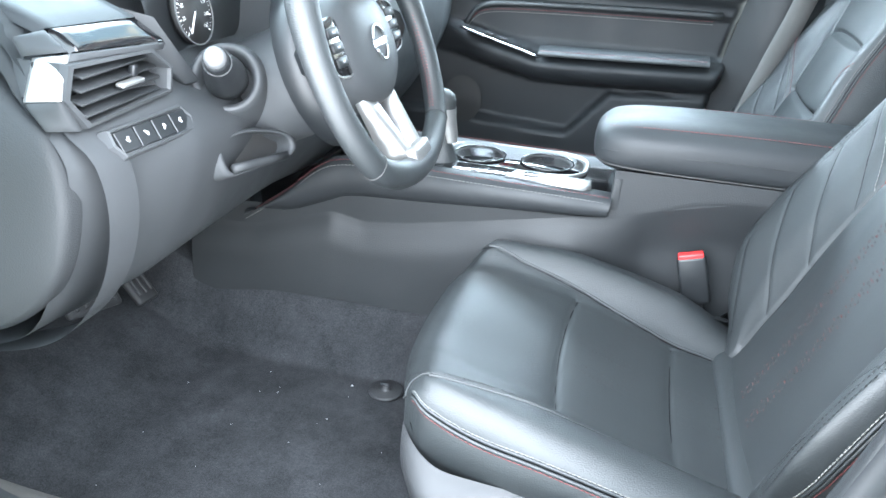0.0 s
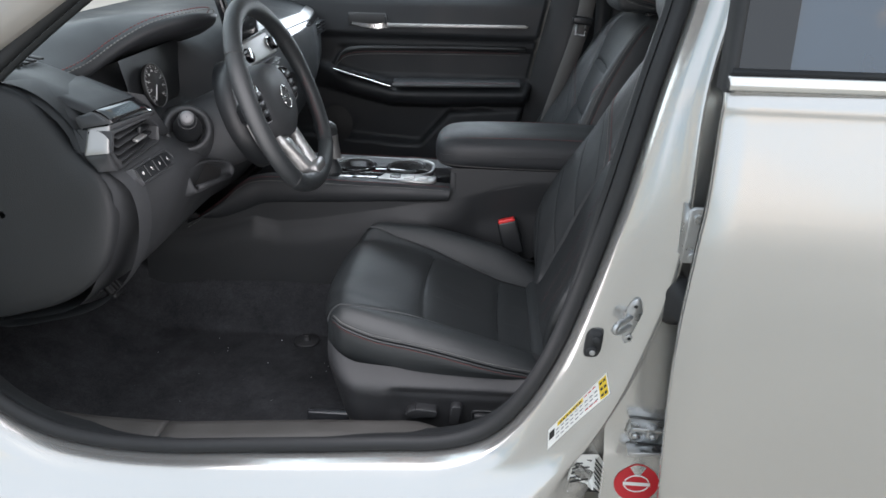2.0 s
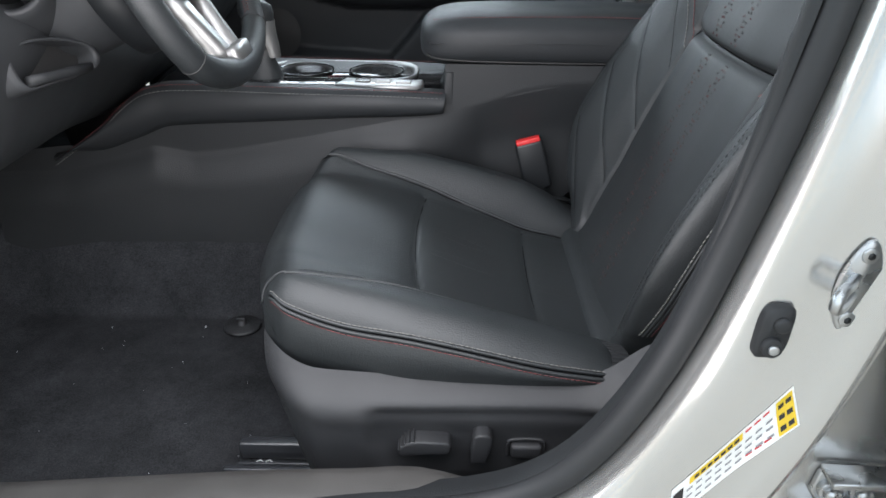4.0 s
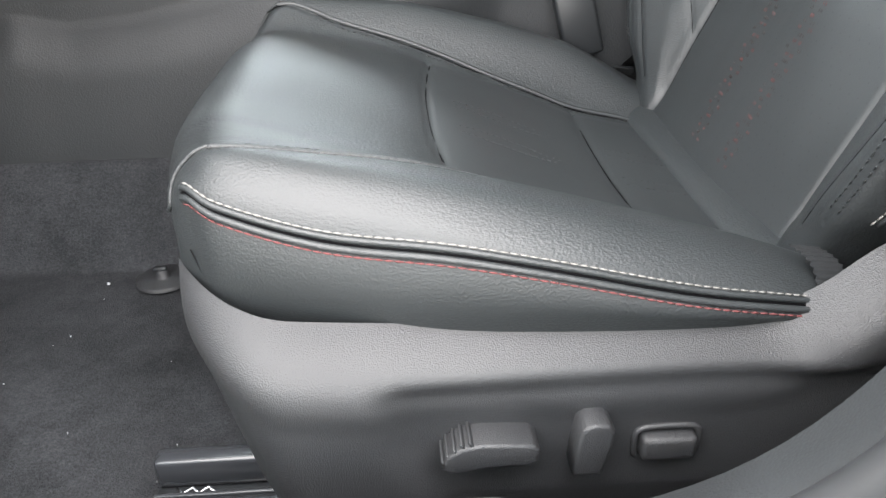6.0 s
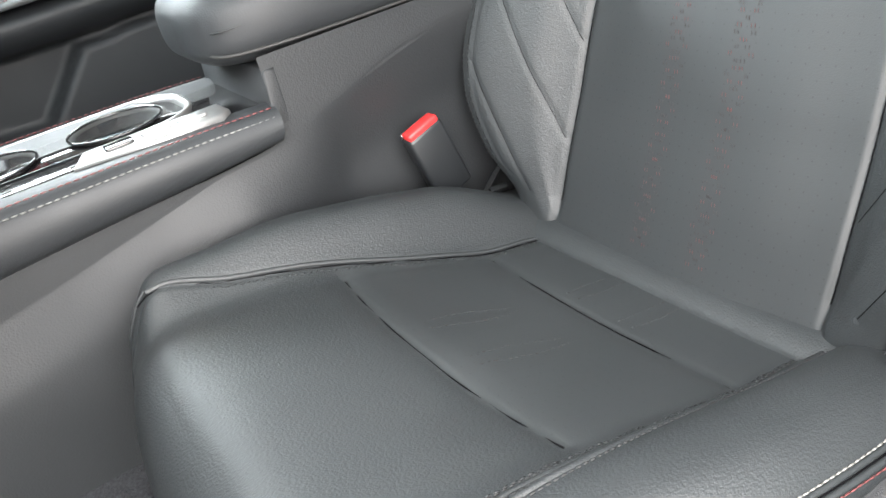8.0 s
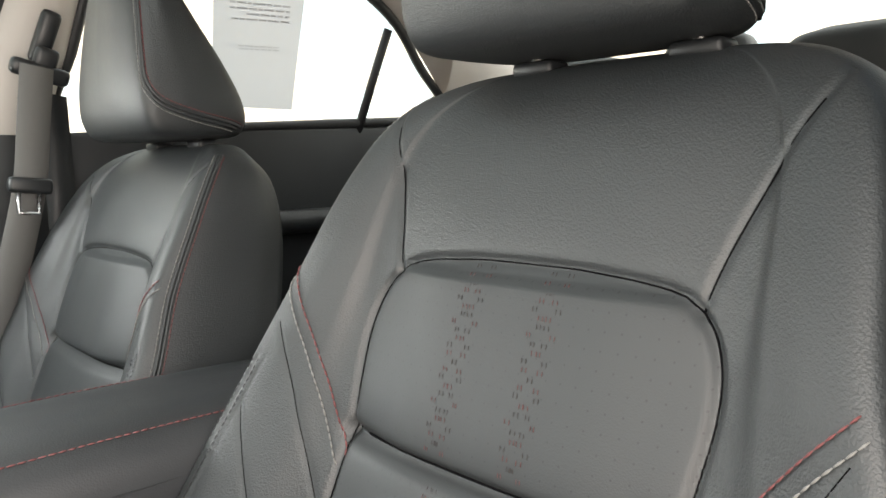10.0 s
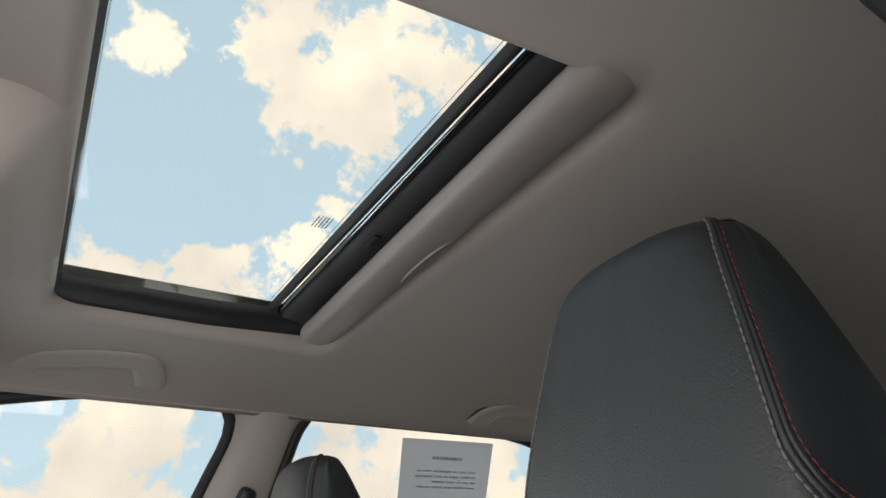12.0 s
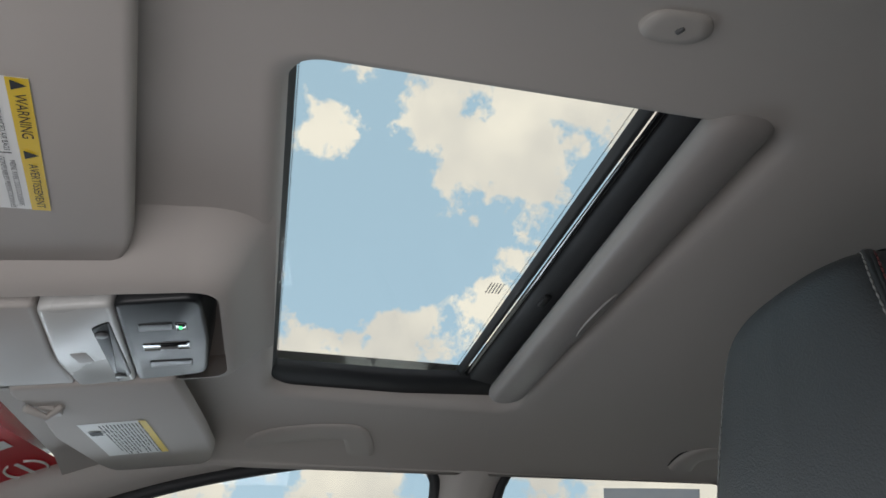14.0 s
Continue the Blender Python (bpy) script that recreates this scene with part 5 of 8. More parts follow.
# tapering leg of the hood beside the vent
leg = [(-0.95, -0.560, 0.972), (-0.790, -0.520, 0.935), (-0.784, -0.446, 0.848), (-0.792, -0.470, 0.846), (-0.800, -0.536, 0.905), (-0.96, -0.590, 0.968)]
bm = bmesh.new()
fa = bm.faces.new([bm.verts.new(p) for p in leg])
ex_ = bmesh.ops.extrude_face_region(bm, geom=[fa])
bmesh.ops.translate(bm, verts=[e for e in ex_["geom"] if isinstance(e, bmesh.types.BMVert)], vec=(-0.05, 0.03, -0.02))
fixn(bm)
bmesh.ops.bevel(bm, geom=bm.edges[:], offset=0.003, segments=2, affect="EDGES", profile=0.5)
part("hood_leg", bm, VINYL, dash, "tapering leg of the instrument hood")
# side vent: silver plate, frame, slats
def loft(name, loops, material, parent, label="", smooth=False, cap=False):
    bm = sheet(loops, close_v=True)
    if cap:
        bm.verts.ensure_lookup_table()
        bm.faces.new([bm.verts[k] for k in range(len(bm.verts) - len(loops[-1]), len(bm.verts))])
    return part(name, fixn(bm), material, parent, label, smooth)


def vent():
    v = thing("air_vent", (-0.79, -0.60, 0.88), "six-sided side air vent with dark slats and satin silver plate", "air vent")
    hexa = [(-0.676, 0.906), (-0.562, 0.903), (-0.531, 0.881), (-0.535, 0.858), (-0.662, 0.851), (-0.686, 0.879)]
    cy, cz = -0.607, 0.879

    def lp(k, x, tilt=0.05):
        return [(x + tilt * (y - cy) + 0.02 * (z - cz), cy + (y - cy) * k, cz + (z - cz) * (2 * k - 1 if k > 1 else k)) for y, z in hexa]
    loft("vent_frame", [lp(1.13, -0.84), lp(1.12, -0.782), lp(1.09, -0.774), lp(1.02, -0.773), lp(1.0, -0.777), lp(0.97, -0.812)], DASH_PLASTIC, v, "dark plastic vent surround")
    part("housing", fixn(sheet([[(-0.812, y, z) for z in (0.846, 0.912)] for y in (-0.69, -0.525)])), INK, v)
    for k in range(4):
        z = 0.8615 + 0.0125 * k
        f0 = (z - 0.851) / 0.055
        y0 = -0.668 - 0.012 * (1 - abs(2 * f0 - 1))
        y1 = -0.540 + 0.004 * (1 - abs(2 * f0 - 1)) - (0.022 * max(0, f0 - 0.55) / 0.45)
        b = rbox((0, 0, 0), (0.020, y1 - y0, 0.0026), 0.0010)
        bmesh.ops.transform(b, matrix=pose(-0.786 + 0.05 * 0.0, (y0 + y1) / 2, z, 0, 14, 2.9), verts=b.verts[:])
        part("slat", b, PLASTIC, v)
    for k in range(10):
        part("vane", rbox((-0.803, -0.665 + 0.0132 * k, 0.879), (0.012, 0.0012, 0.05), 0.0004), DARK_PLASTIC, v)
    part("vent_tab", rbox((-0.772, -0.601, 0.8795), (0.010, 0.040, 0.0045), 0.0018, (0, 12, 2)), SATIN, v, "satin vent tab")
    part("vent_tab", rbox((-0.779, -0.585, 0.8865), (0.008, 0.010, 0.018), 0.0025, (0, 12, 2)), DARK_PLASTIC, v)

    def plate(name, q, material, label, up):
        """Bent plate between four corners, with a rounded rim."""
        a, b, c, d = [Vector(p) for p in q]
        n = Vector(up)
        rows = []
        for f in np.linspace(0, 1, 8):
            l, r = a.lerp(d, f), b.lerp(c, f)
            rim = 0.0035 * (1 - abs(2 * f - 1) ** 6)
            rows.append([l - n * 0.008] + [l.lerp(r, g) + n * (rim * (1 - abs(2 * g - 1) ** 6)) for g in np.linspace(0.02, 0.98, 9)] + [r - n * 0.008])
        part(name, fixn(sheet(rows)), material, v, label)
    plate("silver_plate", ((-0.816, -0.684, 0.915), (-0.782, -0.674, 0.919), (-0.7785, -0.698, 0.880), (-0.818, -0.703, 0.876)), SATIN, "satin silver end plate", (0.35, -0.93, 0.1))
    plate("lower_plate", ((-0.818, -0.703, 0.875), (-0.7785, -0.698, 0.879), (-0.778, -0.680, 0.846), (-0.799, -0.702, 0.849)), DASH_PLASTIC, "dark plate below the silver one", (0.35, -0.93, 0.1))
    plate("silver_blade", ((-0.786, -0.676, 0.9195), (-0.770, -0.532, 0.911), (-0.772, -0.534, 0.903), (-0.7835, -0.680, 0.9115)), DASH_PLASTIC, "dark upper blade of the vent", (0.95, 0, 0.3))
    plate("gloss_blade", ((-0.815, -0.660, 0.938), (-0.800, -0.540, 0.935), (-0.772, -0.531, 0.912), (-0.785, -0.668, 0.9205)), GLOSS_BLACK, "gloss black inlay", (0.7, 0, 0.7))
    plate("blade_tip", ((-0.828, -0.690, 0.934), (-0.815, -0.662, 0.938), (-0.785, -0.670, 0.921), (-0.820, -0.690, 0.917)), DASH_PLASTIC, "dark blade tip", (0.5, -0.5, 0.7))
    plate("top_pad", ((-0.90, -0.660, 0.968), (-0.90, -0.520, 0.966), (-0.800, -0.538, 0.936), (-0.816, -0.664, 0.939)), VINYL, "soft pad above the inlay", (0.3, 0, 0.95))
    # switch row below
    w = thing("switch_panel", (-0.76, -0.59, 0.826), "row of four black dashboard switches with white symbols", "switches")
    o, n = Vector((-0.7575, -0.588, 0.8265)), Vector((0.86, 0.04, 0.50)).normalized()
    uy = Vector((0.04, 1, -0.02)).normalized()
    uz = n.cross(uy).normalized()
    uz = uz if uz.z > 0 else -uz

    def S(a, b, c=0.0):
        return o + uy * a + uz * b + n * c
    loft("bezel", [[S(a, b, c) for a, b in ((-0.064 - e, 0.0115 + e), (0.056, 0.0125 + e), (0.064 + e, 0.0), (0.058, -0.0125 - e), (-0.060, -0.0125 - e), (-0.066 - e, -0.002))] for e, c in ((0.006, -0.010), (0.004, 0.0005), (0.0015, 0.0018), (0.0, 0.0), (0.0, -0.006))], DASH_PLASTIC, w, "grey switch surround")
    for k in range(4):
        a0, a1 = -0.061 + 0.0305 * k, -0.0325 + 0.0305 * k
        b = loft("switch", [[S(a, bb, c) for a, bb in ((a0 + e, 0.011 - e), (a1 - e, 0.011 - e), (a1 - e, -0.012 + e), (a0 + e, -0.012 + e))] for e, c in ((0.0, -0.006), (0.0, 0.0), (0.0010, 0.0008))], DARK_PLASTIC, w, cap=True)
        bm = bmesh.new()
        for q, (ww, hh, oy) in enumerate(((0.0017, 0.0006, 0.0022), (0.0024, 0.0007, 0.0), (0.0015, 0.0006, -0.0022))):
            cx = (a0 + a1) / 2 + (0.001, -0.001, 0.0005)[(q + k) % 3]
            bm.faces.new([bm.verts.new(S(cx + sx * ww, oy + sy * hh, 0.0012)) for sx, sy in ((-1, -1), (1, -1), (1, 1), (-1, 1))])
        part("symbol", bm, WHITE, b, "white symbol")


vent()
# demister slots on the dash top
slot = thing("demister_grille", (-0.97, -0.58, 0.995), "slotted black demister grille in the dash top", "air vent")
for k in range(6):
    part("slot", rbox((-0.985 + 0.0 * k, -0.645 + 0.022 * k, 0.9985), (0.055, 0.012, 0.004), 0.0018, (0, 8, 0)), INK, slot)
# knee panel pocket
pk = thing("coin_pocket", (-0.76, -0.42, 0.75), "small open storage pocket in the lower dashboard", "storage pocket")
pk_n = Vector((0.92, -0.30, 0.25)).normalized()
pk_o = pk_n * 0.013
rim_ = ring([tuple(Vector(q) + pk_o) for q in [(-0.754, -0.473, 0.772), (-0.750, -0.454, 0.781), (-0.738, -0.418, 0.780), (-0.720, -0.373, 0.767), (-0.711, -0.360, 0.750), (-0.713, -0.376, 0.737), (-0.729, -0.425, 0.736), (-0.743, -0.467, 0.737), (-0.750, -0.476, 0.753)]], 48)
pk_c = sum(rim_, Vector()) / len(rim_)
part("pocket_rim", fixn(sheet([[pk_c + (p - pk_c) * k + pk_n * d for p in rim_] for k, d in ((1.35, -0.035), (1.16, -0.006), (1.08, -0.001), (1.0, -0.001), (0.96, -0.006), (0.94, -0.03))], close_v=True)), DASH_PLASTIC, pk, "moulded pocket rim")
part("pocket_floor", fixn(sheet([[pk_c + (p - pk_c) * k - pk_n * 0.029 for p in rim_] for k in (0.97, 0.5, 0.02)], close_v=True)), INK, pk)
part("pocket_lip", tube([Vector(q) + pk_o for q in ((-0.744, -0.470, 0.7435), (-0.735, -0.445, 0.7425), (-0.722, -0.415, 0.742), (-0.711, -0.386, 0.741))], 0.0075, 10, flat=0.8), PLASTIC, pk, "front lip of the pocket")

# ---- steering wheel ----
WC, WA = Vector((-0.596, -0.314, 0.888)), radians(22)
WU, WN, WY = Vector((-math.sin(WA), 0, math.cos(WA))), Vector((math.cos(WA), 0, math.sin(WA))), Vector((0, -1, 0))


def wp(a, b, n=0.0):
    """Wheel plane: a to the driver's right (car's far side), b up, n towards the driver."""
    return WC - WY * a + WU * b + WN * n


wheel = thing("steering_wheel", WC, "black leather steering wheel with satin lower spoke and red cross-stitch", "steering wheel")


def rim(a):
    r = 0.192
    x, y = r * math.cos(a), r * math.sin(a)
    if y < -0.135:
        y = -0.135 + (y + 0.135) * 0.62
    return x, y


ang = np.linspace(0, 2 * math.pi, 96, endpoint=False)
cent = [Vector(wp(*rim(a))) for a in ang]
rows = []
for i, p in enumerate(cent):
    d = (cent[(i + 1) % 96] - cent[i - 1]).normalized()
    o = WN.cross(d).normalized()
    fat = 1.0 + 0.12 * math.exp(-(((math.degrees(ang[i]) - 25 + 180) % 360 - 180) / 16) ** 2) + 0.12 * math.exp(-(((math.degrees(ang[i]) - 155 + 180) % 360 - 180) / 16) ** 2)
    rows.append([p + (o * math.cos(t) * 0.0190 + WN * math.sin(t) * 0.0165) * fat for t in np.linspace(0, 2 * math.pi, 20, endpoint=False)])
part("rim", fixn(sheet(rows, close_u=True, close_v=True)), LEATHER, wheel)
for a0 in (35, 145, 222, 318):
    i = int(a0 / 360 * 96)
    part("rim_seam", tube([p + (p - cent[i]) * 0.01 for p in rows[i]], 0.0010, 5, closed=True), INK, wheel)
for lo, hi in ((-42, 35), (145, 222)):
    bm = bmesh.new()
    for a in np.arange(lo, hi, 1.7):
        x, y = rim(radians(a))
        k = 1 - 0.0185 / math.hypot(x, y)
        x2, y2 = rim(radians(a + 1.2))
        k2 = 1 - 0.0185 / math.hypot(x2, y2)
        for s in (-1, 1):
            stitches([wp(x * k, y * k, 0.001 + s * 0.004), wp(x2 * k2, y2 * k2, 0.001 - s * 0.0005)], 0.0048, 0.001, 0.0007, bm=bm)
    part("cross_stitch", bm, RED_THREAD, wheel, "red cross-stitch")
# airbag cover
hub = []
for f, n in ((1.02, -0.085), (1.05, -0.050), (1.0, -0.022), (0.93, -0.010), (0.8, -0.003), (0.55, 0.002), (0.25, 0.004), (0.02, 0.0045)):
    r = []
    for a in np.linspace(0, 2 * math.pi, 64, endpoint=False):
        c, s = math.cos(a), math.sin(a)
        rx = 0.097 * abs(c) ** 0.75 * (1 if c > 0 else -1)
        ry = 0.077 * abs(s) ** 0.8 * (1 if s > 0 else -1)
        if s < 0:
            rx *= 1 - 0.35 * abs(s) ** 2
        r.append(wp(rx * f, ry * f + 0.004, n))
    hub.append(r)
air = part("airbag_cover", fixn(sheet(hub, close_v=True)), DASH_PLASTIC, wheel, "grained airbag cover")
# badge: a ring and a bar
em = [wp(0.021 * math.cos(a), 0.004 + 0.023 * math.sin(a), 0.0055) for a in np.linspace(radians(18), radians(162), 20)]
part("badge_arc", tube(em, 0.0022, 6), CHROME, air, "chrome badge arc")
part("badge_arc", tube([wp(0.021 * math.cos(a), 0.004 - 0.023 * math.sin(a), 0.0055) for a in np.linspace(radians(18), radians(162), 20)], 0.0022, 6), CHROME, air, "chrome badge arc")
part("badge_bar", sheet([[wp(a, 0.004 + b, 0.0058) for b in (-0.0042, 0.0042)] for a in (-0.025, 0.025)]), CHROME, air, "chrome badge bar")
# spokes with button pods
for s in (-1, 1):
    sp = part("spoke", fixn(sheet([[wp(s * a, b + 0.016, n) for a, b, n in ((x, h, -0.040), (x, h, -0.018 + 0.10 * (x - 0.075)), (x, -h, -0.018 + 0.10 * (x - 0.075)), (x, -h, -0.040))] for x, h in ((0.06, 0.040), (0.09, 0.034), (0.12, 0.026), (0.15, 0.017), (0.160, 0.012))], close_v=True, caps=True)), DARK_PLASTIC, wheel)
    pod = []
    for f, n in ((1.0, -0.020), (1.0, -0.012), (0.94, -0.0095), (0.5, -0.009), (0.03, -0.009)):
        pod.append([wp(s * (0.108 + 0.029 * f * math.copysign(abs(math.cos(a)) ** 0.6, math.cos(a))), 0.018 + (0.036 - 0.010 * math.cos(a)) * f * math.copysign(abs(math.sin(a)) ** 0.7, math.sin(a)), n) for a in np.linspace(0, 2 * math.pi, 36, endpoint=False)])
    pd_ = part("button_pod", fixn(sheet(pod, close_v=True)), GLOSS_BLACK, sp, "gloss black switch pod")
    part("pod_edge", tube([wp(s * (0.108 + 0.0295 * math.copysign(abs(math.cos(a)) ** 0.6, math.cos(a))), 0.018 + (0.0365 - 0.010 * math.cos(a)) * math.copysign(abs(math.sin(a)) ** 0.7, math.sin(a)), -0.0112) for a in np.linspace(-2.2, 1.2, 28)], 0.0011, 6), SATIN, sp, "thin satin edge of the pod")
    for b_ in (0.036, 0.018, 0.0):
        part("button", fixn(sheet([[wp(s * (0.108 + 0.016 * f * math.copysign(abs(math.cos(a)) ** 0.4, math.cos(a))), b_ + 0.0065 * f * math.copysign(abs(math.sin(a)) ** 0.4, math.sin(a)), n) for a in np.linspace(0, 2 * math.pi, 20, endpoint=False)] for f, n in ((1.0, -0.009), (1.0, -0.0068), (0.9, -0.006), (0.03, -0.006))], close_v=True)), DARK_PLASTIC, sp)
        part("symbol", sheet([[wp(s * 0.108 + u, b_ + v, -0.0056) for v in (-0.0014, 0.0014)] for u in (-0.004, 0.004)]), GREY_INK, sp)
# lower spoke: two satin legs joined below
for s in (-1, 1):
    part("lower_spoke", fixn(sheet([[wp(s * (a + w), b, -0.035), wp(s * (a + w), b, -0.012 + k), wp(s * a, b, -0.008 + k), wp(s * a, b, -0.035)] for a, w, b, k in ((0.030, 0.030, -0.050, -0.012), (0.026, 0.026, -0.080, -0.004), (0.022, 0.022, -0.110, 0.004), (0.016, 0.022, -0.140, 0.012), (0.010, 0.024, -0.158, 0.016))], close_v=True, caps=True)), SATIN, wheel, "satin silver lower spoke")
part("spoke_foot", rbox(wp(0, -0.152, 0.004), (0.022, 0.07, 0.026), 0.007, (0, -22, 0)), SATIN, wheel, "satin silver spoke foot")
# column shroud, stalks
col = thing("steering_column", (-0.72, -0.318, 0.84), "black steering column shroud with stalks", "steering column")
part("shroud", fixn(sheet([[WC - WN * (d + 0.036) + (Vector((0, 1, 0)) * math.cos(a) * rx + WU * (math.sin(a) * rz - drop)) for a in np.linspace(0, 2 * math.pi, 32, endpoint=False)] for d, rx, rz, drop in ((0.035, 0.070, 0.062, 0.0), (0.045, 0.082, 0.072, 0.004), (0.09, 0.085, 0.078, 0.01), (0.17, 0.082, 0.078, 0.014), (0.26, 0.10, 0.095, 0.02))], close_v=True, caps=True)), DASH_PLASTIC, col)
part("column_plate", fixn(sheet([[WC - WN * (d + 0.036) + Vector((0, 1, 0)) * math.cos(a) * r * 0.92 + WU * math.sin(a) * r for a in np.linspace(0, 2 * math.pi, 32, endpoint=False)] for d, r in ((0.022, 0.104), (0.024, 0.112), (0.060, 0.114), (0.064, 0.106))], close_v=True, caps=True)), DARK_PLASTIC, col)
A0, A1 = Vector((-0.758, -0.428, 0.850)), Vector((-0.718, -0.522, 0.8975))
ax = (A1 - A0).normalized()
lv = part("indicator_stalk", tube([A0.lerp(A1, f) for f in (0.0, 0.15, 0.3, 0.55, 0.7, 0.86, 0.95)], [0.027, 0.0265, 0.024, 0.020, 0.0172, 0.0148, 0.0138], 24), DARK_PLASTIC, col, "black stalk with pale end")
part("stalk_tip", fixn(sheet([[A1 + ax * d + (ax.orthogonal().normalized() * math.cos(a) + ax.cross(ax.orthogonal().normalized()) * math.sin(a)) * r for a in np.linspace(0, 2 * math.pi, 24, endpoint=False)] for d, r in ((-0.014, 0.0135), (-0.004, 0.0128), (0.002, 0.0112), (0.0048, 0.0075), (0.0055, 0.001))], close_v=True)), TIP_GREY, lv, "grey stalk tip")
part("stalk_ring", tube([A1 - ax * 0.026 + (ax.orthogonal().normalized() * math.cos(a) + ax.cross(ax.orthogonal().normalized()) * math.sin(a)) * 0.0160 for a in np.linspace(0, 2 * math.pi, 24, endpoint=False)], 0.0016, 6, closed=True), PLASTIC, lv, "switch ring with notches")
part("stalk_boot", fixn(sheet([[A0 + ax * d + (ax.orthogonal().normalized() * math.cos(a) + ax.cross(ax.orthogonal().normalized()) * math.sin(a)) * r for a in np.linspace(0, 2 * math.pi, 32, endpoint=False)] for d, r in ((-0.06, 0.060), (-0.005, 0.047), (0.006, 0.043), (0.008, 0.039), (0.002, 0.034), (-0.02, 0.030))], close_v=True)), DASH_PLASTIC, col, "moulded stalk socket")
part("paddle", tube(curve([WC - WN * 0.056 + Vector((0, -0.088, 0)) + WU * 0.062, WC - WN * 0.054 + Vector((0, -0.103, 0)) + WU * 0.020, WC - WN * 0.054 + Vector((0, -0.103, 0)) - WU * 0.030, WC - WN * 0.056 + Vector((0, -0.088, 0)) - WU * 0.066], 16), 0.0024, 6), SATIN, col, "thin satin edge of the paddle")

# ---- centre of the dashboard ----
scr = thing("touch_screen", (-0.78, 0.0, 1.02), "dark upright touch screen on the dashboard", "screen")
part("screen_body", rbox((-0.785, 0.02, 1.025), (0.022, 0.235, 0.145), 0.008, (0, -14, 0)), GLOSS_BLACK, scr)
part("screen_glass", rbox((-0.7735, 0.02, 1.028), (0.002, 0.21, 0.118), 0.001, (0, -14, 0)), GLOSS_BLACK, scr, "unlit glass screen")
clim = thing("climate_panel", (-0.76, 0.0, 0.92), "satin silver climate control panel with two knobs", "control panel")
part("panel", rbox((-0.752, 0.01, 0.928), (0.02, 0.25, 0.058), 0.006, (0, -34, 0)), PANEL_SILVER, clim)
for yy in (-0.09, 0.11):
    kn = part("knob", cyl((-0.738, yy, 0.932), 0.017, 0.024, (0.9, 0, 0.45), 24, 0.003), GLOSS_BLACK, clim, "black knurled knob")
    part("knob_ring", cyl((-0.743, yy, 0.930), 0.019, 0.006, (0.9, 0, 0.45), 24, 0.001), CHROME, kn)
for k in range(5):
    part("button", rbox((-0.746, -0.045 + 0.028 * k, 0.928), (0.005, 0.023, 0.012), 0.0015, (0, -28, 0)), PANEL_SILVER, clim)
cv = thing("centre_vent", (-0.745, 0.0, 0.875), "pair of slatted centre air vents with silver edges", "air vent")
for yy in (-0.055, 0.075):
    part("vent_box", rbox((-0.748, yy, 0.877), (0.014, 0.115, 0.045), 0.004, (0, -22, 0)), INK, cv)
    for k in range(4):
        part("slat", rbox((-0.737 + 0.003 * k, yy, 0.862 + 0.0105 * k), (0.016, 0.108, 0.0022), 0.0008, (0, 12, 0)), SATIN if k == 1 else DARK_PLASTIC, cv)
fv = thing("passenger_vent", (-0.74, 0.62, 0.92), "passenger side air vent with silver blade trim", "air vent")
part("vent_box", rbox((-0.742, 0.61, 0.905), (0.02, 0.12, 0.05), 0.005, (0, -15, 0)), INK, fv)
for k in range(4):
    part("slat", rbox((-0.727, 0.61, 0.889 + 0.011 * k), (0.016, 0.112, 0.0022), 0.0008), DARK_PLASTIC, fv)
bl = part("silver_blade", fixn(sheet([[dash_pt(y, s) + Vector((0.004, 0, 0.002)) for s in np.linspace(18, 22, 5)] for y in np.linspace(0.18, 0.69, 14)])), SATIN, fv, "satin silver blade")
part("blade_inlay", fixn(sheet([[dash_pt(y, s) + Vector((0.005, 0, 0.001)) for s in np.linspace(22.4, 25, 4)] for y in np.linspace(0.20, 0.69, 14)])), GLOSS_BLACK, fv, "gloss black inlay")

# pedals
def pedal(name, c, w, h, ribs, slant):
    """A rubber pad on a steel arm, its face turned back and up, with upright ribs on it."""
    m = pose(*c, 0, -42, 0) @ Matrix.Rotation(radians(slant), 4, "X")
    pd = thing(name, c, "black rubber-faced " + name.replace("_", " ") + " with worn ribs", "pedal")

    def block(size, at, r):
        bm = rbox((0, 0, 0), size, r)
        bmesh.ops.transform(bm, matrix=m @ Matrix.Translation(at), verts=bm.verts[:])
        return bm
    pad = part("pad", block((0.014, w, h), (0, 0, 0), 0.006), RUBBER, pd)
    for k in range(ribs):
        f = (k + 0.5) / ribs - 0.5
        part("rib", block((0.006, 0.42 * w / ribs, h * 0.74), (0.0085, f * w * 0.88, 0), 0.0022), RUBBER, pad)
    part("arm", tube([m @ Vector((-0.006, 0, 0)), m @ Vector((-0.05, 0, 0.06)), m @ Vector((-0.07, 0, 0.24))], 0.008, 8), STEEL, pd)
    return pd, block


brake, brake_block = pedal("brake_pedal", (-1.05, -0.398, 0.466), 0.105, 0.060, 5, -14)
part("tag", brake_block((0.0012, 0.012, 0.024), (0.012, -0.058, 0.004), 0.0), WHITE, brake, "small white tag")
pedal("accelerator_pedal", (-1.075, -0.262, 0.435), 0.050, 0.12, 3, -6)

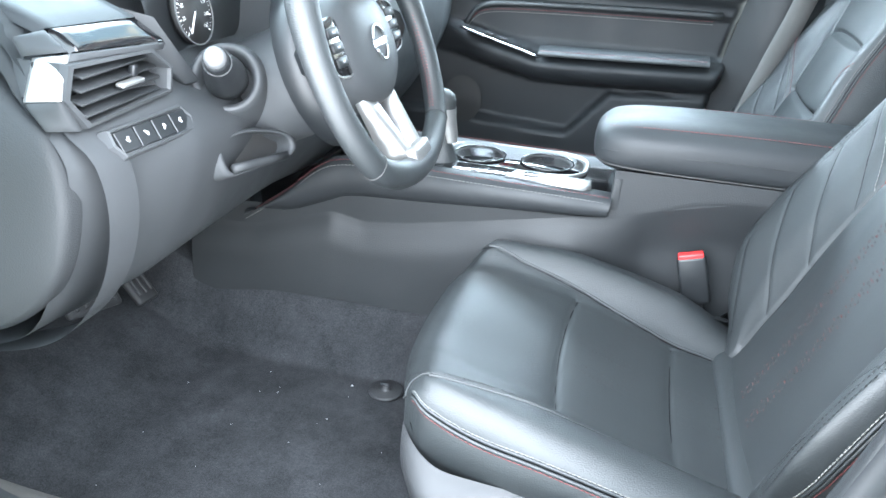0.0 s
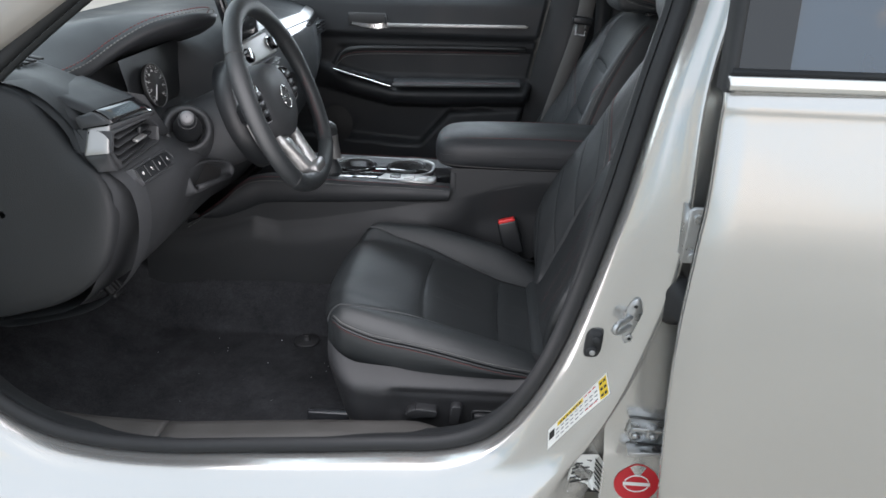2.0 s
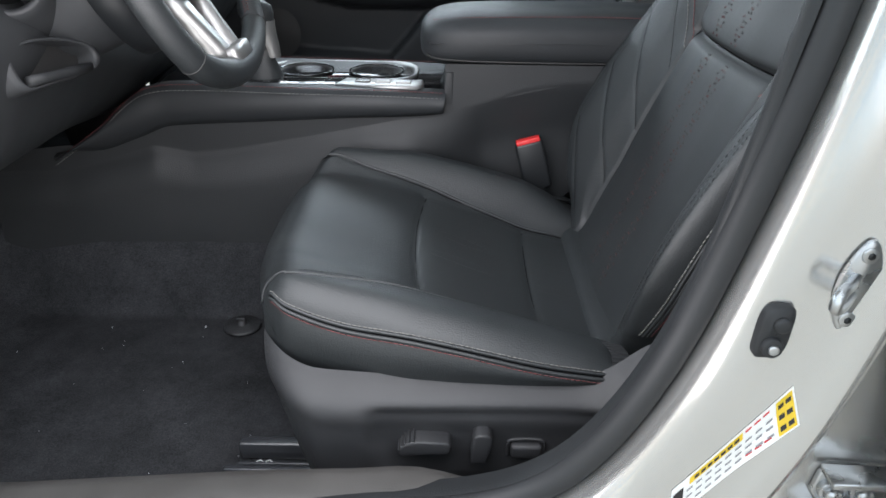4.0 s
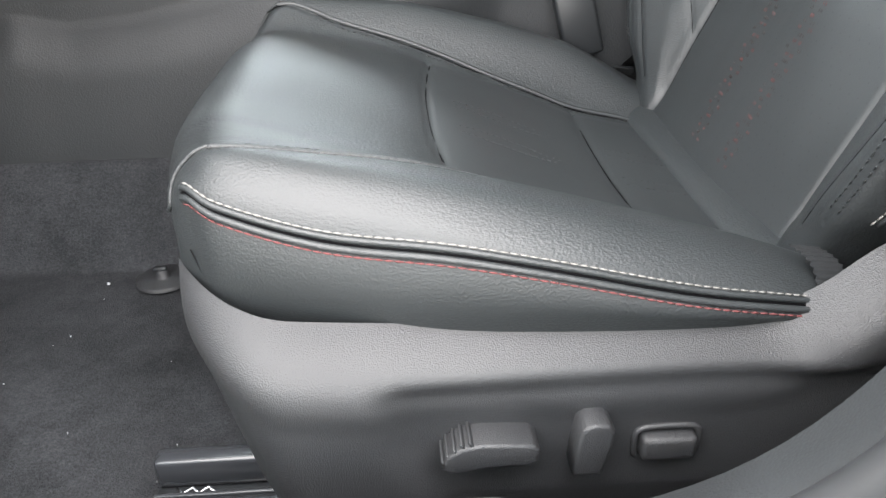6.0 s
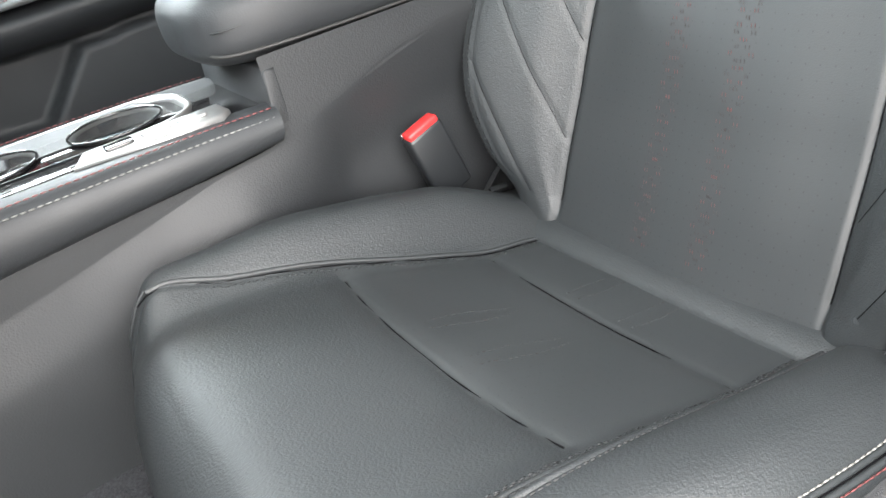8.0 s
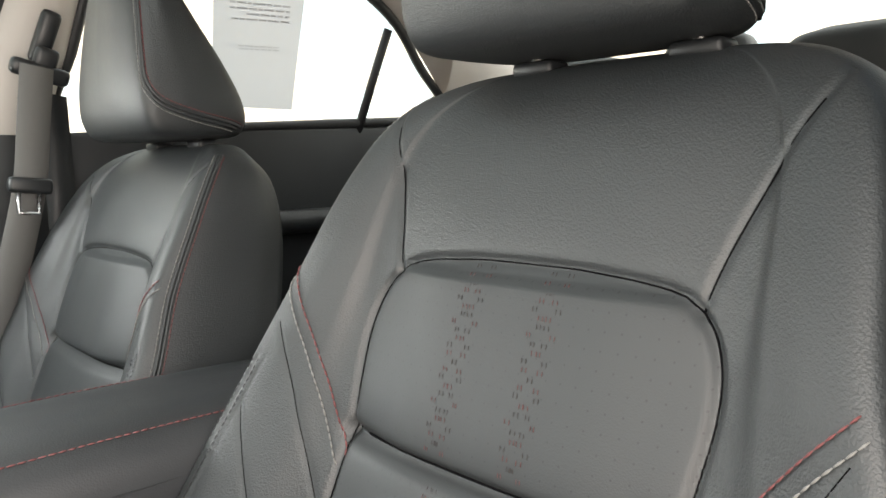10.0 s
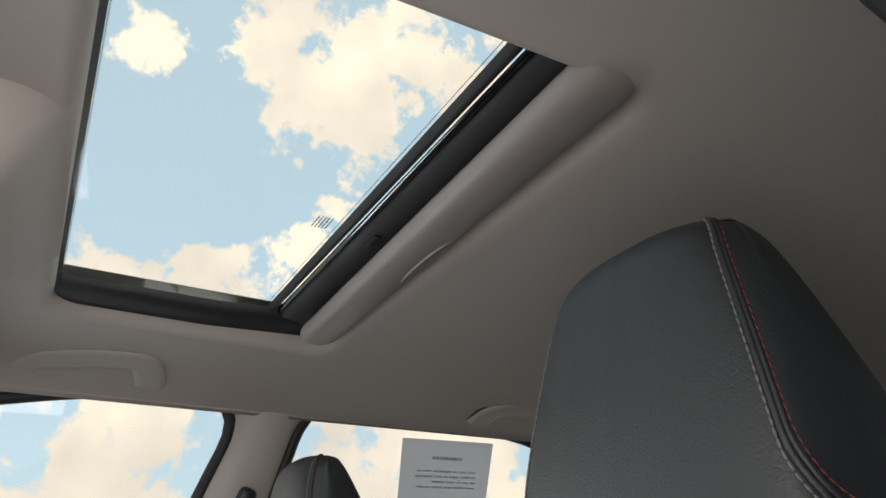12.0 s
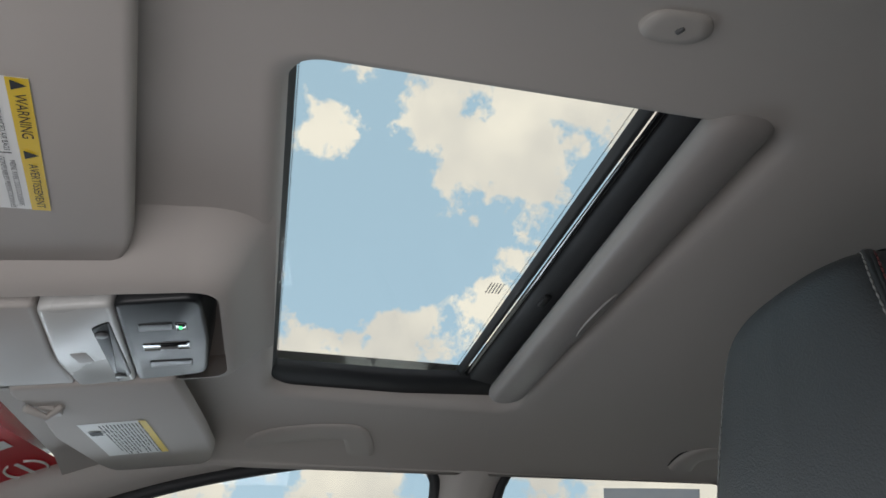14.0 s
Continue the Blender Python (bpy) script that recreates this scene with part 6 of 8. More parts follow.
# ---- centre console ----
con = thing("centre_console", (-0.4, 0, 0.27), "black centre console with padded knee rolls and armrest box", "console", kind="structure")
CON_TOP = [(-1.02, 0.53), (-0.90, 0.546), (-0.826, 0.545), (-0.74, 0.577), (-0.60, 0.588), (-0.45, 0.597), (-0.28, 0.606), (-0.2, 0.630), (-0.058, 0.664), (0.36, 0.668)]
CREASE = [(-1.02, 0.50), (-0.90, 0.50), (-0.75, 0.545), (-0.687, 0.532), (-0.615, 0.540), (-0.467, 0.569), (-0.284, 0.608), (-0.2, 0.632), (-0.058, 0.668), (0.36, 0.67)]
for s in (-1, 1):
    rows = []
    tx = spline(CON_TOP, 120)
    cr = np.array(CREASE)
    for x, zt in tx:
        zc = min(zt - 0.004, np.interp(x, cr[:, 0], cr[:, 1]))
        r = []
        for z in list(np.linspace(zt, zc, 10)) + list(np.linspace(zc, 0.29, 24))[1:]:
            y = 0.105
            if z < zc:
                d = zc - z
                k_ = min(1, max(0, (-0.20 - x) / 0.12))
                y += k_ * (0.020 * min(1, d / 0.05) ** 0.7 + 0.10 * max(0, d - 0.05) * 0.6) - (1 - k_) * 0.020 * min(1, d / 0.08)
            wide = max(0, (-x - 0.72)) * 0.06
            r.append((x, s * (y + wide), z))
        rows.append(r)
    part("side_panel", fixn(sheet(rows)), PLASTIC, con)
    ct = np.array(CON_TOP)
    part("box_side", fixn(sheet([[(x, s * (0.1045 - 0.001 * k), zt + (0.689 - zt) * k / 3) for k in range(4)] for x, zt in [(x, float(np.interp(x, ct[:, 0], ct[:, 1])) - 0.003) for x in np.linspace(-0.263, 0.36, 30)]])), PLASTIC, con)
    # knee roll
    topc = spline([(-0.905, 0.527), (-0.83, 0.580), (-0.775, 0.628), (-0.735, 0.646), (-0.66, 0.650), (-0.50, 0.647), (-0.35, 0.645), (-0.262, 0.642)], 70)
    botc = spline([(-0.905, 0.538), (-0.87, 0.539), (-0.826, 0.541), (-0.765, 0.563), (-0.71, 0.582), (-0.60, 0.588), (-0.45, 0.597), (-0.34, 0.603), (-0.268, 0.608)], 70)
    rows = []
    for (xa, za), (xb, zb) in zip(topc, botc):
        w = 0.106 + 0.12 * max(0, -xa - 0.72)
        r = []
        for f in np.linspace(0, 1, 12):
            bul = 0.016 * (1 - (2 * f - 1) ** 2) ** 0.6
            r.append((xa + (xb - xa) * f, s * (w + bul), za + (zb - za) * f))
        r.insert(0, (xa, s * (w - 0.02), za + 0.002))
        r.insert(0, (xa, s * (w - 0.05), za - 0.006))
        rows.append(r)
    roll = part("knee_roll", fixn(sheet(rows)), VINYL, con, "padded vinyl knee roll")
    l1 = [Vector((x, s * (0.106 + 0.12 * max(0, -x - 0.72) + 0.0110), z - 0.0065)) for x, z in topc]
    l2 = [Vector((x, s * (0.106 + 0.12 * max(0, -x - 0.72) + 0.0035), z + 0.0012)) for x, z in topc]
    part("thread", stitches(l1, 0.0052, 0.0016, 0.0007), WHITE_THREAD, roll, "pale grey thread")
    part("thread", stitches(l2, 0.0052, 0.0016, 0.0007), RED_THREAD, roll, "red thread")
part("deck", rbox((-0.50, 0, 0.630), (0.50, 0.20, 0.02), 0.006), GLOSS_BLACK, con, "gloss black console deck")
part("rear_face", prism([(0.30, 0.27), (0.36, 0.27), (0.36, 0.672), (0.32, 0.672)], "y", -0.12, 0.12, 0.01), PLASTIC, con)
part("box_front", prism([(-0.268, 0.60), (-0.25, 0.60), (-0.25, 0.676), (-0.262, 0.676)], "y", -0.104, 0.104, 0.002), PLASTIC, con)
# cup holders in a satin surround
ch = thing("cup_holder", (-0.44, 0.02, 0.645), "twin cup holder with satin silver surround", "cup holder")
rr = round_rect(-0.575, -0.315, -0.040, 0.088, 0.05, 14)
part("surround", tube([(x, y, 0.6435) for x, y in rr], 0.0065, 8, closed=True, flat=0.6), SATIN, ch, "satin silver surround")
part("tray", prism([(x, y) for x, y in rr], "z", 0.6405, 0.6425), GLOSS_BLACK, ch)
for cx in (-0.51, -0.385):
    part("cup_well", fixn(sheet([[(cx + r * math.cos(a), 0.026 + r * math.sin(a), z) for a in np.linspace(0, 2 * math.pi, 32, endpoint=False)] for r, z in ((0.047, 0.646), (0.044, 0.6455), (0.042, 0.640), (0.040, 0.60), (0.038, 0.57), (0.002, 0.568))], close_v=True)), INK, ch, "black cup well")
    part("well_ring", tube([(cx + 0.0475 * math.cos(a), 0.026 + 0.0475 * math.sin(a), 0.6465) for a in np.linspace(0, 2 * math.pi, 40, endpoint=False)], 0.0018, 6, closed=True), GLOSS_BLACK, ch, "gloss black ring")
part("switch_plate", prism([(-0.445, -0.088), (-0.310, -0.098), (-0.298, -0.085), (-0.300, -0.052), (-0.43, -0.046)], "z", 0.640, 0.651, 0.003), SATIN, ch, "satin silver switch plate")
for k in range(3):
    part("switch", rbox((-0.40 + 0.034 * k, -0.070 - 0.002 * k, 0.652), (0.026, 0.016, 0.004), 0.0015), GLOSS_BLACK if k == 0 else SATIN, ch)
# gear lever
gl = thing("gear_lever", (-0.575, -0.035, 0.645), "gear lever with leather grip and satin silver front", "gear lever")
part("gate", rbox((-0.50, -0.062, 0.645), (0.25, 0.045, 0.008), 0.003), GLOSS_BLACK, gl)
for k in range(7):
    part("gate_mark", rbox((-0.56 + 0.03 * k, -0.075, 0.6495), (0.012, 0.005, 0.0012), 0.0004), WHITE if k % 2 else DARK_PLASTIC, gl)
part("boot", fixn(sheet([[(-0.572 + ox + rx * math.cos(a), -0.035 + ry * math.sin(a), z) for a in np.linspace(0, 2 * math.pi, 24, endpoint=False)] for rx, ry, z, ox in ((0.034, 0.030, 0.648, 0.0), (0.028, 0.024, 0.662, 0.0), (0.018, 0.016, 0.682, 0.002), (0.014, 0.013, 0.70, 0.004))], close_v=True)), LEATHER, gl)
part("grip", fixn(sheet([[(-0.566 + ox + rx * math.cos(a), -0.035 + ry * math.sin(a), z) for a in np.linspace(0, 2 * math.pi, 24, endpoint=False)] for rx, ry, z, ox in ((0.014, 0.014, 0.695, 0.0), (0.019, 0.018, 0.712, -0.002), (0.024, 0.021, 0.735, -0.006), (0.029, 0.023, 0.752, -0.010), (0.028, 0.022, 0.764, -0.012), (0.018, 0.015, 0.771, -0.012), (0.002, 0.002, 0.772, -0.012))], close_v=True)), LEATHER, gl)
part("grip_front", fixn(sheet([[(-0.560 + ox + rx * math.cos(a) * 1.03, -0.035 + ry * math.sin(a) * 1.04, z) for a in np.linspace(-1.7, 0.5, 12)] for rx, ry, z, ox in ((0.013, 0.013, 0.682, 0.006), (0.016, 0.015, 0.70, 0.002), (0.021, 0.019, 0.722, -0.007), (0.026, 0.022, 0.742, -0.013))])), SATIN, gl, "satin silver grip face")
# armrest lid
ar = thing("armrest", (0.0, 0, 0.67), "padded black vinyl centre armrest with red stitching", "armrest")
rows = []
for x, hw, zb, zt in spline([(-0.306, 0.020, 0.706, 0.724), (-0.303, 0.055, 0.694, 0.736), (-0.292, 0.084, 0.684, 0.748), (-0.27, 0.101, 0.677, 0.758), (-0.22, 0.110, 0.674, 0.764), (-0.1, 0.112, 0.674, 0.767), (0.1, 0.110, 0.674, 0.766), (0.25, 0.104, 0.674, 0.758), (0.28, 0.09, 0.68, 0.74)], 70):
    r = []
    for a in np.linspace(0, 2 * math.pi, 44, endpoint=False):
        c, s = math.cos(a), math.sin(a)
        r.append((x, 0.93 * hw * math.copysign(abs(c) ** 0.55, c), (zb + zt) / 2 + (zt - zb) / 2 * math.copysign(abs(s) ** 0.72, s)))
    rows.append(r)
lid = part("lid", fixn(sheet(rows, close_v=True, caps=True)), VINYL, ar)
for s in (-1, 1):
    part("thread", stitches(curve([(-0.293, 0, 0.7475), (-0.288, s * 0.04, 0.7475), (-0.272, s * 0.066, 0.7525), (-0.20, s * 0.078, 0.7580), (0.0, s * 0.079, 0.7610), (0.25, s * 0.075, 0.753)], 60), 0.006, 0.0012, 0.0007), RED_THREAD, lid, "red thread")
    part("lid_seam", tube(curve([(-0.302, s * 0.04, 0.716), (-0.292, s * 0.075, 0.717), (-0.262, s * 0.0955, 0.719), (-0.1, s * 0.1040, 0.722), (0.25, s * 0.0970, 0.72)], 40), 0.0010, 6), DARK_PLASTIC, lid)
    part("lid_seam", tube(curve([(-0.298, s * 0.045, 0.700), (-0.27, s * 0.090, 0.694), (-0.1, s * 0.1005, 0.692), (0.25, s * 0.0945, 0.692)], 40), 0.0018, 6), INK, lid)


# seat belt buckles
def buckle(x, y, lean, label):
    b = thing("seatbelt_buckle", (x, y, 0.42), label, "belt buckle", group="front belt buckles")
    m = pose(x, y, 0.527, 0, lean, 0)
    bm = rbox((0, 0, 0), (0.046, 0.020, 0.085), 0.005)
    bmesh.ops.transform(bm, matrix=m, verts=bm.verts[:])
    body_ = part("buckle_body", bm, DARK_PLASTIC, b)
    bm = rbox((0, 0, 0.043), (0.040, 0.0165, 0.010), 0.0025)
    bmesh.ops.transform(bm, matrix=m, verts=bm.verts[:])
    part("release_button", bm, RED, body_, "red release button")
    bm = rbox((0, 0.0095, 0.040), (0.040, 0.004, 0.012), 0.001)
    bmesh.ops.transform(bm, matrix=m, verts=bm.verts[:])
    part("buckle_slot", bm, STEEL, body_)
    bm = rbox((0, 0, -0.085), (0.020, 0.010, 0.10), 0.003)
    bmesh.ops.transform(bm, matrix=m, verts=bm.verts[:])
    part("stalk", bm, DARK_PLASTIC, b)


buckle(-0.113, -0.120, -16, "black seat belt buckle with red button beside the console")
buckle(-0.113, 0.120, -16, "black seat belt buckle with red button beside the console")


# ---- passenger door, closed ----
def smooth(a, b, t):
    t = min(1, max(0, (t - a) / (b - a)))
    return t * t * (3 - 2 * t)


pd = thing("passenger_door", (-0.45, 0.72, 0.3), "black inner panel of the closed passenger door with silver strip", "car door")
ARM = [(-0.80, 0.760), (-0.71, 0.750), (-0.60, 0.722), (-0.50, 0.700), (-0.40, 0.700), (-0.20, 0.706), (-0.02, 0.712)]


def door_y(x, z):
    y = 0.712 - 0.022 * smooth(0.862, 0.885, z) + 0.02 * smooth(0.97, 1.03, z)
    y += 0.010 * smooth(-0.70, -0.67, x) * (1 - smooth(0.83, 0.842, z)) * smooth(0.735, 0.75, z)
    za = np.interp(x, [p[0] for p in ARM], [p[1] for p in ARM])
    d = (z - za) / (0.028 if z > za else 0.055)
    y -= 0.085 * smooth(-0.80, -0.62, x) * max(0, 1 - d * d) ** 0.6 if abs(d) < 1 else 0
    zp = np.interp(x, [-0.80, -0.50, -0.41, -0.31, -0.05], [0.55, 0.53, 0.526, 0.640, 0.662])
    y -= 0.045 * smooth(zp + 0.004, zp - 0.012, z)
    return y


rows = []
for f in np.linspace(0, 1, 110):
    r = []
    for z in np.linspace(0.29, 1.035, 100):
        x1 = -0.075 + (z - 0.565) * 0.186
        x = -1.05 + (x1 + 1.05) * f
        r.append((x, door_y(x, z) + 0.04 * smooth(0.985, 1.0, f), z))
    rows.append(r)
inner = part("door_panel", fixn(sheet(rows)), VINYL, pd)
part("door_shell", prism([(-1.06, 0.27), (-0.09, 0.27), (0.02, 1.03), (-1.06, 1.03)], "y", 0.757, 0.82, 0.01), PAINT, pd, "silver outer skin")
part("chrome_strip", prism([(-0.515, 0.9035), (-0.072, 0.9115), (-0.066, 0.917), (-0.078, 0.9215), (-0.515, 0.9150)], "y", 0.676, 0.694, 0.002), SATIN, pd, "satin silver door strip")
hd = part("door_handle", fixn(sheet([[(x, 0.688 - 0.012 * math.sin(math.pi * f), z + dz) for dz in (-h, -h * 0.5, h * 0.5, h)] for f, x, z, h in ((0, -0.645, 0.915, 0.003), (0.25, -0.60, 0.908, 0.006), (0.55, -0.555, 0.905, 0.007), (0.8, -0.53, 0.908, 0.008), (1, -0.512, 0.909, 0.009))])), CHROME, pd, "chrome inner door handle")
part("handle_recess", rbox((-0.585, 0.692, 0.925), (0.125, 0.012, 0.042), 0.005), INK, pd)
part("lock_lever", rbox((-0.525, 0.684, 0.925), (0.007, 0.010, 0.024), 0.002), DARK_PLASTIC, pd)
sp = part("switch_bezel", fixn(sheet([[(x, 0.640 + dy, z + 0.030 - 0.06 * (dy - 0.0))for dy in (-0.012, 0.01, 0.035, 0.06)] for x, z in ((-0.69, 0.742), (-0.64, 0.728), (-0.58, 0.714), (-0.50, 0.698))])), GLOSS_BLACK, pd, "gloss black window switch panel")
part("bezel_edge", tube(curve([(-0.70, 0.640, 0.775), (-0.64, 0.630, 0.760), (-0.57, 0.626, 0.742), (-0.495, 0.624, 0.722)], 20), 0.0035, 6), CHROME, pd, "chrome bezel edge")
for k in range(2):
    part("window_switch", rbox((-0.625 + 0.035 * k, 0.648, 0.762 - 0.009 * k), (0.022, 0.014, 0.010), 0.003, (0, 14, 0)), DARK_PLASTIC, sp)
pad = part("armrest_pad", fixn(sheet([[(x, 0.66 + 0.045 * math.cos(a) * -1, 0.728 + (x + 0.5) * 0.028 + 0.014 * math.sin(a)) for a in np.linspace(-0.3, math.pi, 14)] for x in np.linspace(-0.495, -0.085, 30)])), LEATHER, pd, "padded armrest")
part("thread", stitches([(x, 0.6205, 0.737 + (x + 0.5) * 0.028) for x in np.linspace(-0.49, -0.09, 30)], 0.006, 0.002, 0.0009), RED_THREAD, pad, "red thread")
for dz, mt in ((0.0, RED_THREAD), (-0.007, WHITE_THREAD)):
    ln = curve([(-0.70, 0.700, 0.768 + dz), (-0.675, 0.698, 0.800 + dz), (-0.64, 0.698, 0.815 + dz), (-0.55, 0.698, 0.822 + dz), (-0.30, 0.698, 0.828 + dz), (-0.085, 0.698, 0.831 + dz)], 50)
    part("thread", stitches(ln, 0.006, 0.002, 0.0009), mt, pd, "thread along the door insert")
part("roll", tube(curve([(-0.70, 0.704, 0.775), (-0.675, 0.702, 0.812), (-0.64, 0.702, 0.828), (-0.55, 0.702, 0.835), (-0.30, 0.702, 0.842), (-0.07, 0.702, 0.845)], 40), 0.008, 8), LEATHER, pd)
part("pull_cup", rbox((-0.40, 0.690, 0.735), (0.16, 0.03, 0.012), 0.004), INK, pd)
part("speaker_grille", fixn(sheet([[(-0.69 + r * math.cos(a) * 0.85, 0.665 - 0.004 * (1 - r / 0.06), 0.585 + r * math.sin(a)) for a in np.linspace(0, 2 * math.pi, 36, endpoint=False)] for r in (0.062, 0.058, 0.054, 0.03, 0.002)], close_v=True)), INK, pd, "round speaker grille")

# far centre pillar lower trim
part("pillar_lower", fixn(sheet([[(x0 + (x1 - x0) * f, 0.70 - 0.035 * math.sin(math.pi * f) + 0.02 * (1.04 - z) * 0, z) for f in np.linspace(0, 1, 9)] for x0, x1, z in ((-0.10, 0.17, 0.45), (-0.085, 0.165, 0.57), (-0.06, 0.165, 0.70), (-0.03, 0.17, 0.85), (0.0, 0.175, 1.0), (0.008, 0.178, 1.035))])), PLASTIC, far, "dark plastic lower pillar trim")


# ---- seat belt on the far pillar ----
belt = thing("seat_belt", (0.11, 0.58, 0.9), "grey seat belt with black guide hanging at the pillar", "seat belt")
part("height_slider", rbox((0.140, 0.612, 1.185), (0.030, 0.022, 0.085), 0.008, (18, 16, 0)), DARK_PLASTIC, belt, "black height adjuster")
gd = pose(0.122, 0.588, 1.128, 14, 14, 0)
for nm, c, sz in (("guide", (0, 0, 0), (0.086, 0.022, 0.026)), ("guide_neck", (0.004, 0.002, 0.022), (0.036, 0.018, 0.034))):
    bm = rbox(c, sz, 0.0085, seg=3)
    bmesh.ops.transform(bm, matrix=gd, verts=bm.verts[:])
    part(nm, bm, DARK_PLASTIC, belt, "black belt guide loop")


def webbing(pts, w, n=26):
    c = spline(pts, n)
    rows = []
    for x, y, z in c:
        rows.append([(x - w / 2, y - 0.001, z + 0.004), (x, y - 0.002, z), (x + w / 2, y, z - 0.004), (x + w / 2, y + 0.002, z - 0.004), (x, y, z), (x - w / 2, y + 0.001, z + 0.004)])
    return fixn(sheet(rows, close_v=True))


part("webbing", webbing([(0.115, 0.575, 1.135), (0.105, 0.578, 1.05), (0.095, 0.582, 0.96), (0.075, 0.59, 0.87), (0.045, 0.60, 0.76), (0.01, 0.61, 0.62), (-0.01, 0.62, 0.45)], 0.047), BELT, belt)
tg = part("tongue", rbox((0.092, 0.574, 0.955), (0.062, 0.020, 0.024), 0.006, (0, 6, 0)), DARK_PLASTIC, belt, "black belt tongue")
part("tongue_blade", tube([(0.074, 0.570, 0.945), (0.072, 0.568, 0.915), (0.100, 0.568, 0.912), (0.102, 0.570, 0.942)], 0.0032, 6), STEEL, tg, "bare steel blade")
part("belt_back", webbing([(0.150, 0.635, 1.10), (0.160, 0.66, 1.0), (0.165, 0.67, 0.85), (0.165, 0.675, 0.6)], 0.047), DARK_PLASTIC, belt)

# ---- rear bench ----
bench = thing("rear_seat", (0.95, 0, 0.3), "black leather rear bench seat with low headrests", "car seat")
rows = []
for v in np.linspace(-0.66, 0.66, 60):
    side = abs(abs(v) - 0.33)
    bulge = 0.02 * (1 - min(1, side / 0.3) ** 2)
    rows.append([(0.86 - bulge, v, 0.46), (0.90 - bulge, v, 0.60), (0.96 - bulge, v, 0.80), (1.00 - bulge, v, 0.93), (1.03 - bulge, v, 1.03), (1.05, v, 1.085), (1.085, v, 1.103), (1.13, v, 1.09), (1.15, v, 0.46)])
part("backrest", fixn(sheet(rows, close_v=True, caps=True)), LEATHER, bench)
rows = []
for v in np.linspace(-0.66, 0.66, 50):
    rows.append([(0.46, v, 0.30), (0.44, v, 0.42), (0.47, v, 0.475), (0.60, v, 0.48), (0.80, v, 0.46), (0.92, v, 0.45), (0.92, v, 0.30)])
part("cushion", fixn(sheet(rows, close_v=True, caps=True)), LEATHER, bench)
for yy, w, h in ((-0.30, 0.175, 0.19), (-0.01, 0.10, 0.205), (0.30, 0.175, 0.19)):
    rows = []
    for z, k, t in spline([(1.045, 0.82, 0.06), (1.055, 0.98, 0.09), (1.07, 1.0, 0.10), (0.99 + h * 0.7, 0.95, 0.085), (0.99 + h * 0.95, 0.80, 0.06), (0.99 + h * 1.03, 0.5, 0.03)], 24):
        rows.append([(1.09 + t / 2 * math.copysign(abs(math.cos(a)) ** 0.6, math.cos(a)), yy + w * k * math.copysign(abs(math.sin(a)) ** 0.5, math.sin(a)), z) for a in np.linspace(0, 2 * math.pi, 36, endpoint=False)])
    part("headrest", fixn(sheet(rows, close_v=True, caps=True)), LEATHER, bench)
part("lower_rear_trim", rbox((0.62, 0.665, 0.86), (0.90, 0.05, 0.05), 0.02), LEATHER, far, "padded rear door armrest")

# ---- sunroof ----
sr = thing("sunroof", (0, 0, 1.43), "glass sunroof with black seals and grey sliding shade", "sunroof", kind="structure")


def srz(x):
    return 1.446 + 0.09 * x


g = part("pane", fixn(sheet([[(x, y, srz(x) + 0.004 - 0.012 * (y / 0.4) ** 2) for x in np.linspace(-0.20, 0.092, 6)] for y in np.linspace(-0.40, 0.40, 12)])), ROOF_GLASS, sr, "sunroof glass")
g.visible_shadow = False
FR_Y = 0.330
part("front_seal", fixn(sheet([[(x, y, z) for x, z in ((-0.205, 1.414), (-0.204, 1.424), (-0.202, 1.427), (-0.199, 1.432), (-0.196, 1.436))] for y in np.linspace(-0.41, 0.41, 20)])), RUBBER, sr, "black front seal")
for s, o in ((-1, 0.048), (1, 0.0)):
    part("side_channel", fixn(sheet([[(x, s * (y + o), z + 0.05 * max(0, x)) for y, z in ((0.400, 1.416), (0.396, 1.418), (0.375, 1.422), (0.345, 1.424), (FR_Y + 0.004, 1.430), (FR_Y, 1.434), (FR_Y - 0.002, 1.442))] for x in np.linspace(-0.21, 0.20, 20)])), RUBBER, sr, "black slide channel")
part("rear_seal", fixn(sheet([[(x, y, z) for x, z in ((0.080, 1.450), (0.083, 1.442), (0.088, 1.440), (0.092, 1.446))] for y in np.linspace(-0.40, 0.40, 12)])), RUBBER, sr)
part("seal_strip", fixn(sheet([[(x, y, z) for x, z in ((0.0925, 1.444), (0.095, 1.440), (0.098, 1.440), (0.100, 1.444))] for y in np.linspace(-0.37, 0.345, 12)])), GLOSS_BLACK, sr, "gloss black strip")
part("rear_channel", fixn(sheet([[(x, y, z) for x, z in ((0.100, 1.445), (0.103, 1.436), (0.125, 1.434), (0.150, 1.432), (0.16, 1.46))] for y in np.linspace(-0.40, 0.40, 12)])), RUBBER, sr, "black channel")
part("catch", rbox((0.116, 0.02, 1.433), (0.008, 0.03, 0.004), 0.001), DARK_PLASTIC, sr)
rows = []
cap_ = [(1 - math.cos(a), math.sin(a) ** 0.8) for a in np.linspace(0.03, math.pi / 2, 10)]
for y, k in [(-0.388 + 0.026 * c, k) for c, k in cap_] + [(0.325 - 0.026 * c, k) for c, k in cap_[::-1]]:
    r = []
    xc = 0.1475 + 0.024 * y
    for a in np.linspace(0, 2 * math.pi, 32, endpoint=False):
        c, s = math.cos(a), math.sin(a)
        r.append((xc + 0.031 * k * math.copysign(abs(c) ** 0.85, c), y, 1.4130 + 0.020 * k * s + 0.006 * c * k))
    rows.append(r)
shade = part("sun_shade", fixn(sheet(rows, close_v=True, caps=True)), SHADE_GREY, sr, "rolled edge of the grey sun shade")
